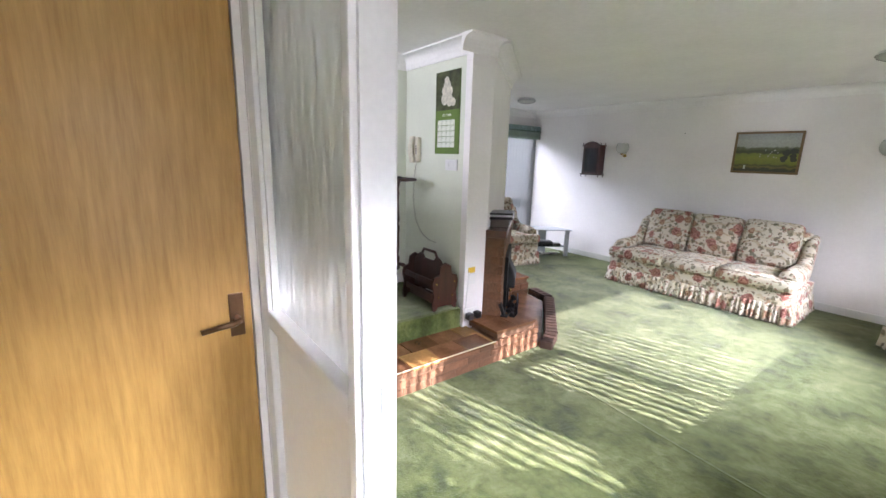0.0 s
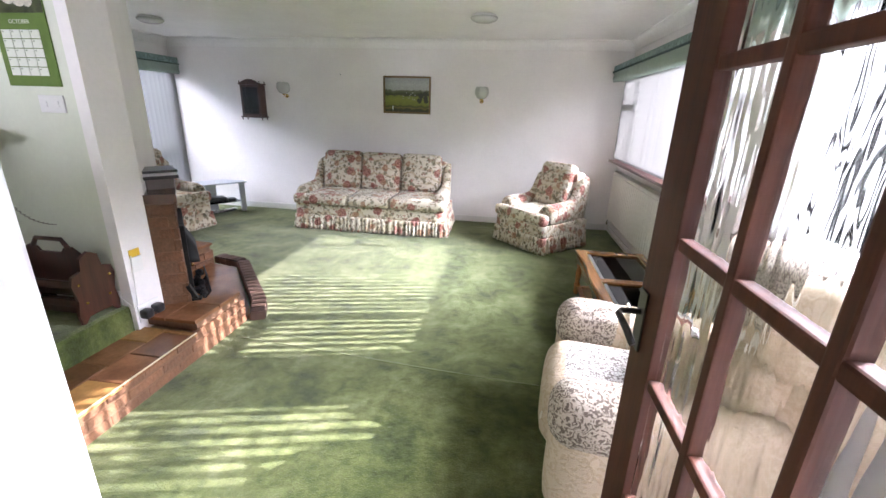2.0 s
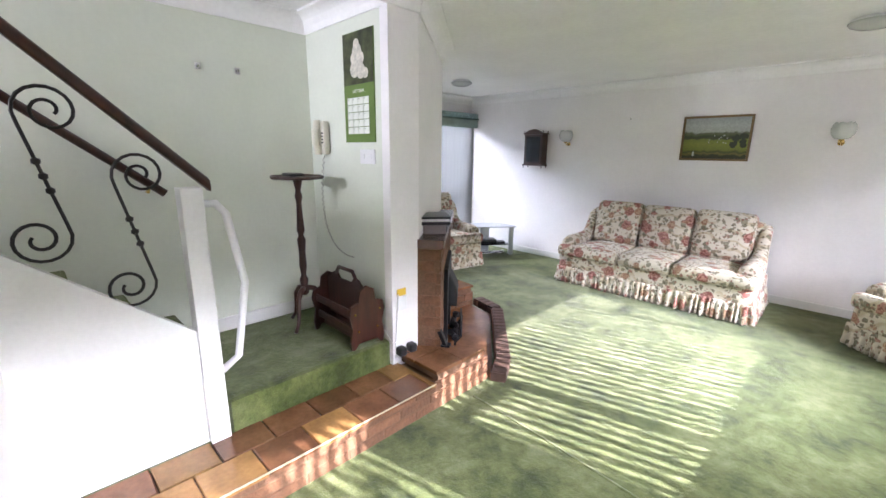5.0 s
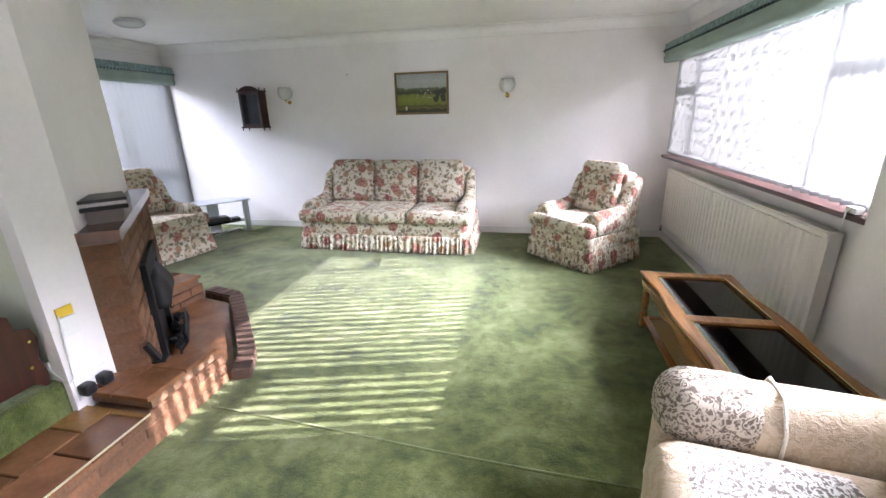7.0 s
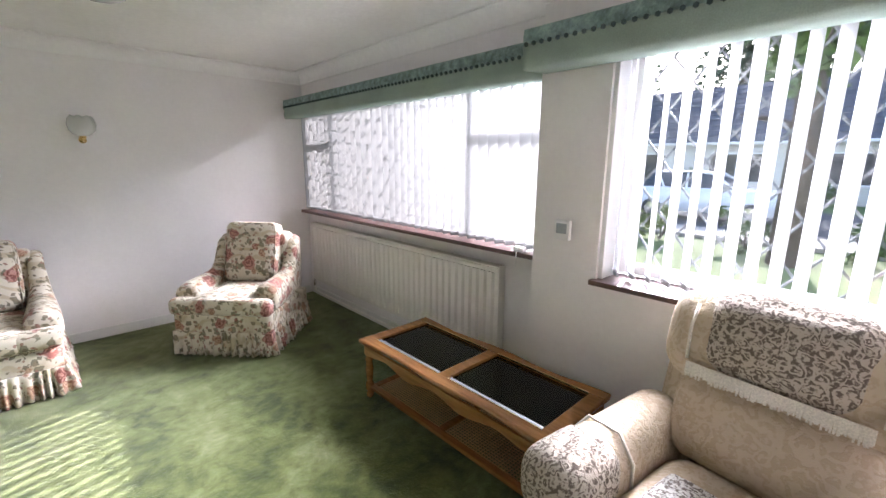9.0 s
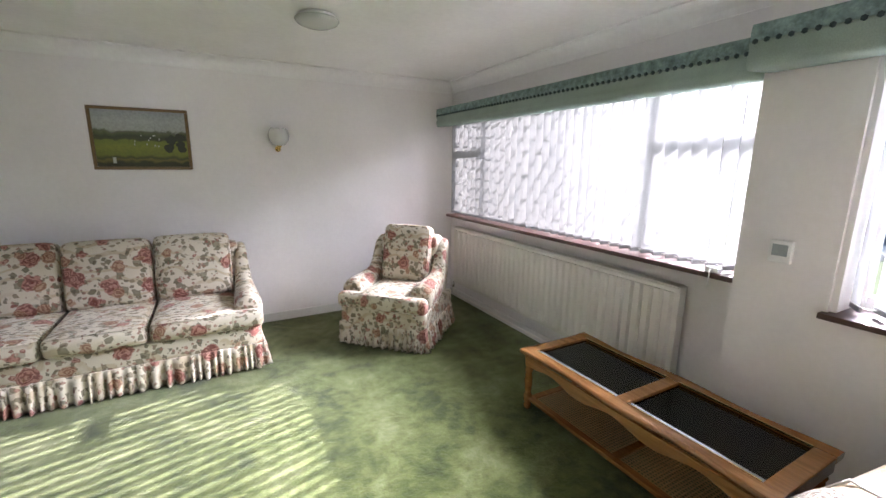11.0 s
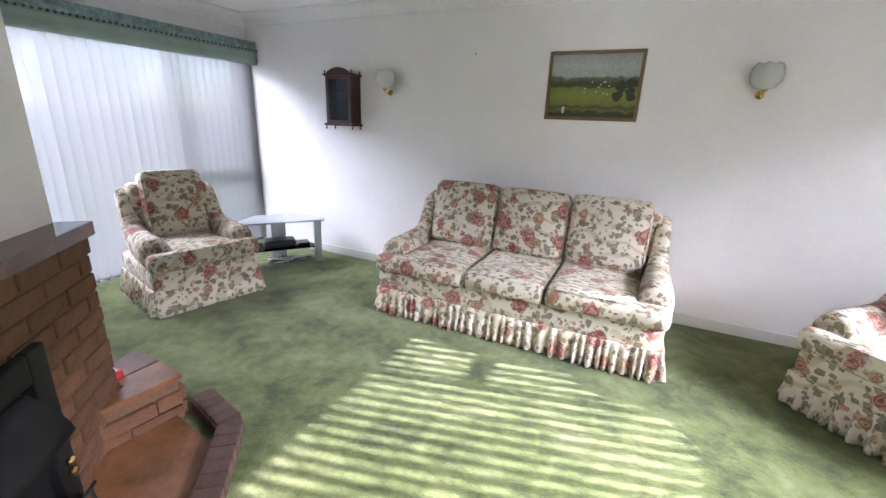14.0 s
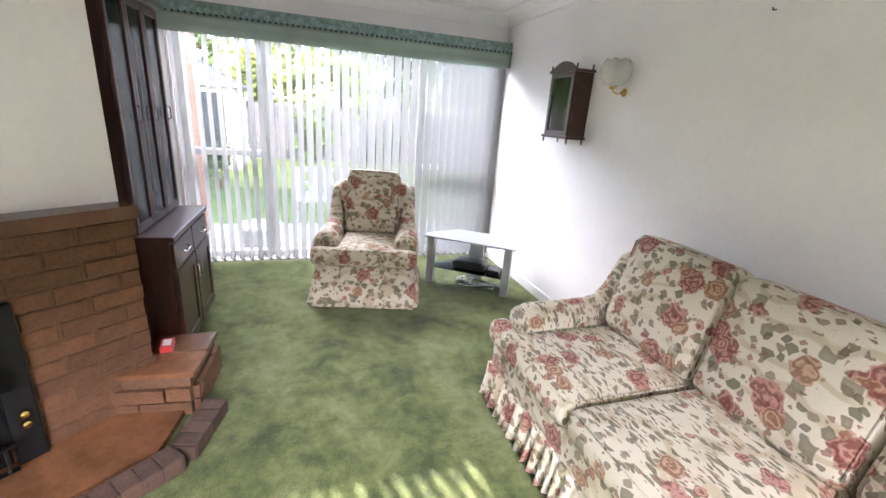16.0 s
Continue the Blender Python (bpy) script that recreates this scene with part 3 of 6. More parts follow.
w1 = bar_window("window_1", 2.40, 2.46, 3.70, 6.65, 0.99, 2.09, (4.32, 6.10), ((3.73, 4.30, 1.72), (6.12, 6.62, 1.72)), "white-framed front window with diamond lattice")
lattice("lattice", 2.475, 3.72, 6.63, 1.0, 2.08, 0.15, 0.20, w1)
w2 = bar_window("window_2", 2.40, 2.46, 1.36, 3.31, 0.93, 2.09, (2.2,), (), "white-framed front window behind the armchair")
lattice("lattice", 2.475, 1.38, 3.29, 0.95, 2.07, 0.19, 0.24, w2)
part("window_reveal", boxes(((2.205, 3.285, 0.93), (2.40, 3.309, 2.09)), bevel=0.003), UPVC, w2)
SILLWOOD = wood("sill_wood", (0.035, 0.012, 0.010), (0.08, 0.030, 0.022), 0.4, "y")
structure("sill_1", boxes(((2.185, 3.692, 0.957), (2.40, 6.655, 0.985)), bevel=0.004), SILLWOOD, "dark red-brown wooden window sill", "window sill")
structure("sill_2", boxes(((2.15, 1.37, 0.902), (2.40, 3.33, 0.928)), bevel=0.004), SILLWOOD, "dark red-brown wooden window sill", "window sill")
w3 = bar_window("window_3", -4.24, -4.17, 3.93, 6.74, 0.03, 2.11, (4.60, 6.02), ((3.96, 4.57, 1.0), (6.05, 6.71, 0.93)), "large white-framed patio window onto the garden")
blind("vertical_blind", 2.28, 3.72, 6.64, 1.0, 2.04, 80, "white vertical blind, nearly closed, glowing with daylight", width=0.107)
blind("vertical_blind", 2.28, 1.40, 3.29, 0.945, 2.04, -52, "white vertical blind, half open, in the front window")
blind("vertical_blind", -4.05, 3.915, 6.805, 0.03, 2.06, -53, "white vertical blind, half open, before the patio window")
pelmet("pelmet", 2.12, 0.16, 3.70, 6.75, 1.92, 2.10, 1, "sea-green cloth pelmet with teal band above the front window", 0.012)
pelmet("pelmet", 1.995, 0.19, 1.30, 3.665, 1.935, 2.115, 1, "sea-green cloth pelmet with teal band above the side window", 0.008)
pelmet("pelmet", -3.94, 0.12, 3.905, 6.80, 1.91, 2.13, -1, "sea-green cloth pelmet with teal band above the patio window", 0.004)


cw = thing("blind_weight", "small white plastic cord weight resting on the window sill", "cord weight", pose(2.215, 3.80, 0.986))
part("weight_body", boxes(((-0.02, -0.035, 0.0), (0.02, 0.035, 0.030)), bevel=0.006), UPVC, cw)
bm = bmesh.new()
tube(bm, [(-0.02, 0.0, 0.02), (-0.034, 0.0, 0.012), (-0.036, 0.0, -0.04), (-0.036, 0.004, -0.085)], 0.0035, 6)
part("bead_chain", bm, UPVC, cw, "hanging white bead chain", True)


# ---- coving and skirting ----
def coving(name, a, b, inward, drop=0.11):
    """Quarter-hollow moulding along a wall top from a to b; inward points into the room."""
    a, b, i = Vector((*a, 0)), Vector((*b, 0)), Vector((*inward, 0))
    prof = [(0, 0), (0, -drop), (0.012, -drop), (0.016, -drop * 0.86)]
    prof += [(0.016 + (drop - 0.03) * (1 - math.cos(t)), -drop * 0.86 + (drop * 0.74) * math.sin(t)) for t in [math.pi / 2 * k / 6 for k in range(1, 7)]]
    prof += [(drop, -0.012), (drop, 0)]
    bm = bmesh.new()
    loft(bm, [[p + i * o + Vector((0, 0, CEIL_Z + d)) for o, d in prof] for p in (a, b)])
    return structure(name, bm, CEIL, "white plaster coving", "coving")


coving("coving_north", (-4.08, 6.81), (2.34, 6.81), (0, -1))
coving("coving_east", (2.34, 3.69), (2.34, 6.81), (-1, 0))
coving("coving_pier", (2.19, 1.20), (2.19, 3.69), (-1, 0))
coving("coving_west", (-4.08, 3.90), (-4.08, 6.81), (1, 0))
coving("coving_phone", (-2.15, 2.87), (-1.245, 2.87), (0, -1))
coving("coving_pillar", (-1.245, 2.75), (-1.245, 3.08), (1, 0))
coving("coving_chimney", (-1.245, 3.08), (-2.13, 4.16), (0.797, 0.604))
coving("coving_stair", (-2.15, 1.20), (-2.15, 2.87), (1, 0))


def skirting(name, lo, hi):
    return structure(name, boxes((lo, hi), bevel=0.004), GLOSS_WHITE, "white painted skirting board", "skirting")


skirting("skirting_north", (-4.08, 6.795, 0), (2.30, 6.808, 0.085))
skirting("skirting_phone", (-2.135, 2.854, PLAT_Z), (-1.32, 2.868, PLAT_Z + 0.09))
skirting("skirting_stair", (-2.148, 1.92, PLAT_Z), (-2.134, 2.852, PLAT_Z + 0.09))
skirting("skirting_east", (2.325, 3.70, 0), (2.338, 6.79, 0.085))
skirting("skirting_pier", (2.176, 1.2, 0), (2.188, 3.69, 0.085))


# ---- upholstered suite ----
def pleats(bm, pts, z0, z1, pitch=0.062, depth=0.030, flare=0.022):
    """A gathered valance along a line of floor points: flaps that part towards the hem."""
    shape = (-1.0, 0.15, 0.85, 1.0, 0.75, 0.05, -1.1, -1.25)
    line = []
    rnd = random.Random(3)
    for a, b in zip(pts, pts[1:]):
        a, b = Vector((*a, 0)), Vector((*b, 0))
        d = b - a
        out = Vector((d.y, -d.x, 0)).normalized()
        flaps = max(2, round(d.length / pitch))
        cuts = [0.0]
        for f in range(flaps):
            cuts.append(cuts[-1] + rnd.uniform(0.55, 1.45))
        for f in range(flaps):
            t0, t1 = cuts[f] / cuts[-1], cuts[f + 1] / cuts[-1]
            amp, skew, lift = rnd.uniform(0.55, 1.2), rnd.uniform(-0.18, 0.18), rnd.uniform(0.0, 0.010)
            for k, v in enumerate(shape):
                t = t0 + (t1 - t0) * (k + skew * math.sin(math.pi * k / 7)) / 8
                line.append((a + d * t, out, v * amp, lift if 1 <= k <= 5 else 0.0))
    line.append((Vector((*pts[-1], 0)), out, -1.0, 0.0))
    rows = []
    for p, out, f, lift in line:
        row = []
        for j in range(5):
            t = j / 4
            row.append(bm.verts.new(p + out * (f * depth * (0.10 + 0.90 * t ** 1.2) + flare * t) + Vector((0, 0, z1 + (z0 + lift - z1) * t))))
        row.append(bm.verts.new(p - out * 0.060 + Vector((0, 0, z0 + 0.002))))
        row.append(bm.verts.new(p - out * 0.012 + Vector((0, 0, z1))))
        rows.append(row)
    for a, b in zip(rows, rows[1:]):
        m = len(a)
        for j in range(m):
            bm.faces.new((a[j], b[j], b[(j + 1) % m], a[(j + 1) % m]))
    return bm


def settee(name, seats, width, label, category, m, depth=0.93, fold=(0.058, 0.026), flat_front=False):
    """Sofa or chair: x along its width, front towards -y, origin on the floor."""
    s = thing(name, label, category, m)
    hw, hd = width / 2, depth / 2
    arm = 0.165
    bm = bmesh.new()
    soft_box(bm, (-hw + 0.012, -hd + 0.03, 0.165), (hw - 0.012, hd - 0.04, 0.335), 0.03, 6)
    part("base", bm, FLORAL, s, "", True)
    bm = bmesh.new()
    corners = [(-hw + 0.006, hd - 0.05), (-hw + 0.006, -hd + 0.02), (hw - 0.006, -hd + 0.02), (hw - 0.006, hd - 0.05)]
    if flat_front:
        pleats(bm, corners[:2], 0.004, 0.190, *fold)
        pleats(bm, corners[1:3], 0.004, 0.190, 0.26, 0.005, 0.030)
        pleats(bm, corners[2:], 0.004, 0.190, *fold)
    else:
        pleats(bm, corners, 0.004, 0.190, *fold)
    part("skirt", bm, FLORAL, s, "gathered floral valance", True)
    # arms: low and rolled in front, sweeping up into wings
    for side in (-1, 1):
        bm = bmesh.new()
        rings = []
        for y, top, roll, lean in ((-hd + 0.118, 0.50, 0.070, 0.0), (-hd + 0.125, 0.535, 0.092, 0.0), (-hd + 0.18, 0.555, 0.098, 0.0), (-0.08, 0.556, 0.092, 0.0), (0.07, 0.565, 0.078, 0.0), (0.13, 0.59, 0.070, 0.01), (0.17, 0.645, 0.060, 0.015), (0.20, 0.735, 0.050, 0.02), (0.225, 0.805, 0.046, 0.03), (hd - 0.13, 0.84, 0.044, 0.03), (hd - 0.08, 0.82, 0.036, 0.03)):
            cx = side * (hw - 0.085)
            ring = []
            for k in range(18):
                a = 2 * math.pi * k / 18
                ca, sa = math.cos(a), math.sin(a)
                if sa > 0:
                    ring.append((cx + roll * ca, y + lean, top - roll + roll * sa))
                else:
                    zz = 0.30 + (top - roll - 0.30) * (1 + sa)
                    pinch = 0.78 + 0.22 * abs(ca) if sa > -0.6 else 0.8
                    ring.append((cx + roll * math.copysign(min(1, abs(ca) * 1.4), ca) * pinch, y + lean, zz))
            rings.append(ring)
        loft(bm, rings)
        part("arm", bm, FLORAL, s, "", True)
    bm = bmesh.new()
    soft_box(bm, (-hw + 0.10, hd - 0.22, 0.30), (hw - 0.10, hd - 0.03, 0.87), 0.06, 7, (0, 0.1, 0.02))
    part("back_frame", bm, FLORAL, s, "", True)
    inner = hw - arm
    w = 2 * inner / seats
    rnd = random.Random(seats)
    for i in range(seats):
        a, b = -inner + i * w, -inner + (i + 1) * w
        bm = bmesh.new()
        soft_box(bm, (a + 0.003, -hd + 0.0, 0.318), (b - 0.003, hd - 0.20, 0.462), 0.05, 8, (0.0, 0.02, 0.12))
        if i == 0:
            soft_box(bm, (-hw - 0.004, -hd - 0.002, 0.322), (a + 0.08, -hd + 0.115, 0.455), 0.045, 6, (0, 0.05, 0.05))
        if i == seats - 1:
            soft_box(bm, (b - 0.08, -hd - 0.002, 0.322), (hw + 0.004, -hd + 0.115, 0.455), 0.045, 6, (0, 0.05, 0.05))
        c = part("seat_cushion", bm, FLORAL, s, "", True)
        # piping round the top edge
        bm = bmesh.new()
        za = 0.452
        tube(bm, [(a + 0.03, -hd + 0.012, za), (b - 0.03, -hd + 0.012, za), (b - 0.006, -hd + 0.04, za), (b - 0.006, 0.12, za)], 0.0045, 6)
        part("piping", bm, FLORAL, c, "", True)
        bm = bmesh.new()
        lean = Matrix.Translation(((a + b) / 2, hd - 0.30, 0.445)) @ Matrix.Rotation(radians(-13 + rnd.uniform(-1.5, 1.5)), 4, "X") @ Matrix.Rotation(radians(rnd.uniform(-1.0, 1.0)), 4, "Y")
        hz = 0.52 + rnd.uniform(-0.015, 0.012)
        soft_box(bm, (-w / 2 + 0.004, -0.085, 0.0), (w / 2 - 0.004, 0.085, hz), 0.055, 9, (0.01, 0.30, 0.015), lean)
        c = part("back_cushion", bm, FLORAL, s, "", True)
        bm = bmesh.new()
        e = w / 2 - 0.018
        tube(bm, [lean @ Vector(p) for p in ((-e, -0.070, 0.05), (-e, -0.070, hz - 0.05), (-e + 0.035, -0.070, hz - 0.012), (e - 0.035, -0.070, hz - 0.012), (e, -0.070, hz - 0.05), (e, -0.070, 0.05))], 0.0045, 6)
        part("piping", bm, FLORAL, c, "", True)
    return s


settee("sofa", 3, 1.98, "three-seat sofa in cream rose-print fabric with gathered skirt", "sofa", pose(-0.81, 6.30, 0))
settee("armchair", 1, 0.80, "floral rose-print armchair with gathered skirt, beside the radiator", "armchair", pose(1.36, 6.03, 0, 0, 0, -46), 0.86, (0.062, 0.022))
settee("armchair", 1, 0.78, "floral rose-print armchair standing before the patio window", "armchair", pose(-3.33, 5.42, 0, 0, 0, 76), 0.84, (0.055, 0.024), True)


# ---- coffee table ----
# metallic in place of glass and tilted, so the bevel shows the window's glint
BEVEL_MIRROR = mat("bevel_mirror", (0.45, 0.46, 0.46), 0.06, metal=0.85, var=0.05, gvar=0.0, bump=0.0)
def coffee_table(m, lx, ly, h):
    """Low table: shaped rim, two smoked panes, turned legs and a cane shelf; x across, y along."""
    t = thing("coffee_table", "long honey-wood coffee table with smoked glass panes and cane shelf", "coffee table", m)
    hx, hy, r = lx / 2, ly / 2, 0.075
    bm = bmesh.new()
    for a, b in (((-hx + r, -hy), (hx - r, -hy + r)), ((-hx + r, hy - r), (hx - r, hy)), ((-hx + r, -0.035), (hx - r, 0.035))):
        box(bm, (*a, h - 0.032), (*b, h), 0.007)
    for s in (-1, 1):
        # long rails with a serpentine outer edge
        rings = []
        for k in range(49):
            u = -hy + 2 * hy * k / 48
            o = hx - 0.012 + 0.012 * math.cos(2 * math.pi * 2 * k / 48)
            rings.append([(s * (hx - r), u, h - 0.032), (s * (hx - r), u, h), (s * (o - 0.009), u, h), (s * (o - 0.002), u, h - 0.005), (s * o, u, h - 0.014), (s * (o - 0.005), u, h - 0.026), (s * (o - 0.012), u, h - 0.032)])
        loft(bm, rings)
    part("rim", bm, TABLEWOOD, t)
    for s in (-1, 1):
        y0, y1 = (0.037, hy - r - 0.002) if s > 0 else (-hy + r + 0.002, -0.037)
        part("glass_pane", boxes(((-hx + r + 0.002, y0, h - 0.024), (hx - r - 0.002, y1, h - 0.016))), SMOKED, t, "smoked glass pane")
        bm = bmesh.new()
        xa = -hx + r + 0.006
        vs = [bm.verts.new(p) for p in ((xa, y0, h - 0.0135), (xa + 0.030, y0, h - 0.0082), (xa + 0.030, y1, h - 0.0082), (xa, y1, h - 0.0135))]
        vb = [bm.verts.new((v.co.x, v.co.y, h - 0.0155)) for v in vs]
        bm.faces.new(vs)
        bm.faces.new(vb[::-1])
        for q in range(4):
            bm.faces.new((vs[q], vb[q], vb[(q + 1) % 4], vs[(q + 1) % 4]))
        part("glass_bevel", bm, BEVEL_MIRROR, t, "mirror-like strip added for the glint on the bevelled glass edge")
        for xa in (-hx + r, hx - r - 0.006):
            part("glazing_bead", boxes(((xa, y0, h - 0.010), (xa + 0.006, y1, h + 0.002))), BRASS, t, "thin brass bead")
    for s in (-1, 1):
        # scalloped aprons along both long sides
        bm = bmesh.new()
        n = 40
        rings = []
        for k in range(n + 1):
            u = -hy + 0.05 + (2 * hy - 0.10) * k / n
            drop = 0.052 + 0.018 * math.cos(2 * math.pi * 3 * k / n) * (1 if 3 < k < n - 3 else 0.2)
            x0 = s * (hx - 0.016)
            rings.append([(x0 - 0.008, u, h - 0.032), (x0 + 0.008, u, h - 0.032), (x0 + 0.008, u, h - 0.032 - drop), (x0 - 0.008, u, h - 0.032 - drop)])
        loft(bm, rings)
        part("apron", bm, TABLEWOOD, t)
        part("end_apron", boxes(((-hx + 0.05, s * (hy - 0.016) - 0.008, h - 0.085), (hx - 0.05, s * (hy - 0.016) + 0.008, h - 0.032))), TABLEWOOD, t)
        for q in (-1, 1):
            bm = bmesh.new()
            lathe(bm, [(0.016, 0), (0.022, 0.012), (0.024, 0.03), (0.018, 0.045), (0.027, 0.06), (0.027, 0.10), (0.017, 0.115), (0.021, 0.13), (0.026, 0.20), (0.020, 0.25), (0.027, 0.27), (0.018, 0.285), (0.028, 0.30), (0.028, h - 0.032)], (s * (hx - 0.045), q * (hy - 0.045), 0), 14)
            part("leg", bm, TABLEWOOD, t, "", True)
    z = 0.085
    bm = bmesh.new()
    for a, b in (((-hx + 0.035, -hy + 0.05), (-hx + 0.075, hy - 0.05)), ((hx - 0.075, -hy + 0.05), (hx - 0.035, hy - 0.05)), ((-hx + 0.075, -hy + 0.05), (hx - 0.075, -hy + 0.09)), ((-hx + 0.075, hy - 0.09), (hx - 0.075, hy - 0.05)), ((-hx + 0.075, -0.02), (hx - 0.075, 0.02))):
        box(bm, (*a, z - 0.022), (*b, z), 0.004)
    shelf = part("shelf", bm, TABLEWOOD, t)
    for ya, yb in ((-hy + 0.09, -0.02), (0.02, hy - 0.09)):
        bm = bmesh.new()
        xa, xb = -hx + 0.075, hx - 0.075
        x = xa + 0.01
        while x < xb:
            box(bm, (x, ya, z - 0.012), (x + 0.006, yb, z - 0.009))
            x += 0.018
        y = ya + 0.01
        while y < yb:
            box(bm, (xa, y, z - 0.009), (xb, y + 0.006, z - 0.006))
            y += 0.018
        part("cane_panel", bm, CANE, shelf, "open woven cane panel")["kind"] = "stuff"
    return t


coffee_table(pose(1.825, 3.83, 0, 0, 0, 0), 0.57, 1.378, 0.40)


# ---- carpet seam ----
bm = bmesh.new()
rings = []
for k in range(31):
    u = k / 30
    x, y = -0.86 + 2.6 * u, 3.20 - 0.20 * u + 0.006 * math.sin(9 * u)
    rings.append([(x, y - 0.009, 0.0002), (x, y - 0.003, 0.0007), (x, y + 0.003, 0.0007), (x, y + 0.009, 0.0002)])
loft(bm, rings)
structure("carpet_seam", bm, CARPET, "raised seam across the green carpet", "carpet seam", True)


# ---- radiator ----
def radiator():
    r = thing("radiator", "long white ribbed panel radiator under the front window", "radiator", pose(0, 0, 0))
    y0, y1, z0, z1 = 3.99, 6.60, 0.21, 0.835
    bm = bmesh.new()
    n = int((y1 - y0 - 0.06) / 0.066)
    ring = []
    sec = [(y0, 2.262)]
    for k in range(n):
        a = y0 + 0.03 + k * (y1 - y0 - 0.06) / n
        st = (y1 - y0 - 0.06) / n
        sec += [(a, 2.262), (a + st * 0.22, 2.246), (a + st * 0.78, 2.246), (a + st * 0.99, 2.262)]
    sec += [(y1, 2.262)]
    front = [(x, y) for y, x in sec]
    poly = front + [(2.275, y1), (2.275, y0)]
    prism(bm, poly, z0 + 0.03, z1 - 0.03)
    box(bm, (2.256, y0, z0), (2.275, y1, z0 + 0.03), 0.006)
    box(bm, (2.256, y0, z1 - 0.03), (2.275, y1, z1), 0.006)
    part("panel", bm, RAD, r)
    part("top_grille", boxes(((2.258, y0 + 0.01, z1 + 0.001), (2.325, y1 - 0.01, z1 + 0.012)), bevel=0.003), RAD, r)
    for y in (y0, y1):
        part("end_cover", boxes(((2.262, y - 0.004, z0 + 0.01), (2.325, y + 0.004, z1 + 0.006)), bevel=0.002), RAD, r)
    for y in (y0 + 0.4, (y0 + y1) / 2, y1 - 0.4):
        part("bracket", boxes(((2.276, y - 0.02, z0 + 0.05), (2.338, y + 0.02, z1 - 0.05))), RAD, r)
    for y in (y0 + 0.03, y1 - 0.03):
        bm = bmesh.new()
        lathe(bm, [(0.012, 0), (0.016, 0.01), (0.016, 0.05), (0.010, 0.055), (0.010, 0.09)], (2.28, y + (0.06 if y > 5 else -0.06), 0.13), 12)
        tube(bm, [(2.28, y + (0.06 if y > 5 else -0.06), 0.20), (2.28, y, 0.225)], 0.009)
        part("valve", bm, CHROME, r, "chrome valve", True)
    bm = bmesh.new()
    tube(bm, [(2.30, 3.93, 0.14), (2.30, 3.93, 0.05), (2.30, 6.66, 0.05), (2.30, 6.66, 0.14)], 0.008)
    part("pipe", bm, RAD, r, "", True)
    return r


radiator()


# ---- fireplace, hearth, tiled step ----
FA, FB = Vector((-1.12, 3.15)), Vector((-2.06, 4.22))
FD = (FB - FA).normalized()
FN = Vector((FD.y * 1, -FD.x)) if FD.y > 0 else Vector((-FD.y, FD.x))
FLEN = (FB - FA).length
FACE = Matrix(((FD.x, FN.x, 0, FA.x), (FD.y, FN.y, 0, FA.y), (0, 0, 1, 0), (0, 0, 0, 1)))  # local: x along the face, y out, z up

fire = thing("fireplace", "diagonal red-brick fireplace with mantel shelf and tiled hearth", "fireplace", pose(0, 0, 0))
bm = bmesh.new()
c1, c2 = FA - FN * 0.004, FB - FN * 0.004
prism(bm, [tuple(c1), tuple(c2), (-2.17, 4.14), (-1.265, 3.056)], 0.0, 0.93)
part("core", bm, MORTAR, fire, "recessed mortar")
bm = bmesh.new()
prism(bm, [tuple(FA + FN * 0.02 - FD * 0.012), tuple(FB + FN * 0.03 + FD * 0.02), tuple(FB - FN * 0.12 + FD * 0.01), (-2.15, 4.15), (-1.250, 3.065)], 0.93, 0.985)
part("mantel", bm, TILE, fire, "dark tiled mantel shelf")

hearth = thing("hearth", "raised brick hearth with dark brick kerb and tiled floor", "hearth", pose(0, 0, 0))
bm = bmesh.new()
prism(bm, [(-0.915, 3.47), (-1.61, 4.32), (-1.95, 4.37), (-2.04, 4.21), (-1.17, 3.13)], 0.0, 0.03)
part("hearth_floor", bm, TILE, hearth, "brown glazed tile floor")


def laid_bricks(parent, m, length, height, courses_from=0.0, bl=0.215, bh=0.065, joint=0.010, depth=0.03, keep=None, material=None, ragged=0.0, name="brick", seed=1):
    """Half-bond bricks proud of a face; m takes x along, y out, z up."""
    rnd = random.Random(seed)
    full = {}

    def shape(w):
        key = round(w, 3)
        if key not in full:
            bm = bmesh.new()
            box(bm, (0, -0.024, 0), (w, depth - 0.026, bh))
            bmesh.ops.bevel(bm, geom=[e for e in bm.edges if all(v.co.y > depth - 0.027 for v in e.verts)], offset=0.004, segments=1, affect="EDGES")
            full[key] = mesh_of(bm, name, material or BRICK)
        return full[key]
    row, z = 0, courses_from
    while z + bh <= height + 0.004:
        x = -(bl + joint) / 2 if row % 2 else 0.0
        while x < length - 0.02:
            a, b = max(x, 0.0), min(x + bl, length)
            if ragged:
                if b >= length - 0.001:
                    b = length + rnd.uniform(-0.5, 1.0) * ragged
                if a <= 0.001:
                    a = rnd.uniform(-1.0, 0.5) * ragged
            if b - a > 0.03 and (keep is None or keep(a, b, z)):
                o = new(name, shape(b - a))
                o.parent = parent
                o.matrix_basis = m @ pose(a, rnd.uniform(-0.003, 0.003), z, 0, 0, rnd.uniform(-0.4, 0.4))
            x += bl + joint
        z += bh + joint
        row += 1


FIRE_S0, FIRE_S1, FIRE_TOP = 0.36, 1.0, 0.66
laid_bricks(fire, FACE, FLEN, 0.93, 0.03, keep=lambda a, b, z: not (a > FIRE_S0 - 0.02 and b < FIRE_S1 + 0.02 and z < FIRE_TOP - 0.05), ragged=0.012, seed=2)
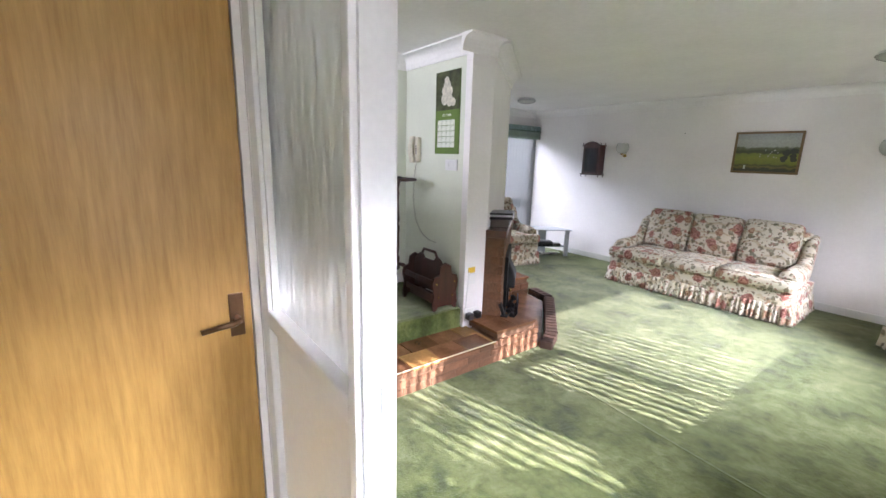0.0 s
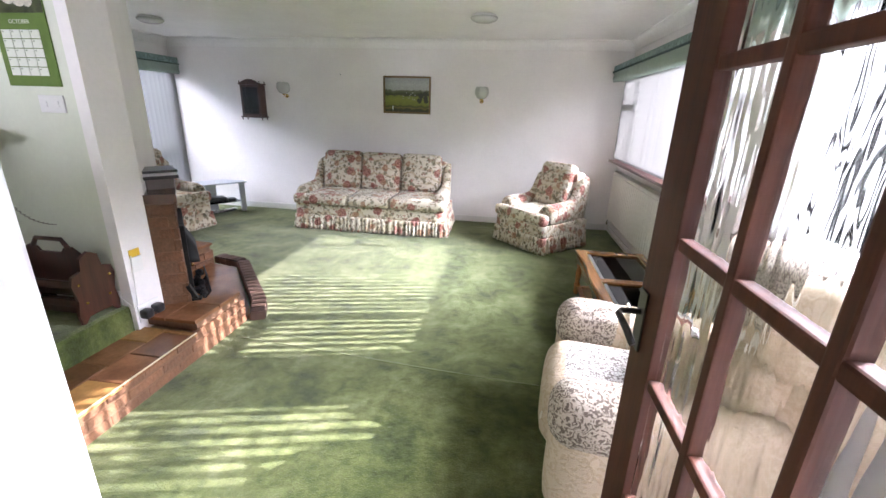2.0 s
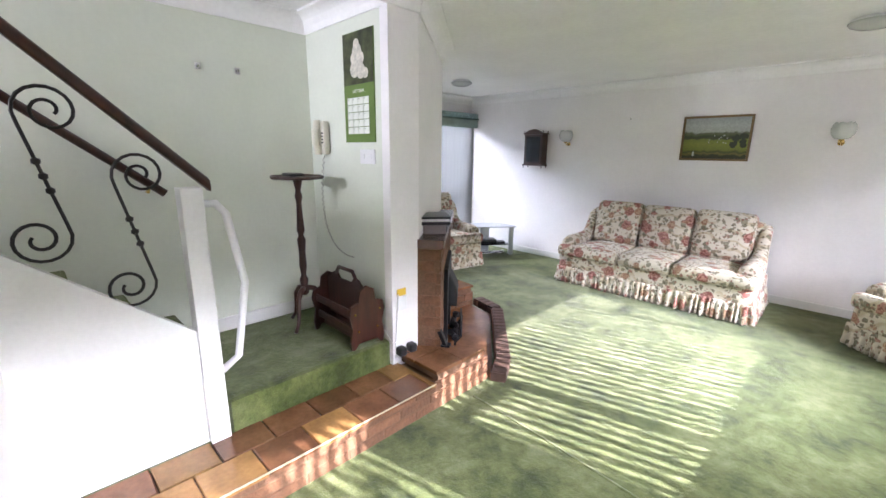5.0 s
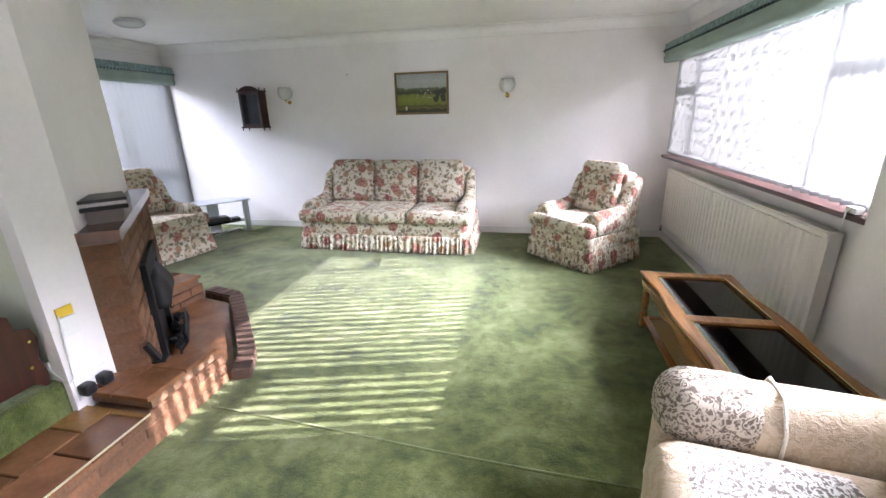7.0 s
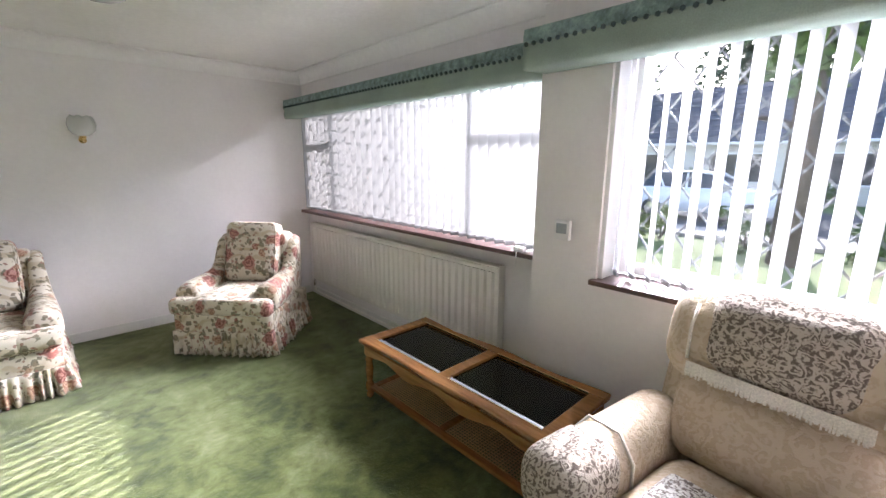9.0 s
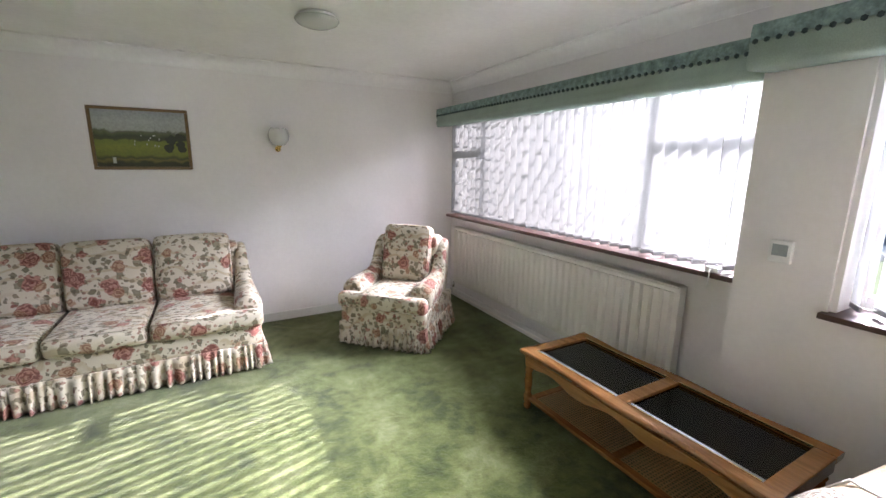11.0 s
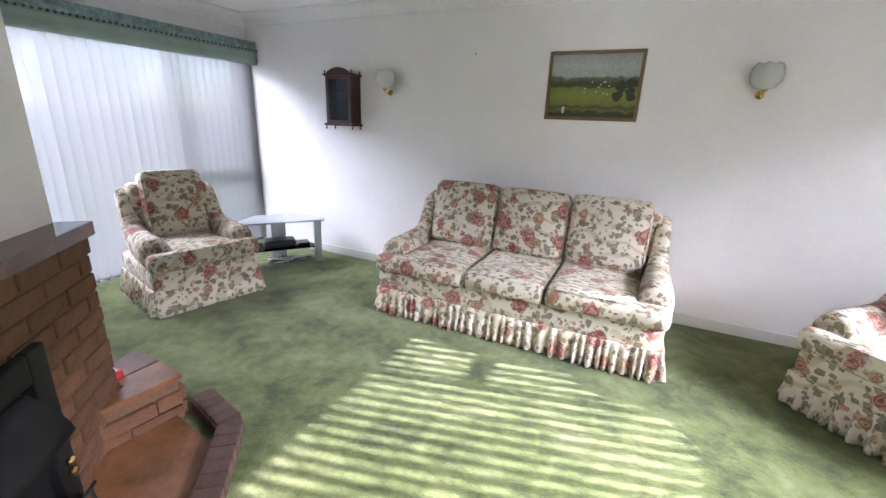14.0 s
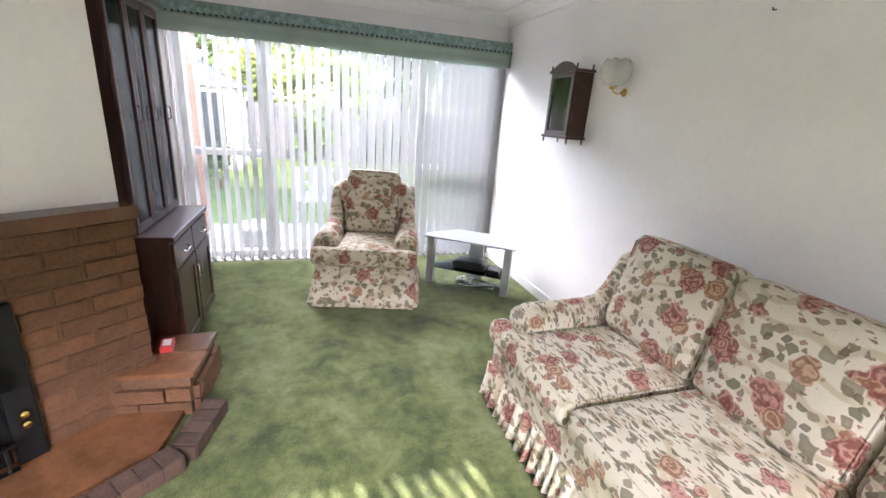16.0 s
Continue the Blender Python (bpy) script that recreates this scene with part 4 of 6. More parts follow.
# end of the brick face, turned to the pillar
def along(a, b, out_z=0.0):
    """Frame with x from a to b, y to the right of that way, z up."""
    a, b = Vector(a), Vector(b)
    d = (b - a).normalized()
    n = Vector((d.y, -d.x))
    return Matrix(((d.x, n.x, 0, a.x), (d.y, n.y, 0, a.y), (0, 0, 1, out_z), (0, 0, 0, 1))), (b - a).length


m, ln = along((-1.245, 3.075), tuple(FA - FN * 0.004))
laid_bricks(fire, m, ln, 0.93, STEP_Z + 0.06, ragged=0.006, seed=3)

# raised tiled block beside the pillar, and its twin by the cabinet
def tile_slab(parent, pts, z, t=0.022, material=None, name="tile"):
    bm = bmesh.new()
    prism(bm, pts, z, z + t)
    bmesh.ops.bevel(bm, geom=[e for e in bm.edges if all(v.co.z > z + t - 0.001 for v in e.verts)], offset=0.004, segments=1, affect="EDGES")
    return part(name, bm, material or TILE, parent)


BLOCK_Z = 0.225
bm = bmesh.new()
prism(bm, [(-0.91, 2.93), (-0.91, 3.34), (-1.12, 3.16), (-1.27, 3.04), (-1.27, 2.93)], STEP_Z + 0.001, BLOCK_Z + 0.02)
part("left_block", bm, MORTAR, hearth)
tile_slab(hearth, [(-0.90, 2.91), (-0.90, 3.13), (-1.10, 3.13), (-1.10, 2.91)], BLOCK_Z + 0.02)
tile_slab(hearth, [(-0.90, 3.137), (-0.90, 3.35), (-1.10, 3.18), (-1.10, 3.137)], BLOCK_Z + 0.02)
tile_slab(hearth, [(-1.107, 2.91), (-1.107, 3.17), (-1.14, 3.14), (-1.275, 3.03), (-1.275, 2.91)], BLOCK_Z + 0.02)
bm = bmesh.new()
prism(bm, [(-1.97, 4.06), (-1.93, 4.40), (-2.30, 4.43), (-2.30, 4.16), (-2.16, 4.15), (-2.03, 4.24)], 0.0, 0.20)
part("right_block", bm, MORTAR, hearth)
for a, b in (((-1.965, 4.075), (-1.93, 4.40)), ((-1.93, 4.41), (-2.30, 4.435))):
    m, ln = along(b, a)
    laid_bricks(hearth, m, ln, 0.21, 0.005, seed=5)
tile_slab(hearth, [(-1.955, 4.05), (-1.915, 4.42), (-2.12, 4.44), (-2.12, 4.19), (-2.05, 4.25)], 0.20)
tile_slab(hearth, [(-2.127, 4.19), (-2.127, 4.44), (-2.31, 4.45), (-2.31, 4.15)], 0.20)
# dark kerb on edge round the hearth
KERB = [(-0.90, 3.43), (-1.00, 3.62), (-1.64, 4.38), (-1.93, 4.45)]
bm = bmesh.new()
kb = mesh_of(box(bm, (0, 0, 0), (0.066, 0.105, 0.07), 0.006), "kerb_brick", BRICK_DARK)
bmf = bmesh.new()
kf = mesh_of(box(bmf, (0, 0.086, 0.0), (0.066, 0.106, 0.055), 0.003), "kerb_front", BRICK)
for i, (a, b) in enumerate(zip(KERB, KERB[1:])):
    m, ln = along(b, a)
    n = max(1, round(ln / 0.0715))
    bed = part("kerb_bed", boxes(((-0.008, -0.10, 0.0), (ln + 0.008, -0.004, 0.064))), BRICK_DARK, hearth)
    bed.matrix_basis = m
    for k in range(n):
        o = new("kerb_brick", kb)
        o.parent = hearth
        o.matrix_basis = m @ pose(k * ln / n + 0.003, -0.105, 0.0, 0, 0, 0)
        f = new("kerb_front", kf)
        f.parent = hearth
        f.matrix_basis = m @ pose(k * ln / n + 0.003, -0.098, 0.0)


# gas fire standing out of the brick face
def gas_fire():
    g = thing("gas_fire", "black cast gas fire with brass knobs in the fireplace", "gas fire", FACE @ pose(0, 0, 0.03))
    a, b, top = FIRE_S0, FIRE_S1, FIRE_TOP
    bm = bmesh.new()
    box(bm, (a, -0.015, 0.0), (a + 0.09, 0.035, top), 0.008)
    box(bm, (b - 0.09, -0.015, 0.0), (b, 0.035, top), 0.008)
    box(bm, (a + 0.09, -0.015, top - 0.10), (b - 0.09, 0.035, top), 0.008)
    part("surround", bm, BLACK, g)
    bm = bmesh.new()
    rings = []
    for t in range(7):
        u = t / 6
        z = 0.36 + 0.18 * u
        d = 0.07 * math.cos(u * math.pi / 2) + 0.03
        rings.append([(a + 0.07 + 0.05 * u, 0.0, z), (a + 0.07 + 0.05 * u, d, z), (b - 0.07 - 0.05 * u, d, z), (b - 0.07 - 0.05 * u, 0.0, z)])
    loft(bm, rings)
    part("canopy", bm, BLACK, g, "", True)
    part("firebox", boxes(((a + 0.092, -0.012, 0.0), (b - 0.092, 0.004, 0.40))), BLACK, g)
    bm = bmesh.new()
    for k in range(9):
        x = a + 0.13 + k * (b - a - 0.26) / 8
        tube(bm, [(x, 0.09, 0.03), (x, 0.14, 0.09), (x, 0.13, 0.16)], 0.006, 6)
    tube(bm, [(a + 0.10, 0.13, 0.16), (b - 0.10, 0.13, 0.16)], 0.007, 6)
    tube(bm, [(a + 0.10, 0.09, 0.03), (b - 0.10, 0.09, 0.03)], 0.009, 6)
    part("grate", bm, BLACK, g, "", True)
    rnd = random.Random(4)
    for k in range(12):
        bm = bmesh.new()
        bmesh.ops.create_icosphere(bm, subdivisions=1, radius=0.035)
        for v in bm.verts:
            v.co *= rnd.uniform(0.75, 1.1)
        bmesh.ops.translate(bm, vec=(a + 0.14 + rnd.random() * (b - a - 0.28), 0.05 + rnd.random() * 0.04, 0.07 + rnd.random() * 0.08), verts=bm.verts)
        part("coal", bm, BLACK, g)
    for k in (0, 1):
        bm = bmesh.new()
        lathe(bm, [(0.012, 0), (0.016, 0.004), (0.016, 0.018), (0.009, 0.024)], (0, 0, 0), 12, Matrix.Translation((b - 0.045, 0.035, 0.17 + k * 0.045)) @ Matrix.Rotation(radians(-90), 4, "X"))
        part("knob", bm, BRASS, g, "brass knob", True)
    return g


gas_fire()

# tiled step with a brick riser
step = tagged(part("tiled_step", boxes(((-1.27, 1.20, 0.0), (-0.925, 3.36, STEP_Z - 0.022))), MORTAR), "brick step topped with brown quarry tiles", "step", "", "structure")
y, k = 1.205, 0
rnd = random.Random(9)
while y < 2.905:
    e = min(y + 0.235, 2.905)
    tile_slab(step, [(-0.897, y), (-0.897, e - 0.003), (-1.09, e - 0.003), (-1.09, y)], STEP_Z - 0.022, material=TILE_OCHRE if rnd.random() < 0.4 else TILE)
    y += 0.238
y = 1.205 - 0.12
while y < 2.905:
    a, e = max(y, 1.205), min(y + 0.235, 2.905)
    if e - a > 0.03:
        tile_slab(step, [(-1.093, a), (-1.093, e - 0.003), (-1.27, e - 0.003), (-1.27, a)], STEP_Z - 0.022, material=TILE_OCHRE if rnd.random() < 0.35 else TILE)
    y += 0.238
m, ln = along((-0.925, 1.20), (-0.925, 3.42))
laid_bricks(step, m, ln, STEP_Z + 0.0, 0.004, bh=0.052, joint=0.009, seed=8)
m, ln = along((-0.925, 2.93), (-0.925, 3.36))
laid_bricks(step, m, ln, BLOCK_Z + 0.02, STEP_Z - 0.008, bh=0.045, bl=0.10, joint=0.008, seed=11)

# thin strip that puts the glint of light on the tile edge into colour
part("glint_strip", boxes(((-0.8968, 1.21, STEP_Z - 0.006), (-0.8925, 2.90, STEP_Z + 0.0015))), EDGE_GLINT, step, "pale strip standing in for the glint on the tile edge")

# carpeted platform and stairs
platform = structure("platform", boxes(((-2.28, 1.90, 0.0), (-1.272, 2.87, PLAT_Z)), bevel=0.03), CARPET, "green carpeted half landing", "landing")
stairs = thing("stairs", "green carpeted stairs with white string and iron balustrade", "stairs", pose(0, 0, 0))
for k in range(7):
    z = PLAT_Z + 0.185 * (k + 1)
    y1 = 1.90 - 0.225 * k
    part("tread", boxes(((-2.275, y1 - 0.26, z - 0.185), (-1.31, y1, z)), bevel=0.012), CARPET, stairs, "green carpeted step")
bm = bmesh.new()
slope = 0.185 / 0.225
y0, y1 = 1.86, 0.10
def string_z(y):
    return 0.60 + (1.86 - y) * slope
rings = []
for y in (y0, y1):
    rings.append([(-1.305, y, string_z(y) - 0.16), (-1.265, y, string_z(y) - 0.16), (-1.265, y, string_z(y) + 0.10), (-1.305, y, string_z(y) + 0.10)])
loft(bm, rings)
part("string", bm, GLOSS_WHITE, stairs, "white painted string")
bm = bmesh.new()
vs = [bm.verts.new(p) for p in ((-1.30, 1.86, STEP_Z), (-1.30, 1.21, STEP_Z), (-1.30, 1.21, string_z(1.21) - 0.1), (-1.30, 1.86, string_z(1.86) - 0.1))]
vt = [bm.verts.new((v.co.x + 0.022, v.co.y, v.co.z)) for v in vs]
bm.faces.new(vs); bm.faces.new(vt[::-1])
for i in range(4):
    bm.faces.new((vs[i], vt[i], vt[(i + 1) % 4], vs[(i + 1) % 4]))
part("spandrel", bm, GLOSS_WHITE, stairs, "white boarded panel under the stairs")
part("newel", boxes(((-1.325, 1.80, STEP_Z), (-1.245, 1.885, 1.37)), bevel=0.005), GLOSS_WHITE, stairs, "white newel post")
bm = bmesh.new()
def rail_z(y):
    return 1.375 + (1.895 - y) * slope * 1.17
rings = []
for y in (1.92, 0.10):
    rings.append([(-1.315 + 0.06 * a, y, rail_z(y) + b) for a, b in ((0.1, 0), (0.9, 0), (1, 0.02), (0.9, 0.045), (0.6, 0.055), (0.4, 0.055), (0.1, 0.045), (0, 0.02))])
loft(bm, rings)
part("handrail", bm, MAHOG, stairs, "dark wooden handrail", True)
bm = bmesh.new()
tube(bm, [(-2.07, 1.92, 1.28), (-2.07, 0.1, 1.28 + 1.82 * slope)], 0.022, 10)
wallrail = part("wall_rail", bm, MAHOG, stairs, "dark wooden wall rail", True)
for y in (1.85, 1.0):
    bm = bmesh.new()
    tube(bm, [(-2.07, y, 1.26 + (1.92 - y) * slope), (-2.11, y, 1.23 + (1.92 - y) * slope), (-2.149, y, 1.23 + (1.92 - y) * slope)], 0.008)
    part("bracket", bm, BRASS, wallrail)
# wrought scrolls between string and handrail
def scroll(k):
    """An S of iron bar, curled at both ends, with a collar of beads at its waist."""
    bm = bmesh.new()
    x = -1.285
    c1, c2 = (1.60 - 0.226 * k, 0.995 + 0.218 * k), (1.685 - 0.226 * k, 1.425 + 0.218 * k)
    n = 30
    low = [(c1[0] + (0.018 + 0.072 * q / n) * math.cos(radians(25 - 600 * (1 - q / n))), c1[1] + (0.018 + 0.072 * q / n) * math.sin(radians(25 - 600 * (1 - q / n)))) for q in range(n + 1)]
    high = [(c2[0] + (0.090 - 0.072 * q / n) * math.cos(radians(205 - 600 * q / n)), c2[1] + (0.090 - 0.072 * q / n) * math.sin(radians(205 - 600 * q / n))) for q in range(n + 1)]
    a, b = low[-1], high[0]
    mid = [(a[0] + (b[0] - a[0]) * t, a[1] + (b[1] - a[1]) * t) for t in (0.25, 0.5, 0.75)]
    tube(bm, [(x, p, q) for p, q in low + mid + high], 0.006, 6)
    for t in (0.36, 0.5, 0.64):
        bmesh.ops.create_icosphere(bm, subdivisions=1, radius=0.015, matrix=Matrix.Translation((x, a[0] + (b[0] - a[0]) * t, a[1] + (b[1] - a[1]) * t)))
    return part("scroll", bm, IRON, stairs, "wrought iron scroll", True)


for k in range(4):
    scroll(k)
bm = bmesh.new()
tube(bm, [(-1.27, 1.885, 1.30), (-1.265, 1.93, 1.30), (-1.265, 1.97, 1.25), (-1.265, 2.02, 0.93), (-1.265, 1.96, 0.58), (-1.27, 1.885, 0.53)], 0.017, 10)
tagged(part("grab_rail", bm, UPVC, None, "", True), "white plastic grab rail on the newel post", "grab rail")


# ---- hall door, glazed screen, oak door ----
def glazed_door():
    d = thing("glazed_door", "dark red-brown wooden door with fifteen rippled panes, open", "door", pose(0, 0, 0), kind="structure")
    x0, x1 = 1.235, 1.272
    ya, yb = 1.10, 1.91
    cols = (1.165, 1.35, 1.565, 1.77)
    rows = (0.29, 0.62, 0.95, 1.28, 1.61, 1.92)
    part("hinge_stile", boxes(((x0, ya, 0.01), (x1, cols[0], 2.03)), bevel=0.004), MAHOG_DOOR, d)
    part("lock_stile", boxes(((x0, cols[3], 0.01), (x1, yb, 2.03)), bevel=0.004), MAHOG_DOOR, d)
    part("bottom_rail", boxes(((x0, cols[0], 0.01), (x1, cols[3], rows[0])), bevel=0.004), MAHOG_DOOR, d)
    part("top_rail", boxes(((x0, cols[0], rows[5]), (x1, cols[3], 2.03)), bevel=0.004), MAHOG_DOOR, d)
    for y in cols[1:3]:
        part("glazing_bar", boxes(((x0 + 0.002, y - 0.013, rows[0]), (x1 - 0.002, y + 0.013, rows[5])), bevel=0.005), MAHOG_DOOR, d)
    for z in rows[1:5]:
        part("glazing_bar", boxes(((x0 + 0.003, cols[0], z - 0.013), (x1 - 0.003, cols[3], z + 0.013)), bevel=0.005), MAHOG_DOOR, d)
    for i in range(3):
        for j in range(5):
            p = part("pane", boxes(((1.250, cols[i] + 0.006, rows[j] + 0.006), (1.256, cols[i + 1] - 0.006, rows[j + 1] - 0.006))), RIPPLE, d)
            p.visible_shadow = False
    plate = part("lock_plate", boxes(((x0 - 0.006, 1.845, 0.985), (x0 - 0.001, 1.895, 1.135)), bevel=0.002), IRON, d)
    bm = bmesh.new()
    tube(bm, [(x0 - 0.004, 1.87, 1.08), (x0 - 0.05, 1.87, 1.08), (x0 - 0.058, 1.855, 1.078), (x0 - 0.055, 1.79, 1.07), (x0 - 0.05, 1.755, 1.055)], 0.008, 8)
    part("handle", bm, IRON, d, "dark iron lever handle", True)
    bm = bmesh.new()
    tube(bm, [(x1 + 0.001, 1.87, 1.08), (x1 + 0.05, 1.87, 1.08), (x1 + 0.055, 1.79, 1.07)], 0.008, 8)
    part("handle", bm, CHROME, d, "chrome lever handle", True)
    return d


glazed_door()
screen = thing("hall_screen", "white hall screen with a tall rippled glass pane", "glazed screen", pose(0, 0, 0), kind="structure")
part("post", boxes(((0.435, 1.115, 0.0), (0.470, 1.215, 2.06)), bevel=0.006), GLOSS_WHITE, screen, "white door post")
part("door_stop", boxes(((0.471, 1.13, 0.0), (0.481, 1.165, 2.05))), GLOSS_WHITE, screen)
part("side_frame", boxes(((-0.27, 1.115, 0.0), (-0.19, 1.215, 2.06)), bevel=0.006), GLOSS_WHITE, screen)
part("sill_rail", boxes(((-0.19, 1.115, 0.975), (0.435, 1.215, 1.035)), bevel=0.006), GLOSS_WHITE, screen)
part("head_rail", boxes(((-0.19, 1.115, 1.99), (0.435, 1.215, 2.06)), bevel=0.006), GLOSS_WHITE, screen)
part("panel", boxes(((-0.19, 1.14, 0.0), (0.435, 1.18, 0.975))), GLOSS_WHITE, screen, "white flat panel")
for x in (-0.19, 0.42):
    part("bead", boxes(((x, 1.13, 1.035), (x + 0.015, 1.15, 1.99))), GLOSS_WHITE, screen)
p = part("pane", boxes(((-0.19, 1.155, 1.035), (0.435, 1.161, 1.99))), SCREEN_GLASS, screen, "pale frosted rippled glass pane")
p.visible_shadow = False
lock = part("strike_plate", boxes(((0.4705, 1.172, 1.0), (0.4735, 1.195, 1.06))), SILVER, screen, "chrome strike plate")
structure("door_lining", boxes(((1.277, 1.115, 0.0), (1.30, 1.215, 2.06)), ((0.482, 1.12, 2.045), (1.277, 1.21, 2.058))), GLOSS_WHITE, "white painted door lining", "door lining")
oak = thing("oak_door", "flush oak-veneer door, closed, in the hall", "door", pose(0, 0, 0), kind="structure")
part("leaf", boxes(((-0.325, 0.255, 0.008), (-0.283, 1.085, 2.025)), bevel=0.002), OAKDOOR, oak)
part("handle_plate", boxes(((-0.282, 1.015, 0.935), (-0.275, 1.06, 1.085)), bevel=0.003), BRONZE, oak)
bm = bmesh.new()
tube(bm, [(-0.277, 1.037, 1.0), (-0.235, 1.037, 1.0), (-0.227, 1.02, 0.998), (-0.23, 0.925, 0.985)], [0.011, 0.010, 0.010, 0.008], 8)
part("handle", bm, BRONZE, oak, "bronze lever handle", True)


# ---- plush armchair with lace covers ----
def lace_cloth(name, ground, figure, scale):
    m = bpy.data.materials.new(name)
    m.use_nodes = True
    nt = m.node_tree
    n, lk = nt.nodes, nt.links
    b = n["Principled BSDF"]
    b.inputs["Roughness"].default_value = 0.95
    b.inputs["Specular IOR Level"].default_value = 0.1
    co = n.new("ShaderNodeTexCoord").outputs["Object"]
    wp = n.new("ShaderNodeVectorMath")
    wp.operation = "MULTIPLY_ADD"
    wp.inputs[1].default_value = (0.03, 0.03, 0.03)
    lk.new(noise_node(nt, co, 22, 2, True), wp.inputs[0])
    lk.new(co, wp.inputs[2])
    curl = math_node(nt, "SINE", math_node(nt, "MULTIPLY", noise_node(nt, wp.outputs[0], scale * 0.75, 2.5), 40.0))
    fig = math_node(nt, "MULTIPLY", step_up(nt, curl, -0.5, 0.3), step_up(nt, noise_node(nt, co, 75, 3), 0.36, 0.50))
    lk.new(mix_color(nt, fig, ground, figure), b.inputs["Base Color"])
    bn = n.new("ShaderNodeBump")
    bn.inputs["Strength"].default_value, bn.inputs["Distance"].default_value = 0.5, 0.003
    lk.new(math_node(nt, "ADD", fig, noise_node(nt, co, 300, 2)), bn.inputs["Height"])
    lk.new(bn.outputs[0], b.inputs["Normal"])
    return m


LACE = lace_cloth("brocade_cover", (0.52, 0.46, 0.38), (0.165, 0.135, 0.112), 34)
LACE_SEAT = lace_cloth("brocade_seat_cover", (0.72, 0.70, 0.66), (0.22, 0.19, 0.17), 38)
CREAM_DAMASK = lace_cloth("cream_damask", (0.60, 0.50, 0.375), (0.53, 0.425, 0.30), 15)
FRINGE = mat("cream_fringe", (0.72, 0.68, 0.60), 0.9, var=0.08, gvar=0.2, grain=200, bump=0.6)


def fringe(bm, a, b, drop, n=40):
    """Row of hanging threads between two points."""
    a, b, drop = Vector(a), Vector(b), Vector(drop)
    rnd = random.Random(1)
    for k in range(n):
        p = a.lerp(b, (k + 0.5) / n)
        q = p + drop * rnd.uniform(0.75, 1.1) + (b - a) * rnd.uniform(-0.4, 0.4) / n
        tube(bm, [p, q], 0.0035, 4)
    return bm


def plush_chair(m):
    c = thing("plush_armchair", "cream plush armchair with brocade covers on arms, seat and back", "armchair", m)
    bm = bmesh.new()
    soft_box(bm, (-0.42, -0.40, 0.03), (0.42, 0.42, 0.34), 0.05, 6, (0, 0.02, 0))
    part("base", bm, CREAM_DAMASK, c, "", True)
    for s in (-1, 1):
        bm = bmesh.new()
        xa, xb = (s * 0.255, s * 0.475) if s > 0 else (s * 0.475, s * 0.255)
        soft_box(bm, (xa, -0.43, 0.04), (xb, 0.36, 0.60), 0.10, 9, (0.06, 0.01, 0.02))
        part("arm", bm, CREAM_DAMASK, c, "", True)
        bm = bmesh.new()
        soft_box(bm, (xa - 0.010, -0.442, 0.36), (xb + 0.010, -0.10, 0.612), 0.105, 9, (0.06, 0.01, 0.02))
        cover = part("arm_cover", bm, LACE, c, "brown and cream brocade arm cover", True)
        bm = bmesh.new()
        tube(bm, [(xa - 0.012, -0.10, 0.40), (xa - 0.010, -0.10, 0.52), (xa + 0.05, -0.10, 0.605), (xb - 0.05, -0.10, 0.605), (xb + 0.010, -0.10, 0.52), (xb + 0.012, -0.10, 0.40)], 0.006, 6)
        part("braid", bm, FRINGE, cover, "cream braid edge", True)
    bm = bmesh.new()
    soft_box(bm, (-0.262, -0.47, 0.16), (0.262, 0.22, 0.47), 0.10, 9, (0.0, 0.03, 0.05))
    part("seat_cushion", bm, CREAM_DAMASK, c, "", True)
    bm = bmesh.new()
    soft_box(bm, (-0.235, -0.44, 0.30), (0.235, 0.10, 0.479), 0.09, 9, (0.0, 0.03, 0.05))
    cover = part("seat_cover", bm, LACE_SEAT, c, "pale brocade seat cover", True)
    bm = bmesh.new()
    fringe(bm, (-0.22, -0.462, 0.335), (0.22, -0.462, 0.335), (0, -0.004, -0.035), 100)
    part("fringe", bm, FRINGE, cover)
    lean = Matrix.Translation((0, 0.23, 0.40)) @ Matrix.Rotation(radians(-14), 4, "X")
    bm = bmesh.new()
    soft_box(bm, (-0.40, 0.02, -0.15), (0.40, 0.22, 0.62), 0.10, 8, (0, 0.1, 0), lean)
    part("back_shell", bm, CREAM_DAMASK, c, "", True)
    bm = bmesh.new()
    soft_box(bm, (-0.30, -0.10, 0.03), (0.30, 0.10, 0.36), 0.09, 9, (0.0, 0.2, 0.03), lean)
    part("lumbar_cushion", bm, CREAM_DAMASK, c, "", True)
    bm = bmesh.new()
    soft_box(bm, (-0.37, -0.12, 0.31), (0.37, 0.14, 0.66), 0.11, 10, (0.02, 0.18, 0.05), lean)
    part("head_cushion", bm, CREAM_DAMASK, c, "", True)
    bm = bmesh.new()
    soft_box(bm, (-0.25, -0.150, 0.345), (0.25, 0.10, 0.684), 0.115, 10, (0.0, 0.17, 0.05), lean)
    cover = part("back_cover", bm, LACE, c, "brown and cream brocade back cover", True)
    bm = bmesh.new()
    fringe(bm, lean @ Vector((-0.24, -0.158, 0.395)), lean @ Vector((0.24, -0.158, 0.395)), (0, -0.008, -0.05), 110)
    part("fringe", bm, FRINGE, cover)
    for s in (-1, 1):
        bm = bmesh.new()
        tube(bm, [lean @ Vector(p) for p in ((s * 0.252, -0.13, 0.40), (s * 0.252, -0.155, 0.52), (s * 0.252, -0.13, 0.60))], 0.006, 6)
        part("braid", bm, FRINGE, cover, "cream braid edge", True)
    return c


plush_chair(pose(1.60, 2.55, 0, 0, 0, -98))


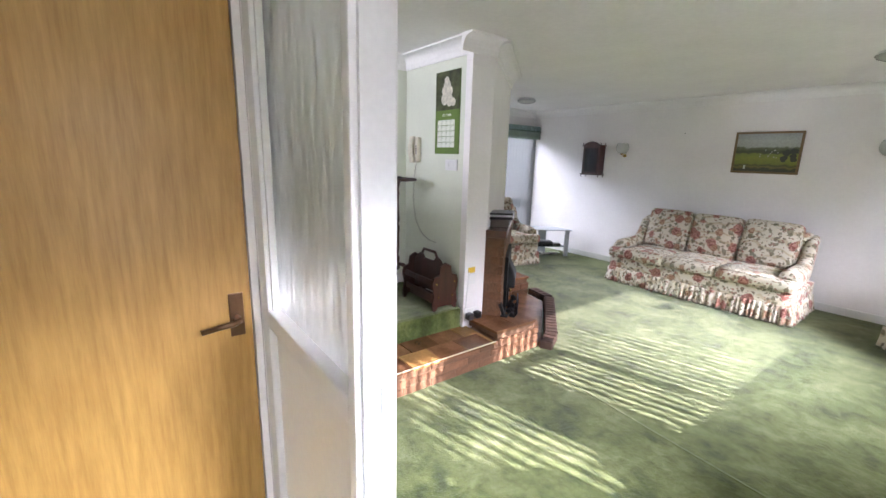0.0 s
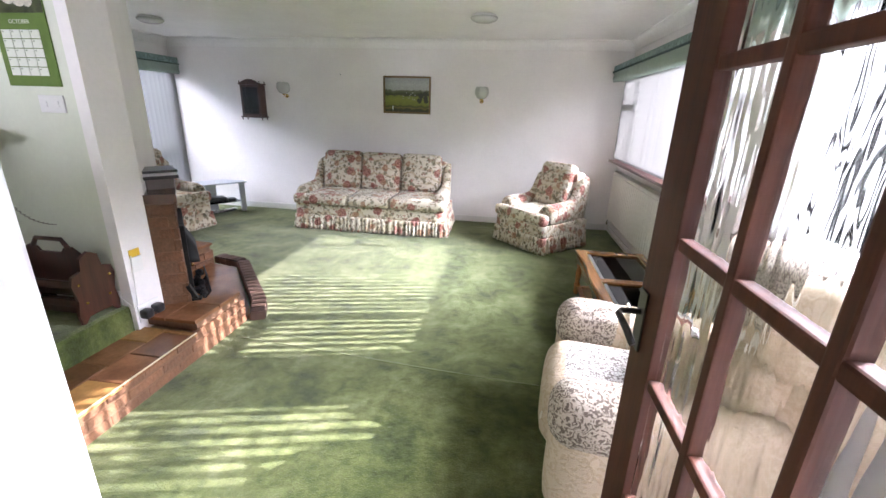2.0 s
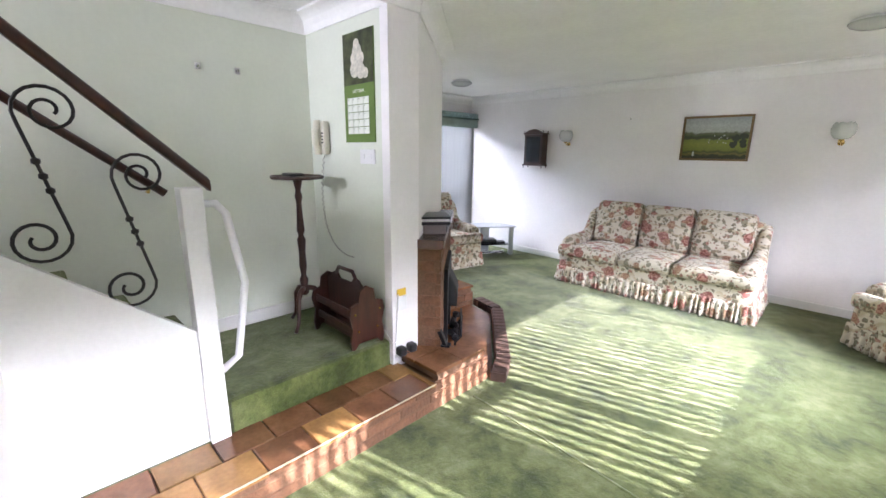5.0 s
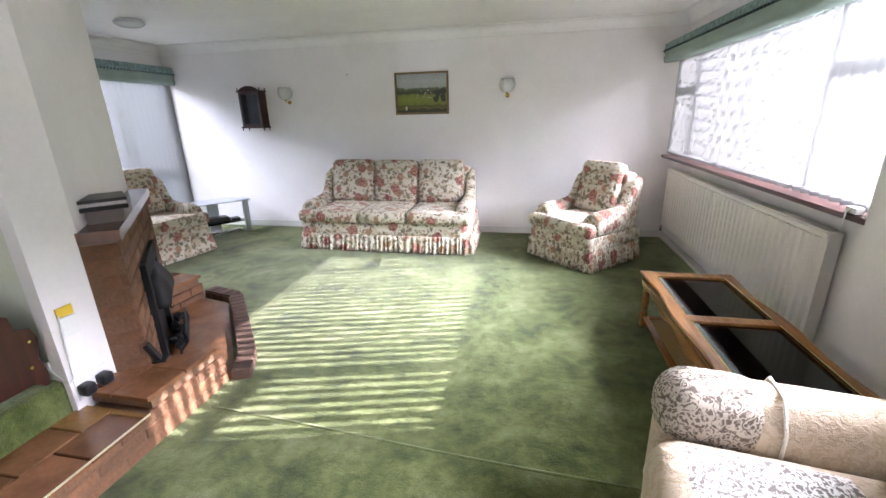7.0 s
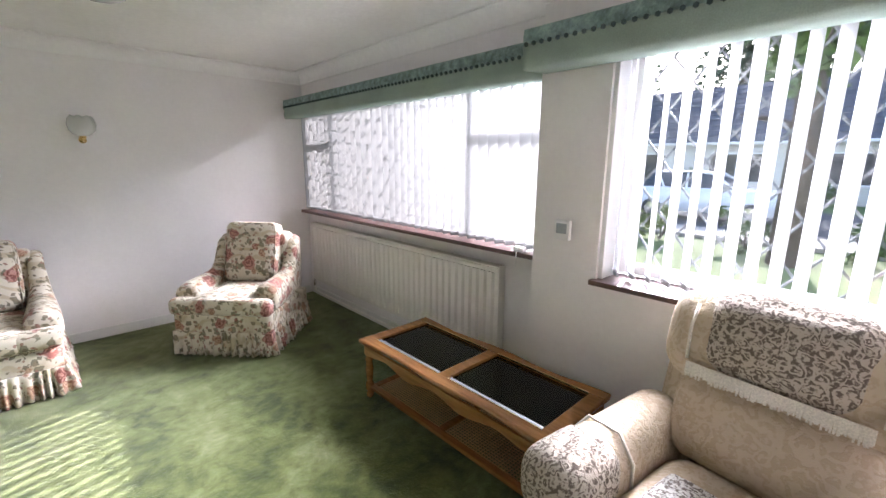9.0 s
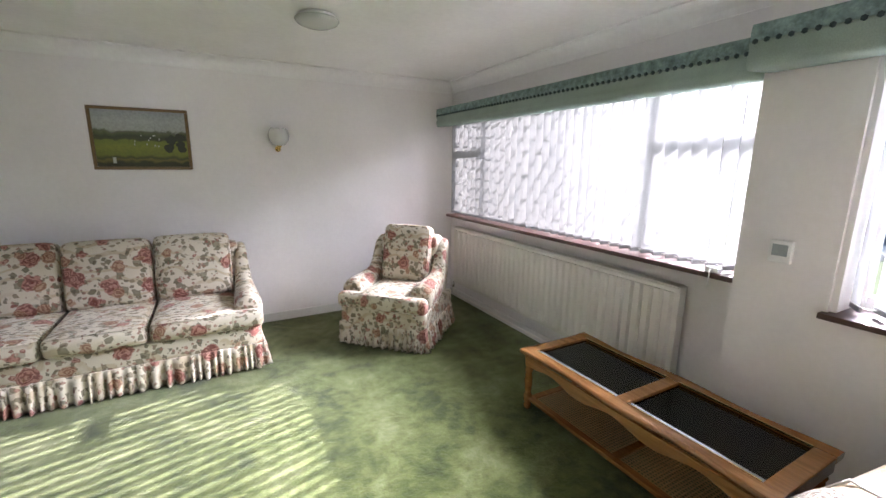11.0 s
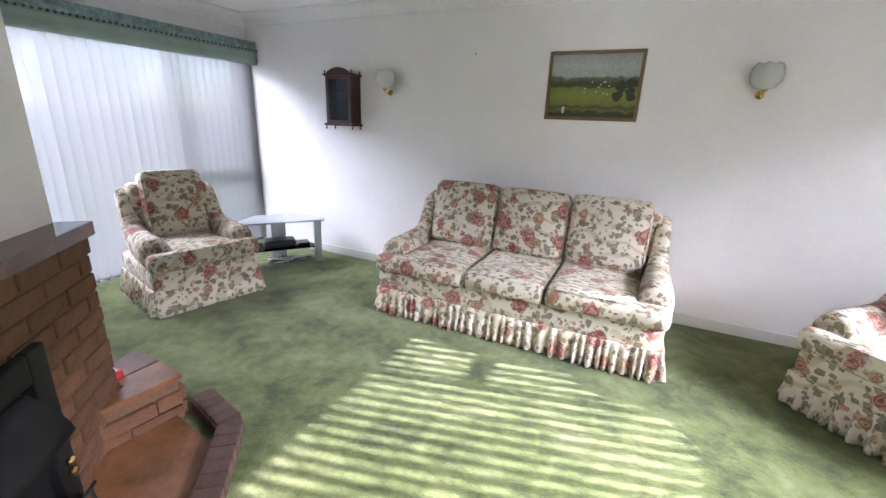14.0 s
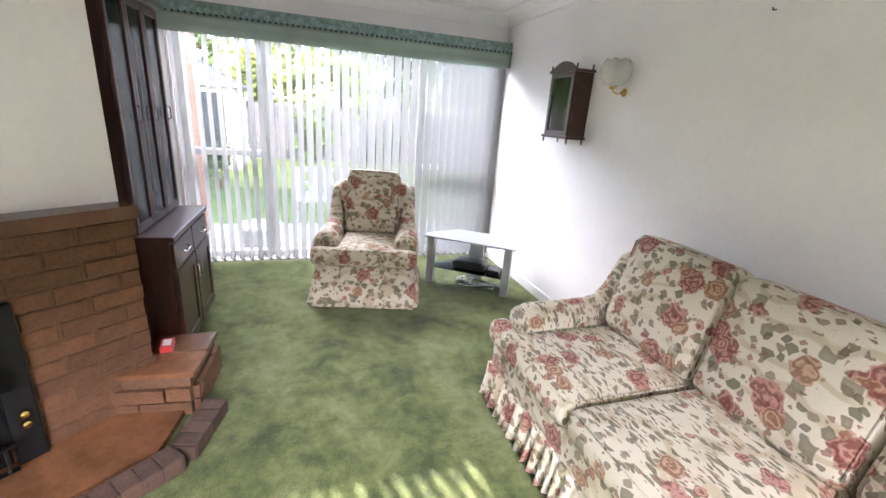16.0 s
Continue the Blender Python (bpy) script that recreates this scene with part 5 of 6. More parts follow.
# ---- display cabinet beside the fireplace ----
def display_cabinet():
    c = thing("display_cabinet", "tall mahogany display cabinet with glazed doors above drawers", "display cabinet", pose(-2.725, 3.91, 0))
    w, d, h = 0.375, 0.37, 0.755
    part("carcass", boxes(((-w, 0, 0.07), (w, d - 0.02, h - 0.03)), ((-w + 0.02, 0.02, 0.0), (w - 0.02, d - 0.05, 0.07))), MAHOG, c)
    part("top", boxes(((-w - 0.012, 0, h - 0.029), (w + 0.012, d + 0.01, h)), bevel=0.007), MAHOG, c)
    for i in range(2):
        xa = -w + 0.01 + i * w
        xb = xa + w - 0.02
        dr = part("drawer", boxes(((xa, d - 0.019, h - 0.19), (xb, d, h - 0.045)), bevel=0.004), MAHOG, c)
        bm = bmesh.new()
        xm = (xa + xb) / 2
        tube(bm, [(xm - 0.05, d + 0.001, h - 0.11), (xm - 0.045, d + 0.022, h - 0.125), (xm + 0.045, d + 0.022, h - 0.125), (xm + 0.05, d + 0.001, h - 0.11)], 0.004, 6)
        part("handle", bm, CHROME, dr, "bright drop handle", True)
        bm = bmesh.new()
        box(bm, (xa, d - 0.019, 0.08), (xb, d - 0.002, h - 0.20), 0.003)
        for lo, hi in (((xa, d - 0.003, 0.08), (xa + 0.05, d + 0.006, h - 0.20)), ((xb - 0.05, d - 0.003, 0.08), (xb, d + 0.006, h - 0.20)), ((xa + 0.05, d - 0.003, 0.08), (xb - 0.05, d + 0.006, 0.14)), ((xa + 0.05, d - 0.003, h - 0.26), (xb - 0.05, d + 0.006, h - 0.20))):
            box(bm, lo, hi, 0.003)
        do = part("door", bm, MAHOG, c)
        bm = bmesh.new()
        xk = xb - 0.025 if i == 0 else xa + 0.025
        tube(bm, [(xk, d + 0.006, h - 0.27), (xk, d + 0.024, h - 0.28), (xk, d + 0.024, h - 0.35), (xk, d + 0.006, h - 0.36)], 0.004, 6)
        part("handle", bm, CHROME, do, "bright drop handle", True)
    u, t = 0.225, 1.90
    part("upper_case", boxes(((-w + 0.01, 0, h + 0.001), (w - 0.01, 0.012, t)), ((-w + 0.01, 0.012, h + 0.001), (-w + 0.03, u - 0.02, t)), ((w - 0.03, 0.012, h + 0.001), (w - 0.01, u - 0.02, t)), ((-w + 0.03, 0.012, t - 0.03), (w - 0.03, u - 0.02, t)), ((-w + 0.03, 0.012, h + 0.001), (w - 0.03, u - 0.02, h + 0.03))), MAHOG, c)
    part("cornice", boxes(((-w - 0.01, 0, t + 0.001), (w + 0.01, u + 0.02, t + 0.05)), bevel=0.012), MAHOG, c)
    for z in (1.12, 1.48):
        part("shelf", boxes(((-w + 0.032, 0.014, z), (w - 0.032, u - 0.05, z + 0.006))), CABGLASS, c, "glass shelf")
    for i in range(3):
        xa = -w + 0.012 + i * (2 * w - 0.024) / 3
        xb = xa + (2 * w - 0.024) / 3 - 0.003
        bm = bmesh.new()
        for lo, hi in (((xa, u - 0.019, h + 0.01), (xa + 0.03, u, t - 0.005)), ((xb - 0.03, u - 0.019, h + 0.01), (xb, u, t - 0.005)), ((xa + 0.03, u - 0.019, h + 0.01), (xb - 0.03, u, h + 0.05)), ((xa + 0.03, u - 0.019, t - 0.05), (xb - 0.03, u, t - 0.005))):
            box(bm, lo, hi, 0.003)
        do = part("glass_door", bm, MAHOG, c)
        part("pane", boxes(((xa + 0.03, u - 0.012, h + 0.05), (xb - 0.03, u - 0.008, t - 0.05))), CABGLASS, do)
        bm = bmesh.new()
        tube(bm, [(xa + 0.016, u, 1.30), (xa + 0.016, u + 0.018, 1.31), (xa + 0.016, u + 0.018, 1.37), (xa + 0.016, u, 1.38)], 0.003, 6)
        part("handle", bm, BLACK, do)
    return c


display_cabinet()


# ---- corner television stand ----
def tv_stand():
    c = thing("tv_stand", "silver corner television stand with glass shelves, empty top", "tv stand", pose(-3.30, 6.34, 0, 0, 0, 53))
    top = [(-0.41, -0.20), (0.41, -0.20), (0.41, -0.10), (0.20, 0.17), (-0.20, 0.17), (-0.41, -0.10)]
    bm = bmesh.new()
    prism(bm, top, 0.425, 0.440)
    bmesh.ops.bevel(bm, geom=list(bm.edges), offset=0.003, segments=1, affect="EDGES")
    part("top", bm, SILVER, c, "pale blue-grey glass top")
    for z in (0.15,):
        bm = bmesh.new()
        prism(bm, [(-0.36, -0.17), (0.36, -0.17), (0.36, -0.09), (0.18, 0.14), (-0.18, 0.14), (-0.36, -0.09)], z, z + 0.008)
        part("shelf", bm, CABGLASS, c, "clear glass shelf")
    for x, y, wx in ((-0.375, -0.155, 0.065), (0.31, -0.155, 0.065)):
        part("leg", boxes(((x, y - 0.03, 0.0), (x + wx, y + 0.03, 0.424)), bevel=0.008), SILVER, c)
    part("leg", boxes(((-0.07, 0.11, 0.0), (0.07, 0.135, 0.424)), bevel=0.006), SILVER, c)
    return c


tv_stand()
TV = pose(-3.30, 6.34, 0, 0, 0, 53)
bm = bmesh.new()
soft_box(bm, (-0.16, -0.11, 0.159), (0.14, 0.08, 0.225), 0.02, 5)
box(bm, (-0.15, -0.115, 0.18), (0.13, -0.109, 0.20), 0.002)
o = tagged(part("media_box", bm, BLACK_PLASTIC, None, "", True), "black plastic media box on a glass shelf", "media box")
o.matrix_basis = TV
bm = bmesh.new()
box(bm, (0.16, -0.10, 0.158), (0.27, 0.02, 0.19), 0.005)
o = tagged(part("power_adapter", bm, BLACK_PLASTIC), "small black power adapter on the glass shelf", "power adapter")
o.matrix_basis = TV
rnd = random.Random(21)
for k in range(5):
    bm = bmesh.new()
    pts = [Vector((rnd.uniform(-0.2, 0.3), rnd.uniform(-0.12, 0.10), rnd.uniform(0.004, 0.02))) for _ in range(7)]
    path = []
    for a, b in zip(pts, pts[1:]):
        for t in range(5):
            path.append(a.lerp(b, t / 5) + Vector((0.012 * math.sin(t * 1.3 + k), 0.012 * math.cos(t * 1.7), 0.0)))
    tube(bm, path, 0.0035, 5)
    o = tagged(part("cable", bm, BLACK_PLASTIC if k % 2 else UPVC, None, "", True), "loose flex coiled on the carpet under the stand", "cable", "cables under the stand")
    o.matrix_basis = TV


# ---- things on the sofa wall ----
def wall_cabinet():
    c = thing("wall_cabinet", "small dark mahogany wall cabinet with arched top and glass door", "wall cabinet", pose(-2.76, 6.808, 1.344))
    w, d, h = 0.145, 0.15, 0.44
    part("case", boxes(((-w, -0.012, 0.02), (w, 0.0, h)), ((-w, -d + 0.02, 0.02), (-w + 0.012, -0.012, h)), ((w - 0.012, -d + 0.02, 0.02), (w, -0.012, h))), MAHOG, c)
    part("bottom", boxes(((-w - 0.02, -d - 0.01, 0.0), (w + 0.02, 0.0, 0.02)), bevel=0.004), MAHOG, c)
    part("top", boxes(((-w - 0.02, -d - 0.01, h), (w + 0.02, 0.0, h + 0.018)), bevel=0.004), MAHOG, c)
    bm = bmesh.new()
    n = 12
    arc = [(-w, h + 0.018)] + [(-w + 2 * w * k / n, h + 0.018 + 0.055 * math.sin(math.pi * k / n) ** 0.8) for k in range(1, n)] + [(w, h + 0.018)]
    loft(bm, [[(x, y, z) for x, z in arc] for y in (-d, -d + 0.014)])
    part("pediment", bm, MAHOG, c)
    bm = bmesh.new()
    for lo, hi in (((-w, -d, 0.021), (-w + 0.03, -d + 0.018, h - 0.001)), ((w - 0.03, -d, 0.021), (w, -d + 0.018, h - 0.001)), ((-w + 0.03, -d, 0.021), (w - 0.03, -d + 0.018, 0.05)), ((-w + 0.03, -d, h - 0.03), (w - 0.03, -d + 0.018, h - 0.001))):
        box(bm, lo, hi, 0.002)
    do = part("door", bm, MAHOG, c)
    part("pane", boxes(((-w + 0.03, -d + 0.007, 0.05), (w - 0.03, -d + 0.011, h - 0.03))), CABGLASS, do)
    for z in (0.16, 0.29):
        part("shelf", boxes(((-w + 0.013, -d + 0.03, z), (w - 0.013, -0.013, z + 0.008))), MAHOG, c)
    for s in (-1, 1):
        for y in (-d + 0.005, -0.02):
            for up in (0, 1):
                bm = bmesh.new()
                prof = [(0.004, 0), (0.009, 0.006), (0.005, 0.012), (0.008, 0.02), (0.003, 0.034)]
                if up:
                    lathe(bm, prof, (s * (w + 0.008), y, h + 0.018), 10)
                else:
                    lathe(bm, [(r, -z) for r, z in prof][::-1], (s * (w + 0.008), y, 0.0), 10)
                part("finial", bm, MAHOG, c, "", True)
        for z in (0.14, 0.27, 0.38):
            bm = bmesh.new()
            lathe(bm, [(0.004, 0), (0.007, 0.006), (0.004, 0.02)], (0, 0, 0), 8, Matrix.Translation((s * w, -d + 0.03, z)) @ Matrix.Rotation(radians(s * 90), 4, "Y"))
            part("side_knob", bm, MAHOG, c, "", True)
    return c


wall_cabinet()


def opal():
    m = bpy.data.materials.new("frosted_lamp_glass")
    m.use_nodes = True
    b = m.node_tree.nodes["Principled BSDF"]
    b.inputs["Base Color"].default_value = (0.82, 0.84, 0.80, 1)
    b.inputs["Roughness"].default_value = 0.15
    b.inputs["Transmission Weight"].default_value = 0.35
    b.inputs["IOR"].default_value = 1.3
    return m


OPAL = opal()


def wall_light(x, label):
    c = thing("wall_light", label, "wall light", pose(x, 6.808, 1.65), "wall lights above the sofa")
    bm = bmesh.new()
    lathe(bm, [(0.024, 0.0), (0.026, 0.006), (0.02, 0.012), (0.008, 0.016)], (0, 0, 0), 16, Matrix.Rotation(radians(90), 4, "X"))
    part("wall_plate", bm, BRASS, c, "", True)
    bm = bmesh.new()
    tube(bm, [(0, -0.015, 0), (0, -0.05, -0.012), (0, -0.085, 0.0), (0, -0.09, 0.02)], 0.0055, 8)
    lathe(bm, [(0.010, 0.0), (0.022, 0.006), (0.024, 0.014), (0.016, 0.018)], (0, -0.09, 0.010), 14)
    part("arm", bm, BRASS, c, "polished brass arm", True)
    bm = bmesh.new()
    prof = [(0.020, 0.0), (0.055, 0.010), (0.082, 0.045), (0.090, 0.088), (0.080, 0.128), (0.064, 0.148)]
    n, rings = 28, []
    for r, z in prof + [(r - 0.004, z) for r, z in prof[::-1]]:
        ring = []
        for k in range(n):
            a = 2 * math.pi * k / n
            f = 1 + 0.035 * math.cos(7 * a) * min(1, z / 0.06)
            ring.append((r * f * math.cos(a), -0.09 + r * f * math.sin(a), 0.028 + z + (0.006 * math.cos(7 * a) if z > 0.11 else 0)))
        rings.append(ring)
    loft(bm, rings)
    part("shade", bm, OPAL, c, "frosted fluted glass shade", True)
    return c


wall_light(-2.28, "brass wall light with frosted glass shade beside the wall cabinet")
wall_light(0.49, "brass wall light with frosted glass shade beside the painting")


def ceiling_light(x, y):
    c = thing("ceiling_light", "flat round white glass ceiling light", "ceiling light", pose(x, y, CEIL_Z), "ceiling lights")
    bm = bmesh.new()
    lathe(bm, [(0.105, -0.022), (0.110, -0.018), (0.110, -0.002), (0.10, 0.0)], (0, 0, 0), 28)
    part("rim", bm, UPVC, c, "", True)
    bm = bmesh.new()
    lathe(bm, [(0.03, -0.070), (0.08, -0.062), (0.118, -0.045), (0.130, -0.028), (0.126, -0.022), (0.10, -0.0215)], (0, 0, 0), 32)
    part("diffuser", bm, OPAL, c, "opal glass dish", True)
    return c


ceiling_light(0.57, 5.35)
ceiling_light(-3.05, 5.42)


def painting():
    c = thing("painting", "landscape painting of green fields in a gilt wooden frame", "painting", pose(-0.53, 6.808, 1.704))
    w, h, f = 0.33, 0.24, 0.024
    GILT = mat("gilt_frame", (0.17, 0.11, 0.045), 0.4, metal=0.4, var=0.2, gvar=0.15)
    for lo, hi in (((-w, -0.024, -h), (w, 0, -h + f)), ((-w, -0.024, h - f), (w, 0, h)), ((-w, -0.024, -h + f), (-w + f, 0, h - f)), ((w - f, -0.024, -h + f), (w, 0, h - f))):
        part("frame_side", boxes((lo, hi), bevel=0.006), GILT, c)
    m = bpy.data.materials.new("painted_canvas")
    m.use_nodes = True
    nt = m.node_tree
    b = nt.nodes["Principled BSDF"]
    b.inputs["Roughness"].default_value = 0.55
    co = nt.nodes.new("ShaderNodeTexCoord").outputs["Object"]
    sep = nt.nodes.new("ShaderNodeSeparateXYZ")
    nt.links.new(co, sep.inputs[0])
    warp = math_node(nt, "ADD", sep.outputs[2], math_node(nt, "MULTIPLY", math_node(nt, "SUBTRACT", noise_node(nt, co, 14, 4), 0.5), 0.07))
    col = ramp(nt.nodes, [(0.02, (0.050, 0.045, 0.016)), (0.09, (0.035, 0.036, 0.012)), (0.13, (0.17, 0.15, 0.030)), (0.17, (0.055, 0.062, 0.016)), (0.22, (0.17, 0.19, 0.024)), (0.36, (0.22, 0.25, 0.034)), (0.47, (0.17, 0.205, 0.030)), (0.49, (0.060, 0.068, 0.022)), (0.54, (0.040, 0.052, 0.020)), (0.60, (0.10, 0.12, 0.045)), (0.625, (0.13, 0.14, 0.085)), (0.65, (0.38, 0.40, 0.36)), (0.8, (0.42, 0.44, 0.41)), (1.0, (0.30, 0.33, 0.32))])
    nt.links.new(math_node(nt, "MULTIPLY_ADD", warp, 2.2, 0.5), col.inputs[0])
    dabs = mix_color(nt, step_up(nt, noise_node(nt, co, 60, 3), 0.35, 0.7), col.outputs[0], (0.05, 0.06, 0.03))
    mixd = mix_color(nt, 0.25, col.outputs[0], dabs)
    nt.links.new(mixd, b.inputs["Base Color"])
    part("canvas", boxes(((-w + f, -0.012, -h + f), (w - f, -0.006, h - f))), m, c, "painted green valley under a pale sky")
    PALE = mat("pale_paint_dabs", (0.50, 0.52, 0.42), 0.6)
    DARKP = mat("dark_paint_dabs", (0.035, 0.040, 0.022), 0.6)
    rnd = random.Random(5)
    for k in range(11):
        x, z = rnd.uniform(-0.06, 0.12), rnd.uniform(-0.07, 0.03)
        part("paint_dab", boxes(((x, -0.0135, z), (x + 0.008, -0.012, z + 0.011))), PALE, c, "pale dab in the meadow")
    part("cottage", boxes(((-0.205, -0.0140, -0.19), (-0.185, -0.012, -0.145))), PALE, c, "small white gable")
    bm = bmesh.new()
    for k in range(26):
        x = 0.16 + rnd.random() * 0.12
        z = -0.08 + 0.15 * (x / 0.28) * rnd.random()
        bmesh.ops.create_circle(bm, cap_ends=True, segments=8, radius=rnd.uniform(0.012, 0.028), matrix=Matrix.Translation((min(x, 0.275), -0.0130 - k * 0.00002, z)) @ Matrix.Rotation(radians(90), 4, "X"))
    part("painted_wood", bm, DARKP, c, "dark painted trees")["kind"] = "stuff"
    return c


painting()
bm = bmesh.new()
tube(bm, [(-1.46, 6.808, 1.95), (-1.46, 6.79, 1.945), (-1.46, 6.785, 1.955)], 0.003, 6)
tagged(part("wall_hook", bm, BLACK, None, "", True), "small bare picture hook on the wall", "hook")


# ---- on and beside the landing ----
def calendar():
    c = thing("calendar", "green wall calendar with a photograph above the date grid", "calendar", pose(-1.535, 2.868, 1.575))
    GREEN = mat("printed_green", (0.115, 0.19, 0.035), 0.5, var=0.1, gvar=0.05, bump=0.0)
    FUR = mat("printed_cream", (0.62, 0.58, 0.50), 0.6, var=0.25, vscale=25, gvar=0.2, grain=80, bump=0.0)
    PHOTO = mat("printed_photo", (0.050, 0.060, 0.022), 0.45, var=0.8, vscale=12, gvar=0.3, grain=40, bump=0.0)
    PAPER = mat("white_paper", (0.75, 0.77, 0.70), 0.7, var=0.03, gvar=0.03, bump=0.0)
    INK = mat("grey_ink", (0.22, 0.27, 0.18), 0.7, var=0.05, gvar=0.0, bump=0.0)
    w = 0.155
    part("backing", boxes(((-w, -0.006, 0.0), (w, 0, 0.625))), GREEN, c)
    part("photograph", boxes(((-w + 0.003, -0.008, 0.335), (w - 0.003, -0.006, 0.622))), PHOTO, c, "photograph in greens and white")
    for x, z, r in ((-0.01, 0.555, 0.030), (-0.005, 0.515, 0.046), (-0.035, 0.480, 0.036), (0.025, 0.475, 0.040), (-0.03, 0.420, 0.048), (0.03, 0.405, 0.044), (0.075, 0.39, 0.030)):
        bm = bmesh.new()
        bmesh.ops.create_circle(bm, cap_ends=True, segments=16, radius=r, matrix=Matrix.Translation((x, -0.0085 - r * 0.003 - x * 0.002, z)) @ Matrix.Rotation(radians(90), 4, "X"))
        part("pale_patch", bm, FUR, c, "pale blurred patch")
    for i in range(4):
        for j in range(5):
            x, z = -w + 0.035 + i * 0.056, 0.05 + j * 0.043
            part("date_cell", boxes(((x, -0.008, z), (x + 0.052, -0.006, z + 0.039))), PAPER, c)
    bm = bmesh.new()
    for j in range(5):
        for i in range(4):
            x, z = -w + 0.04 + i * 0.056, 0.078 + j * 0.043
            box(bm, (x, -0.0088, z), (x + 0.010, -0.008, z + 0.005))
    part("date_marks", bm, INK, c, "small grey date marks")
    cu = bpy.data.curves.new("month", "FONT")
    cu.body, cu.size, cu.align_x, cu.extrude = "OCTOBER", 0.026, "CENTER", 0.0004
    t = new("month", cu)
    t.data.materials.append(PAPER)
    t.parent = c
    t.matrix_basis = pose(0, -0.0085, 0.288, 90, 0, 0)
    return c


calendar()
IVORY = mat("ivory_plastic", (0.66, 0.63, 0.51), 0.35, var=0.04, gvar=0.03, bump=0.03)


def wall_phone():
    c = thing("wall_telephone", "ivory wall telephone with its handset on the hook", "telephone", pose(-1.945, 2.868, 1.50))
    bm = bmesh.new()
    soft_box(bm, (-0.052, -0.05, 0.0), (0.052, 0.0, 0.215), 0.016, 5)
    part("body", bm, IVORY, c, "", True)
    bm = bmesh.new()
    loft(bm, [[(x * 0.021, y + o, z) for x, y in ((-1, -0.055), (1, -0.055), (1.05, -0.072), (0.7, -0.086), (-0.7, -0.086), (-1.05, -0.072))] for z, o in ((-0.004, 0.004), (0.02, 0.0), (0.05, -0.004), (0.06, -0.014), (0.15, -0.014), (0.16, -0.004), (0.195, 0.0), (0.218, 0.004))])
    part("handset", bm, IVORY, c, "", True)
    bm = bmesh.new()
    for i in range(3):
        for j in range(4):
            box(bm, (0.026 + i * 0.008, -0.053, 0.07 + j * 0.02), (0.031 + i * 0.008, -0.05, 0.08 + j * 0.02))
    part("keys", bm, BLACK_PLASTIC, c, "dark keypad")
    bm = bmesh.new()
    pts = []
    for k in range(160):
        u = k / 159
        a = u * 2 * math.pi * 26
        y = -0.03 - 0.05 * math.sin(math.pi * u)
        x = 0.01 + 0.32 * u ** 2
        z = -0.01 - 0.65 * math.sin(math.pi * 0.5 * u)
        pts.append((x + 0.006 * math.cos(a), y + 0.006 * math.sin(a), z))
    tube(bm, pts, 0.0022, 5)
    part("coiled_cord", bm, mat("grey_cord", (0.20, 0.18, 0.15), 0.6), c, "hanging coiled cord", True)
    return c


wall_phone()


def plant_stand():
    c = thing("pedestal_stand", "tall dark turned pedestal stand on three feet", "plant stand", pose(-1.86, 2.60, PLAT_Z))
    bm = bmesh.new()
    lathe(bm, [(0.016, 0.22), (0.030, 0.24), (0.022, 0.28), (0.028, 0.33), (0.016, 0.36), (0.024, 0.42), (0.021, 0.52), (0.027, 0.60), (0.015, 0.63), (0.026, 0.66), (0.020, 0.74), (0.016, 0.84), (0.024, 0.88), (0.016, 0.92), (0.03, 0.985), (0.04, 0.99)], (0, 0, 0), 16)
    part("column", bm, MAHOG, c, "", True)
    bm = bmesh.new()
    n, rings = 40, []
    for r, z in ((0.04, 0.99), (0.15, 0.992), (0.162, 0.998), (0.164, 1.008), (0.156, 1.014), (0.150, 1.006), (0.02, 1.006)):
        rings.append([(r * (1 + (0.05 * math.cos(8 * 2 * math.pi * k / n) if r > 0.1 else 0)) * math.cos(2 * math.pi * k / n), r * (1 + (0.05 * math.cos(8 * 2 * math.pi * k / n) if r > 0.1 else 0)) * math.sin(2 * math.pi * k / n), z) for k in range(n)])
    loft(bm, rings)
    part("top", bm, MAHOG, c, "scalloped round top", True)
    for k in range(3):
        a = 2 * math.pi * k / 3 - 0.9
        bm = bmesh.new()
        ca, sa = math.cos(a), math.sin(a)
        tube(bm, [(r * ca, r * sa, z) for r, z in ((0.015, 0.27), (0.06, 0.26), (0.10, 0.21), (0.105, 0.13), (0.12, 0.06), (0.165, 0.012))], [0.018, 0.018, 0.017, 0.014, 0.012, 0.012], 8)
        part("foot", bm, MAHOG, c, "", True)
    return c


plant_stand()
bm = bmesh.new()
soft_box(bm, (-1.93, 2.53, PLAT_Z + 1.009), (-1.80, 2.62, PLAT_Z + 1.03), 0.008, 4)
tagged(part("remote_handset", bm, BLACK_PLASTIC, None, "", True), "flat black handset lying on the pedestal stand", "handset")


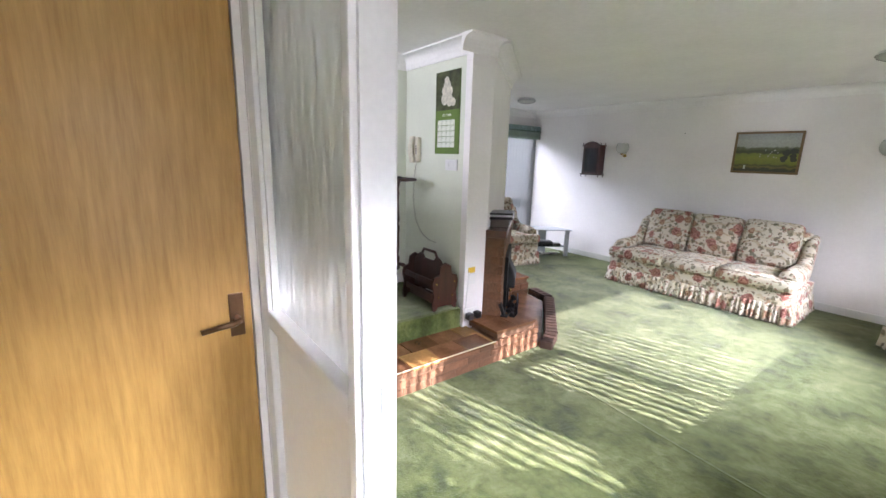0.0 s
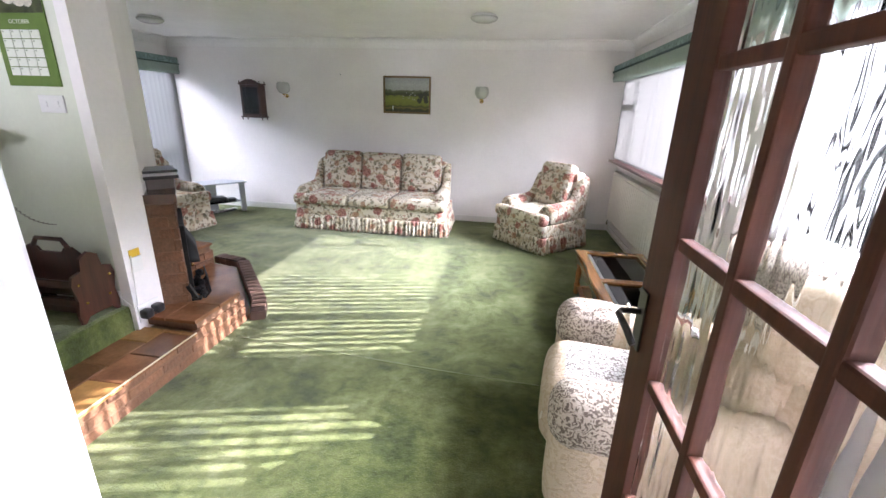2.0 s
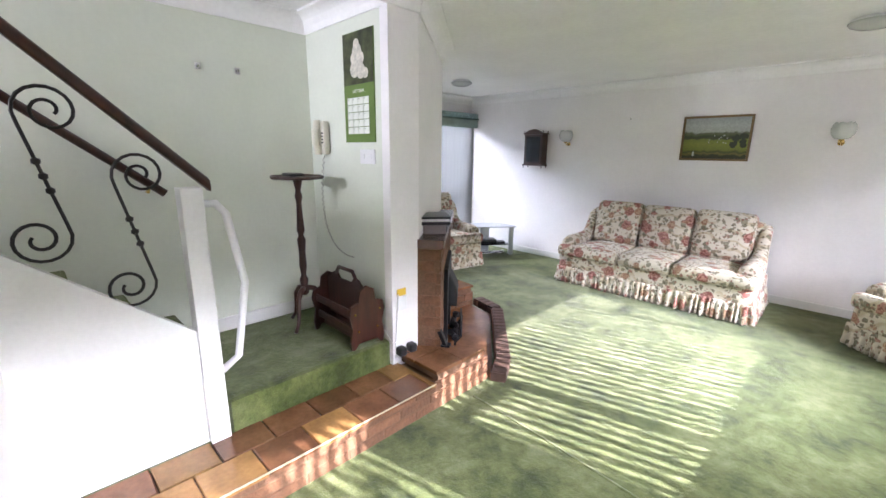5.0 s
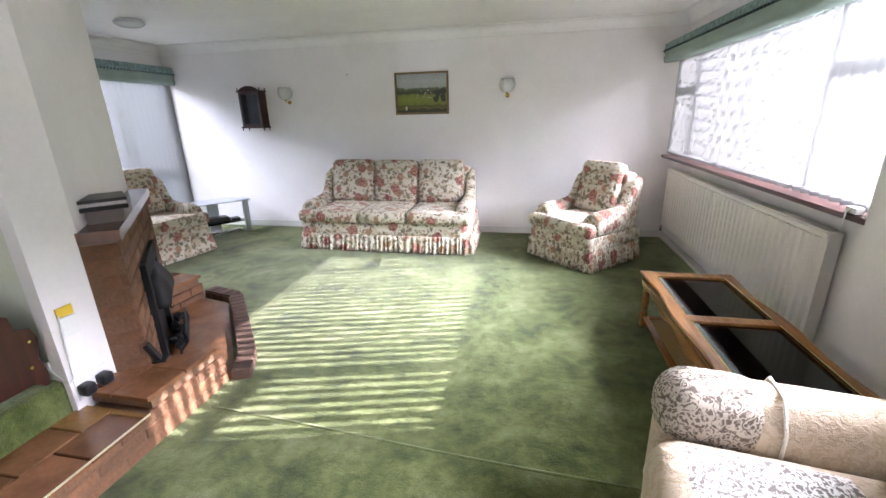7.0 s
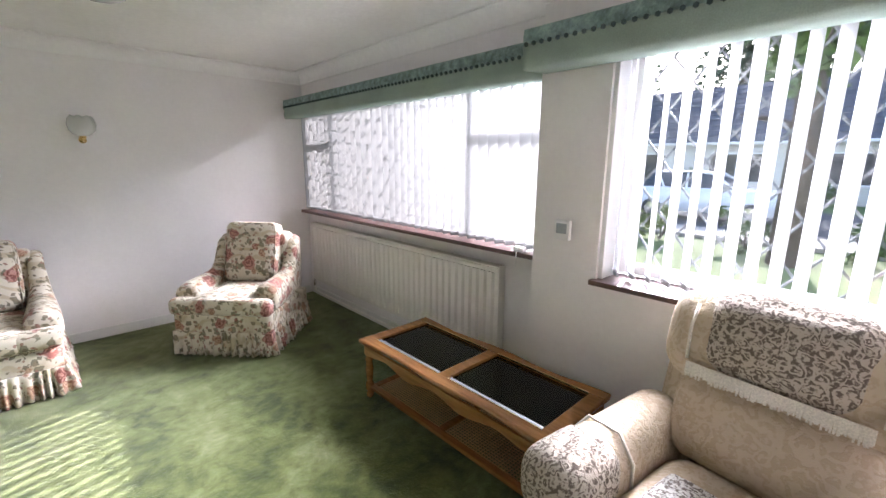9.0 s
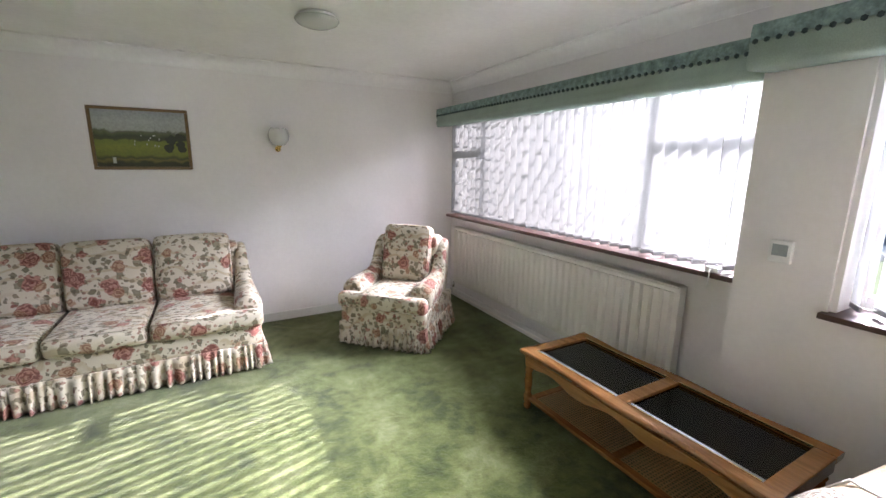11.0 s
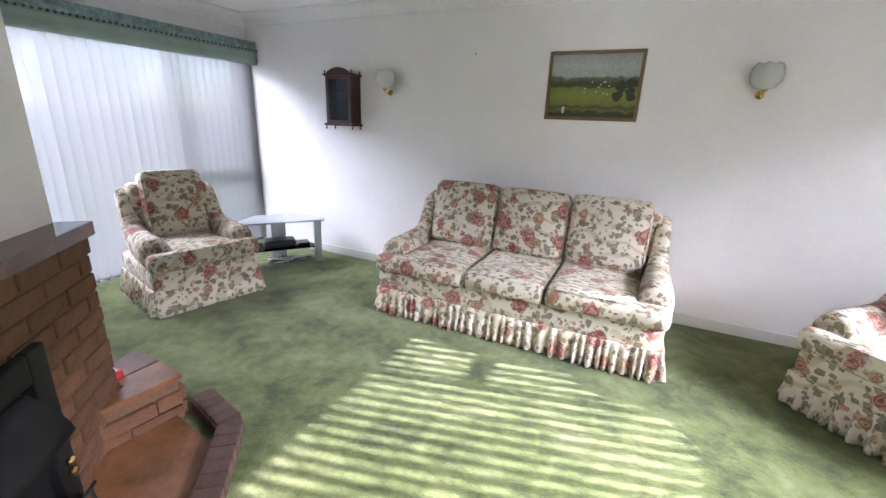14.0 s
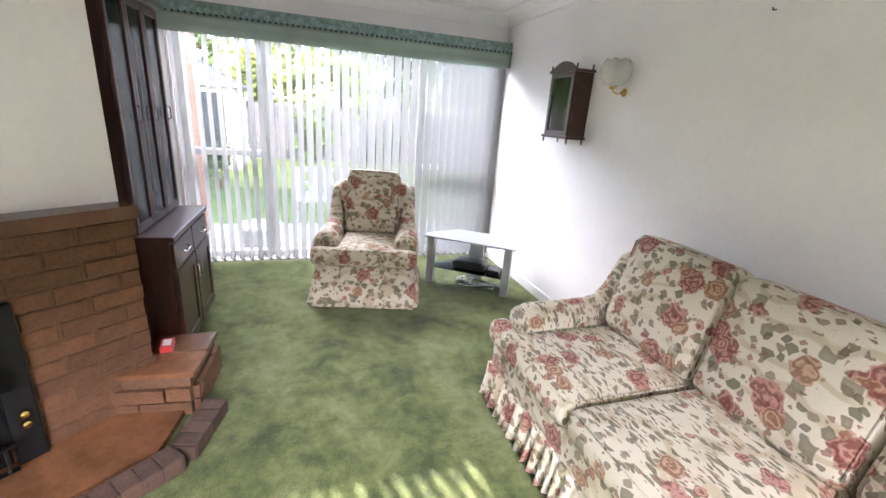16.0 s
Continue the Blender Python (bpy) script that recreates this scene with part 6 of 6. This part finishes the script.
def magazine_rack():
    c = thing("magazine_rack", "dark mahogany magazine rack with pierced handle", "magazine rack", pose(-1.535, 2.72, PLAT_Z) @ Matrix.Scale(1.12, 4))
    out = [(-0.085, 0.0), (-0.06, 0.03), (0.06, 0.03), (0.085, 0.0), (0.10, 0.0), (0.108, 0.05), (0.095, 0.12), (0.112, 0.20), (0.10, 0.245), (0.055, 0.26), (0.045, 0.32), (0.0, 0.345), (-0.045, 0.32), (-0.055, 0.26), (-0.10, 0.245), (-0.112, 0.20), (-0.095, 0.12), (-0.108, 0.05), (-0.10, 0.0)]
    for s in (-1, 1):
        bm = bmesh.new()
        loft(bm, [[(s * 0.195 + o, y, z) for y, z in out] for o in (-0.008, 0.008)])
        end = part("end_panel", bm, MAHOG, c)
        for y, z in ((-0.06, 0.10), (0.06, 0.10), (-0.08, 0.20), (0.08, 0.20)):
            bm = bmesh.new()
            lathe(bm, [(0.007, 0.0), (0.006, 0.004)], (0, 0, 0), 10, Matrix.Translation((s * 0.204, y, z)) @ Matrix.Rotation(radians(s * 90), 4, "Y"))
            part("stud", bm, BRASS, end, "small brass stud")
    bm = bmesh.new()
    prof = [(-0.186, 0.10), (-0.186, 0.31), (-0.12, 0.36), (-0.08, 0.355), (-0.06, 0.33), (0.06, 0.33), (0.08, 0.355), (0.12, 0.36), (0.186, 0.31), (0.186, 0.10)]
    loft(bm, [[(x, y, z) for x, z in prof] for y in (-0.006, 0.006)])
    part("divider", bm, MAHOG, c)
    bm = bmesh.new()
    tube(bm, [(-0.10, 0, 0.352), (-0.07, 0, 0.395), (0.07, 0, 0.395), (0.10, 0, 0.352)], 0.011, 8)
    part("handle", bm, MAHOG, c, "", True)
    for y, z in ((-0.085, 0.20), (0.085, 0.20), (-0.075, 0.10), (0.075, 0.10), (-0.04, 0.045), (0.04, 0.045)):
        part("slat", boxes(((-0.187, y - 0.006, z - 0.02), (0.187, y + 0.006, z + 0.02)), bevel=0.004), MAHOG, c)
    return c


magazine_rack()
for y in (2.18, 2.40):
    bm = bmesh.new()
    box(bm, (-2.149, y - 0.015, 1.973), (-2.142, y + 0.015, 2.008), 0.002)
    tube(bm, [(-2.142, y, 1.998), (-2.125, y, 1.983), (-2.12, y, 1.998)], 0.004, 6)
    tagged(part("coat_hook", bm, CHROME), "small metal hook on the pale green wall", "hook", "hooks on the stair wall")
sw = thing("light_switch", "white double light switch plate", "light switch", pose(-1.465, 2.868, 1.49))
part("plate", boxes(((-0.075, -0.008, -0.043), (0.075, 0.0, 0.043)), bevel=0.003), UPVC, sw)
for x in (-0.035, 0.035):
    part("rocker", boxes(((x - 0.01, -0.013, -0.016), (x + 0.01, -0.008, 0.016)), bevel=0.002), UPVC, sw)

# pillar outlet with a yellow notice, plugs and their flex
YELLOW = mat("yellow_notice", (0.75, 0.50, 0.04), 0.6, var=0.05, gvar=0.03, bump=0.0)
ou = thing("fused_outlet", "white fused outlet with a yellow notice on the pillar", "wall outlet", pose(-1.243, 2.93, 0.60))
part("plate", boxes(((0.0, -0.035, -0.045), (0.012, 0.035, 0.045)), bevel=0.003), UPVC, ou)
part("notice", boxes(((0.0, -0.035, 0.047), (0.004, 0.035, 0.092))), YELLOW, ou, "yellow paper notice")
for k, y in enumerate((2.90, 2.985)):
    bm = bmesh.new()
    soft_box(bm, (-1.240, y - 0.028, 0.262), (-1.180, y + 0.028, 0.320), 0.014, 4)
    tagged(part("plug", bm, BLACK_PLASTIC, None, "", True), "black plug pushed into the socket by the hearth", "plug", "plugs by the hearth")
sk = part("socket", boxes(((-1.246, 2.875, 0.235), (-1.238, 3.03, 0.345)), bevel=0.003), UPVC)
tagged(sk, "white double socket low on the pillar", "socket")
bm = bmesh.new()
tube(bm, [(-1.20, 2.94, 0.27), (-1.16, 2.99, 0.252), (-1.12, 2.96, 0.252), (-1.07, 3.01, 0.252), (-1.15, 3.05, 0.252), (-1.20, 3.03, 0.252), (-1.10, 3.08, 0.252), (-1.05, 3.13, 0.252)], 0.0035, 6)
tagged(part("flex", bm, BLACK_PLASTIC, None, "", True), "black flex lying loose on the hearth tiles", "cable")
bm = bmesh.new()
tube(bm, [(-1.238, 2.90, 0.66), (-1.232, 2.885, 0.50), (-1.233, 2.875, 0.36), (-1.245, 2.858, 0.34), (-1.33, 2.850, 0.42)], 0.004, 6)
tagged(part("flex", bm, UPVC, None, "", True), "white flex running down the pillar", "cable")
bm = bmesh.new()
box(bm, (-0.012, -0.02, 0.0), (0.012, 0.02, 0.12), 0.004, pose(-1.10, 3.19, BLOCK_Z + 0.043, 8, -20, 30))
box(bm, (-0.03, -0.03, 0.0), (0.03, 0.03, 0.012), 0.003, pose(-1.10, 3.19, BLOCK_Z + 0.042, 0, 0, 30))
tagged(part("hearth_tool", bm, BLACK), "small black iron tool standing on the hearth", "fire iron")

# stack on the mantel, red carton on the hearth block
GREYBOX = mat("grey_card", (0.20, 0.17, 0.16), 0.6)
PAPERW = mat("stacked_paper", (0.72, 0.72, 0.70), 0.8, var=0.05, gvar=0.2, grain=300)
MANTEL_Z = 0.985
st = pose(-1.37, 3.33, MANTEL_Z, 0, 0, -38)
for nm, lab, cat, mm, dims, z0, z1, off in (("card_box", "grey card box on the brick mantel", "box", GREYBOX, (0.10, 0.075), 0.0, 0.065, 0.0), ("folder", "black folder lying on a grey box", "folder", BLACK_PLASTIC, (0.125, 0.10), 0.066, 0.086, 0.006), ("paper_stack", "stack of white papers between black folders", "papers", PAPERW, (0.12, 0.095), 0.087, 0.105, -0.006), ("folder", "black folder on top of the papers", "folder", BLACK_PLASTIC, (0.12, 0.10), 0.106, 0.122, 0.01)):
    o = tagged(part(nm, boxes(((-dims[0] + off, -dims[1], z0), (dims[0] + off, dims[1], z1)), bevel=0.003), mm), lab, cat)
    o.matrix_basis = st
RED = mat("red_card", (0.55, 0.03, 0.03), 0.5, var=0.08, gvar=0.05)
rb = thing("carton", "small red and white carton on the hearth block", "carton", pose(-2.17, 4.25, 0.222, 0, 0, 8))
part("carton_body", boxes(((-0.045, -0.028, 0.0), (0.045, 0.028, 0.032)), bevel=0.002), RED, rb)
part("carton_label", boxes(((-0.03, -0.018, 0.0325), (0.03, 0.018, 0.0335))), PAPERW, rb, "white label panel")

# thermostat on the pier
th = thing("thermostat", "white room thermostat with a small grey display", "thermostat", pose(2.189, 3.505, 1.157))
part("case", boxes(((-0.026, -0.045, -0.052), (0.0, 0.045, 0.052)), bevel=0.006), UPVC, th)
part("display", boxes(((-0.028, -0.030, -0.018), (-0.026, 0.030, 0.034))), mat("grey_display", (0.30, 0.34, 0.35), 0.2), th, "grey liquid-crystal display")


# ---- outside: front street and back garden ----
GRASS = mat("lawn_grass", (0.12, 0.165, 0.045), 0.9, var=0.3, vscale=0.8, gvar=0.35, grain=30, bump=0.8, bscale=40, bdist=0.02)
PAVE = mat("paving", (0.36, 0.33, 0.29), 0.9, var=0.15, gvar=0.15, grain=20, bump=0.4)
TARMAC = mat("tarmac", (0.06, 0.06, 0.062), 0.9, var=0.15, gvar=0.25, grain=90, bump=0.5)
ROOFTILE = mat("roof_tiles", (0.095, 0.095, 0.11), 0.8, var=0.2, vscale=1.5, gvar=0.25, grain=8, bump=0.5)
RENDERED = mat("pale_render", (0.62, 0.58, 0.52), 0.9, var=0.08, gvar=0.05)
FARBRICK = mat("house_brick", (0.28, 0.15, 0.10), 0.9, var=0.2, vscale=3, gvar=0.3, grain=25, bump=0.5)
LEAF = mat("leaves", (0.075, 0.125, 0.028), 0.7, var=0.5, vscale=2.0, gvar=0.3, grain=10, bump=0.0)
LEAF_DARK = mat("dark_leaves", (0.040, 0.065, 0.028), 0.7, var=0.5, vscale=2.0, gvar=0.3, grain=10, bump=0.0)
LEAF_LIGHT = mat("young_leaves", (0.16, 0.20, 0.045), 0.7, var=0.4, vscale=2.0, gvar=0.3, grain=10, bump=0.0)
BARK = mat("bark", (0.09, 0.065, 0.045), 0.95, var=0.3, gvar=0.3, bump=0.8, bscale=30, bdist=0.02)
FENCE = mat("fence_timber", (0.085, 0.080, 0.085), 0.85, var=0.25, gvar=0.25, stretch=(8, 8, 0.6), bump=0.4, island=0.2)
CARPAINT = mat("white_car_paint", (0.75, 0.76, 0.78), 0.2, var=0.02, gvar=0.01, bump=0.0)
DARKGLASS = mat("dark_car_glass", (0.03, 0.035, 0.04), 0.08, var=0.05, gvar=0.0, bump=0.0)
RUBBER = mat("tyre_rubber", (0.025, 0.025, 0.025), 0.8)
GZ = -0.28
bm = bmesh.new()
bmesh.ops.create_grid(bm, x_segments=40, y_segments=40, size=400, matrix=Matrix.Translation((0, 0, GZ)))
structure("ground", bm, GRASS, "mown lawn running out to the horizon", "lawn")
structure("road", boxes(((13.0, -60, GZ + 0.004), (20.5, 90, GZ + 0.012))), TARMAC, "grey tarmac road before the houses", "road")
structure("pavement", boxes(((11.4, -60, GZ + 0.004), (12.9, 90, GZ + 0.09))), PAVE, "pale paved footway beside the road", "pavement")
structure("patio", boxes(((-6.0, 2.0, GZ + 0.004), (-4.35, 8.0, GZ + 0.14))), PAVE, "pale paved patio outside the window", "patio")


def house(x0, x1, y0, y1, eaves, ridge, label, m_wall, windows):
    h = thing("house", label, "house", pose(0, 0, 0), "houses across the road")
    part("wall", boxes(((x0, y0, GZ), (x1, y1, eaves))), m_wall, h)
    bm = bmesh.new()
    o = 0.35
    xm = (x0 + x1) / 2
    loft(bm, [[(x0 - o, y, eaves - 0.12), (x0 - o, y, eaves), (xm, y, ridge), (x1 + o, y, eaves), (x1 + o, y, eaves - 0.12)] for y in (y0 - o, y1 + o)])
    roof = part("roof", bm, ROOFTILE, h, "dark grey tiled roof")
    k = 1
    while k < 11:
        u = k / 11
        z = eaves + (ridge - eaves) * u
        x = x0 - o + (xm - x0 + o) * u
        part("tile_course", boxes(((x - 0.03, y0 - o, z - 0.015), (x + 0.06, y1 + o, z + 0.035))), ROOFTILE, roof)
        k += 1
    part("gutter", boxes(((x0 - o - 0.10, y0 - o, eaves - 0.14), (x0 - o - 0.002, y1 + o, eaves - 0.02))), UPVC, h, "white gutter")
    for ya, yb, za, zb in windows:
        wi = part("window", boxes(((x0 - 0.05, ya, za), (x0 - 0.003, yb, zb))), DARKGLASS, h)
        part("frame", boxes(((x0 - 0.08, ya - 0.06, za - 0.06), (x0 - 0.052, yb + 0.06, za)), ((x0 - 0.08, ya - 0.06, zb), (x0 - 0.052, yb + 0.06, zb + 0.06)), ((x0 - 0.08, (ya + yb) / 2 - 0.03, za), (x0 - 0.052, (ya + yb) / 2 + 0.03, zb))), UPVC, wi)
    return h


house(25, 33, 1.0, 15.5, 2.5, 5.7, "long low bungalow with pale walls and grey tiled roof", RENDERED, ((2.5, 4.6, 0.6, 1.9), (6.5, 8.8, 0.6, 1.9), (11, 13.5, 0.6, 1.9)))
house(24, 32, 17.5, 30, 2.5, 5.9, "brick bungalow with grey tiled roof across the road", FARBRICK, ((19, 21, 0.6, 1.9), (24, 27, 0.6, 1.9)))
house(26, 34, -16, -1.5, 2.6, 5.8, "brick bungalow with grey roof and pale gable", FARBRICK, ((-13, -11, 0.6, 1.9), (-6, -3.5, 0.6, 1.9)))


def parked_car(m):
    c = thing("parked_car", "white estate car parked at the kerb", "car", m)
    L, W = 4.3, 1.72
    side = [(-2.15, 0.35), (-2.15, 0.72), (-1.95, 0.92), (-1.0, 1.00), (-0.35, 1.02), (1.9, 1.0), (2.13, 0.85), (2.15, 0.4), (1.9, 0.28), (-1.9, 0.28)]
    bm = bmesh.new()
    loft(bm, [[(x * k, y, z) for x, z in side] for y, k in ((-W / 2, 0.97), (-W / 2 + 0.06, 1.0), (W / 2 - 0.06, 1.0), (W / 2, 0.97))])
    part("body", bm, CARPAINT, c, "white paintwork", True)
    bm = bmesh.new()
    cab = [(-1.0, 1.0), (-0.25, 1.42), (0.3, 1.48), (1.4, 1.44), (1.95, 1.0)]
    loft(bm, [[(x, y * (1 if z < 1.1 else 0.86), z) for x, z in cab] for y in (-0.80, 0.80)])
    part("cabin", bm, DARKGLASS, c, "dark windows")
    part("roof", boxes(((-0.22, -0.68, 1.435), (1.38, 0.68, 1.50)), bevel=0.02), CARPAINT, c)
    for x in (-0.95, 0.35, 1.0):
        for s in (-1, 1):
            bm = bmesh.new()
            x2 = {-0.95: -0.25, 0.35: 0.38, 1.0: 1.25}[x]
            tube(bm, [(x, s * 0.815, 1.0), (x2, s * 0.70, 1.45)], 0.035, 5)
            part("pillar", bm, CARPAINT, c)
    for x in (-1.35, 1.32):
        for s in (-1, 1):
            bm = bmesh.new()
            lathe(bm, [(0.10, 0), (0.31, 0.0), (0.315, 0.03), (0.315, 0.17), (0.30, 0.20), (0.10, 0.20)], (0, 0, 0), 22, Matrix.Translation((x, s * 0.78 - 0.1, 0.315)) @ Matrix.Rotation(radians(-90), 4, "X"))
            wh = part("wheel", bm, RUBBER, c, "black tyre", True)
            bm = bmesh.new()
            lathe(bm, [(0.03, 0), (0.20, 0.0), (0.20, 0.012), (0.03, 0.02)], (0, 0, 0), 16, Matrix.Translation((x, s * 0.885, 0.315)) @ Matrix.Rotation(radians(-90 * s), 4, "X"))
            part("rim", bm, CHROME, wh)
    return c


parked_car(pose(15.4, 6.3, GZ + 0.012, 0, 0, 90))


def foliage(bm, centre, radii, count, size, rnd):
    """Clumps of small leaves through an uneven volume."""
    cx, cy, cz = centre
    clumps = [Vector((rnd.gauss(0, 0.42), rnd.gauss(0, 0.42), rnd.gauss(0, 0.42))) for _ in range(max(6, count // 45))]
    for _ in range(count):
        q = rnd.choice(clumps)
        p = q + Vector((rnd.gauss(0, 0.13), rnd.gauss(0, 0.13), rnd.gauss(0, 0.13)))
        p = Vector((cx + p.x * radii[0], cy + p.y * radii[1], cz + p.z * radii[2]))
        r = Euler((rnd.uniform(0, 6.3), rnd.uniform(0, 6.3), rnd.uniform(0, 6.3))).to_matrix()
        s = size * rnd.uniform(0.6, 1.3)
        bm.faces.new([bm.verts.new(p + r @ (Vector(v) * s)) for v in ((0, -1, 0), (0.45, -0.1, 0.15), (0, 1, 0), (-0.45, -0.1, 0.15))])


def tree(x, y, h, spread, label, m_leaf, seed, count=1400, size=0.16):
    rnd = random.Random(seed)
    t = thing("tree", label, "tree", pose(x, y, GZ))
    bm = bmesh.new()
    tube(bm, [(0, 0, 0), (0.05, 0.02, h * 0.25), (-0.04, 0.06, h * 0.5), (0.06, 0, h * 0.75), (0.02, 0.03, h * 0.92)], [h * 0.035, h * 0.028, h * 0.022, h * 0.014, h * 0.006], 8)
    for k in range(9):
        z = h * (0.3 + 0.06 * k)
        a = rnd.uniform(0, 6.3)
        l = spread * rnd.uniform(0.5, 0.9)
        tube(bm, [(0, 0, z), (l * 0.5 * math.cos(a), l * 0.5 * math.sin(a), z + l * 0.25), (l * math.cos(a), l * math.sin(a), z + l * 0.35)], [h * 0.012, h * 0.008, h * 0.003], 6)
    part("trunk", bm, BARK, t, "", True)
    bm = bmesh.new()
    foliage(bm, (0, 0, h * 0.68), (spread, spread, h * 0.34), count, size, rnd)
    part("crown", bm, m_leaf, t)["kind"] = "stuff"
    return t


def bush(x, y, r, h, label, m_leaf, seed, count=500, size=0.06):
    rnd = random.Random(seed)
    b = thing("bush", label, "bush", pose(x, y, GZ), "garden bushes")
    bm = bmesh.new()
    for k in range(7):
        a = rnd.uniform(0, 6.3)
        tube(bm, [(0, 0, 0), (r * 0.5 * math.cos(a), r * 0.5 * math.sin(a), h * 0.7)], [0.02, 0.006], 5)
    part("stems", bm, BARK, b)
    bm = bmesh.new()
    foliage(bm, (0, 0, h * 0.55), (r, r, h * 0.5), count, size, rnd)
    part("leaves", bm, m_leaf, b)["kind"] = "stuff"
    return b


# tree added for its shade: the crown breaks up sun reaching window_2
tree(9.6, 3.45, 7.6, 1.15, "slim leafy front-garden tree, added to dapple the sun", LEAF, 8, 1700, 0.17)
tree(21.8, 14.5, 10.5, 3.0, "tall dark pine standing among the bungalows", LEAF_DARK, 1, 2600, 0.2)
tree(36, 3.5, 13, 4.0, "tall spreading tree behind the bungalows", LEAF_DARK, 2, 2400, 0.26)
tree(37, 10.5, 12, 3.6, "tall dark tree behind the bungalow roof", LEAF_DARK, 3, 2200, 0.26)
tree(38, -6, 12, 4.0, "leafy tree behind the far bungalow", LEAF, 4, 2000, 0.26)
for i, (x, y, r, h) in enumerate(((5.2, 5.3, 0.55, 1.1), (6.3, 6.9, 0.7, 1.3), (10.6, 4.2, 0.6, 0.8), (10.6, 5.9, 0.7, 0.9), (10.6, 7.7, 0.7, 0.85), (10.7, 9.6, 0.8, 1.0), (10.6, 2.4, 0.6, 0.8), (10.6, 11.4, 0.8, 1.1), (23.6, 4.0, 0.8, 1.2), (23.7, 9.5, 0.9, 1.3))):
    bush(x, y, r, h, "rounded garden bush with small leaves in the front garden", LEAF_LIGHT if i in (0, 3, 5) else LEAF, 30 + i, 700, 0.07)

# back garden
fence = thing("garden_fence", "dark weathered board fence across the garden", "fence", pose(-15.0, 0, GZ))
bm = bmesh.new()
fm = mesh_of(box(bm, (0, 0, 0), (0.022, 0.145, 1.75), 0.004), "board", FENCE)
bm = bmesh.new()
pm = mesh_of(box(bm, (-0.10, -0.05, 0), (0, 0.05, 1.85), 0.006), "post", FENCE)
for k in range(130):
    o = new("board", fm)
    o.parent = fence
    o.matrix_basis = pose(random.uniform(-0.004, 0.004), -4 + k * 0.15, random.uniform(-0.01, 0.01))
    if k % 12 == 0:
        o = new("post", pm)
        o.parent = fence
        o.matrix_basis = pose(-0.003, -4 + k * 0.15, 0)
structure("garden_wall", boxes(((-5.9, 3.35, GZ), (-4.32, 3.72, 2.6))), FARBRICK, "brown brick wall of the house beside the patio", "brick wall")
hedge_r = random.Random(77)
for i, (x, y) in enumerate(((-16.5, 1.0), (-17, 3.5), (-16.3, 6.0), (-17, 8.5), (-16.4, 11.0), (-17, -2.0))):
    tree(x, y, 4.2 + hedge_r.uniform(-0.6, 0.9), 1.7, "leafy garden tree behind the fence", LEAF_LIGHT if i in (1, 2) else LEAF, 50 + i, 1500, 0.15)
shed = thing("garden_shed", "pale garden shed with a dark door beside the fence", "shed", pose(-13.2, 2.1, GZ))
part("walls", boxes(((-1.0, -1.1, 0), (1.0, 1.1, 2.1))), RENDERED, shed)
bm = bmesh.new()
loft(bm, [[(x, -1.25, 2.1), (x, 0, 2.75), (x, 1.25, 2.1), (x, 1.25, 2.02), (x, -1.25, 2.02)] for x in (-1.15, 1.15)])
part("roof", bm, ROOFTILE, shed)
part("door", boxes(((1.003, 0.1, 0.02), (1.03, 0.85, 1.9))), DARKGLASS, shed, "dark door")
part("window", boxes(((1.003, -0.8, 0.9), (1.03, -0.2, 1.6))), UPVC, shed, "white-framed window")


def white_bench(m):
    b = thing("garden_bench", "white slatted garden bench on the lawn", "bench", m)
    for k in range(6):
        part("back_slat", boxes(((-0.02, -0.62 + k * 0.215, 0.45), (0.0, -0.50 + k * 0.215, 0.80))), UPVC, b)
    for z in (0.44, 0.60, 0.80):
        part("rail", boxes(((-0.025, -0.65, z), (0.005, 0.65, z + 0.045))), UPVC, b)
    for k in range(4):
        part("seat_slat", boxes(((0.01 + k * 0.10, -0.65, 0.40), (0.09 + k * 0.10, 0.65, 0.425))), UPVC, b)
    for y in (-0.6, 0.56):
        for x in (-0.02, 0.36):
            part("leg", boxes(((x, y, 0), (x + 0.04, y + 0.04, 0.40))), UPVC, b)
    return b


white_bench(pose(-6.6, 5.35, GZ))
tub = thing("planter", "round white planter tub on the patio", "planter", pose(-4.85, 4.42, GZ + 0.14))
bm = bmesh.new()
lathe(bm, [(0.15, 0.0), (0.17, 0.02), (0.21, 0.24), (0.235, 0.26), (0.235, 0.30), (0.215, 0.30), (0.20, 0.25), (0.02, 0.25)], (0, 0, 0), 26)
part("pot", bm, UPVC, tub, "", True)
bush(-9.5, 3.2, 0.5, 1.0, "dark shrub standing in the back lawn", LEAF_DARK, 91, 600, 0.06)
bush(-14.2, 5.2, 0.8, 1.5, "tall leafy shrub against the fence", LEAF, 92, 900, 0.08)
bush(-14.2, 7.4, 0.8, 1.2, "leafy shrub against the fence", LEAF_DARK, 93, 900, 0.08)
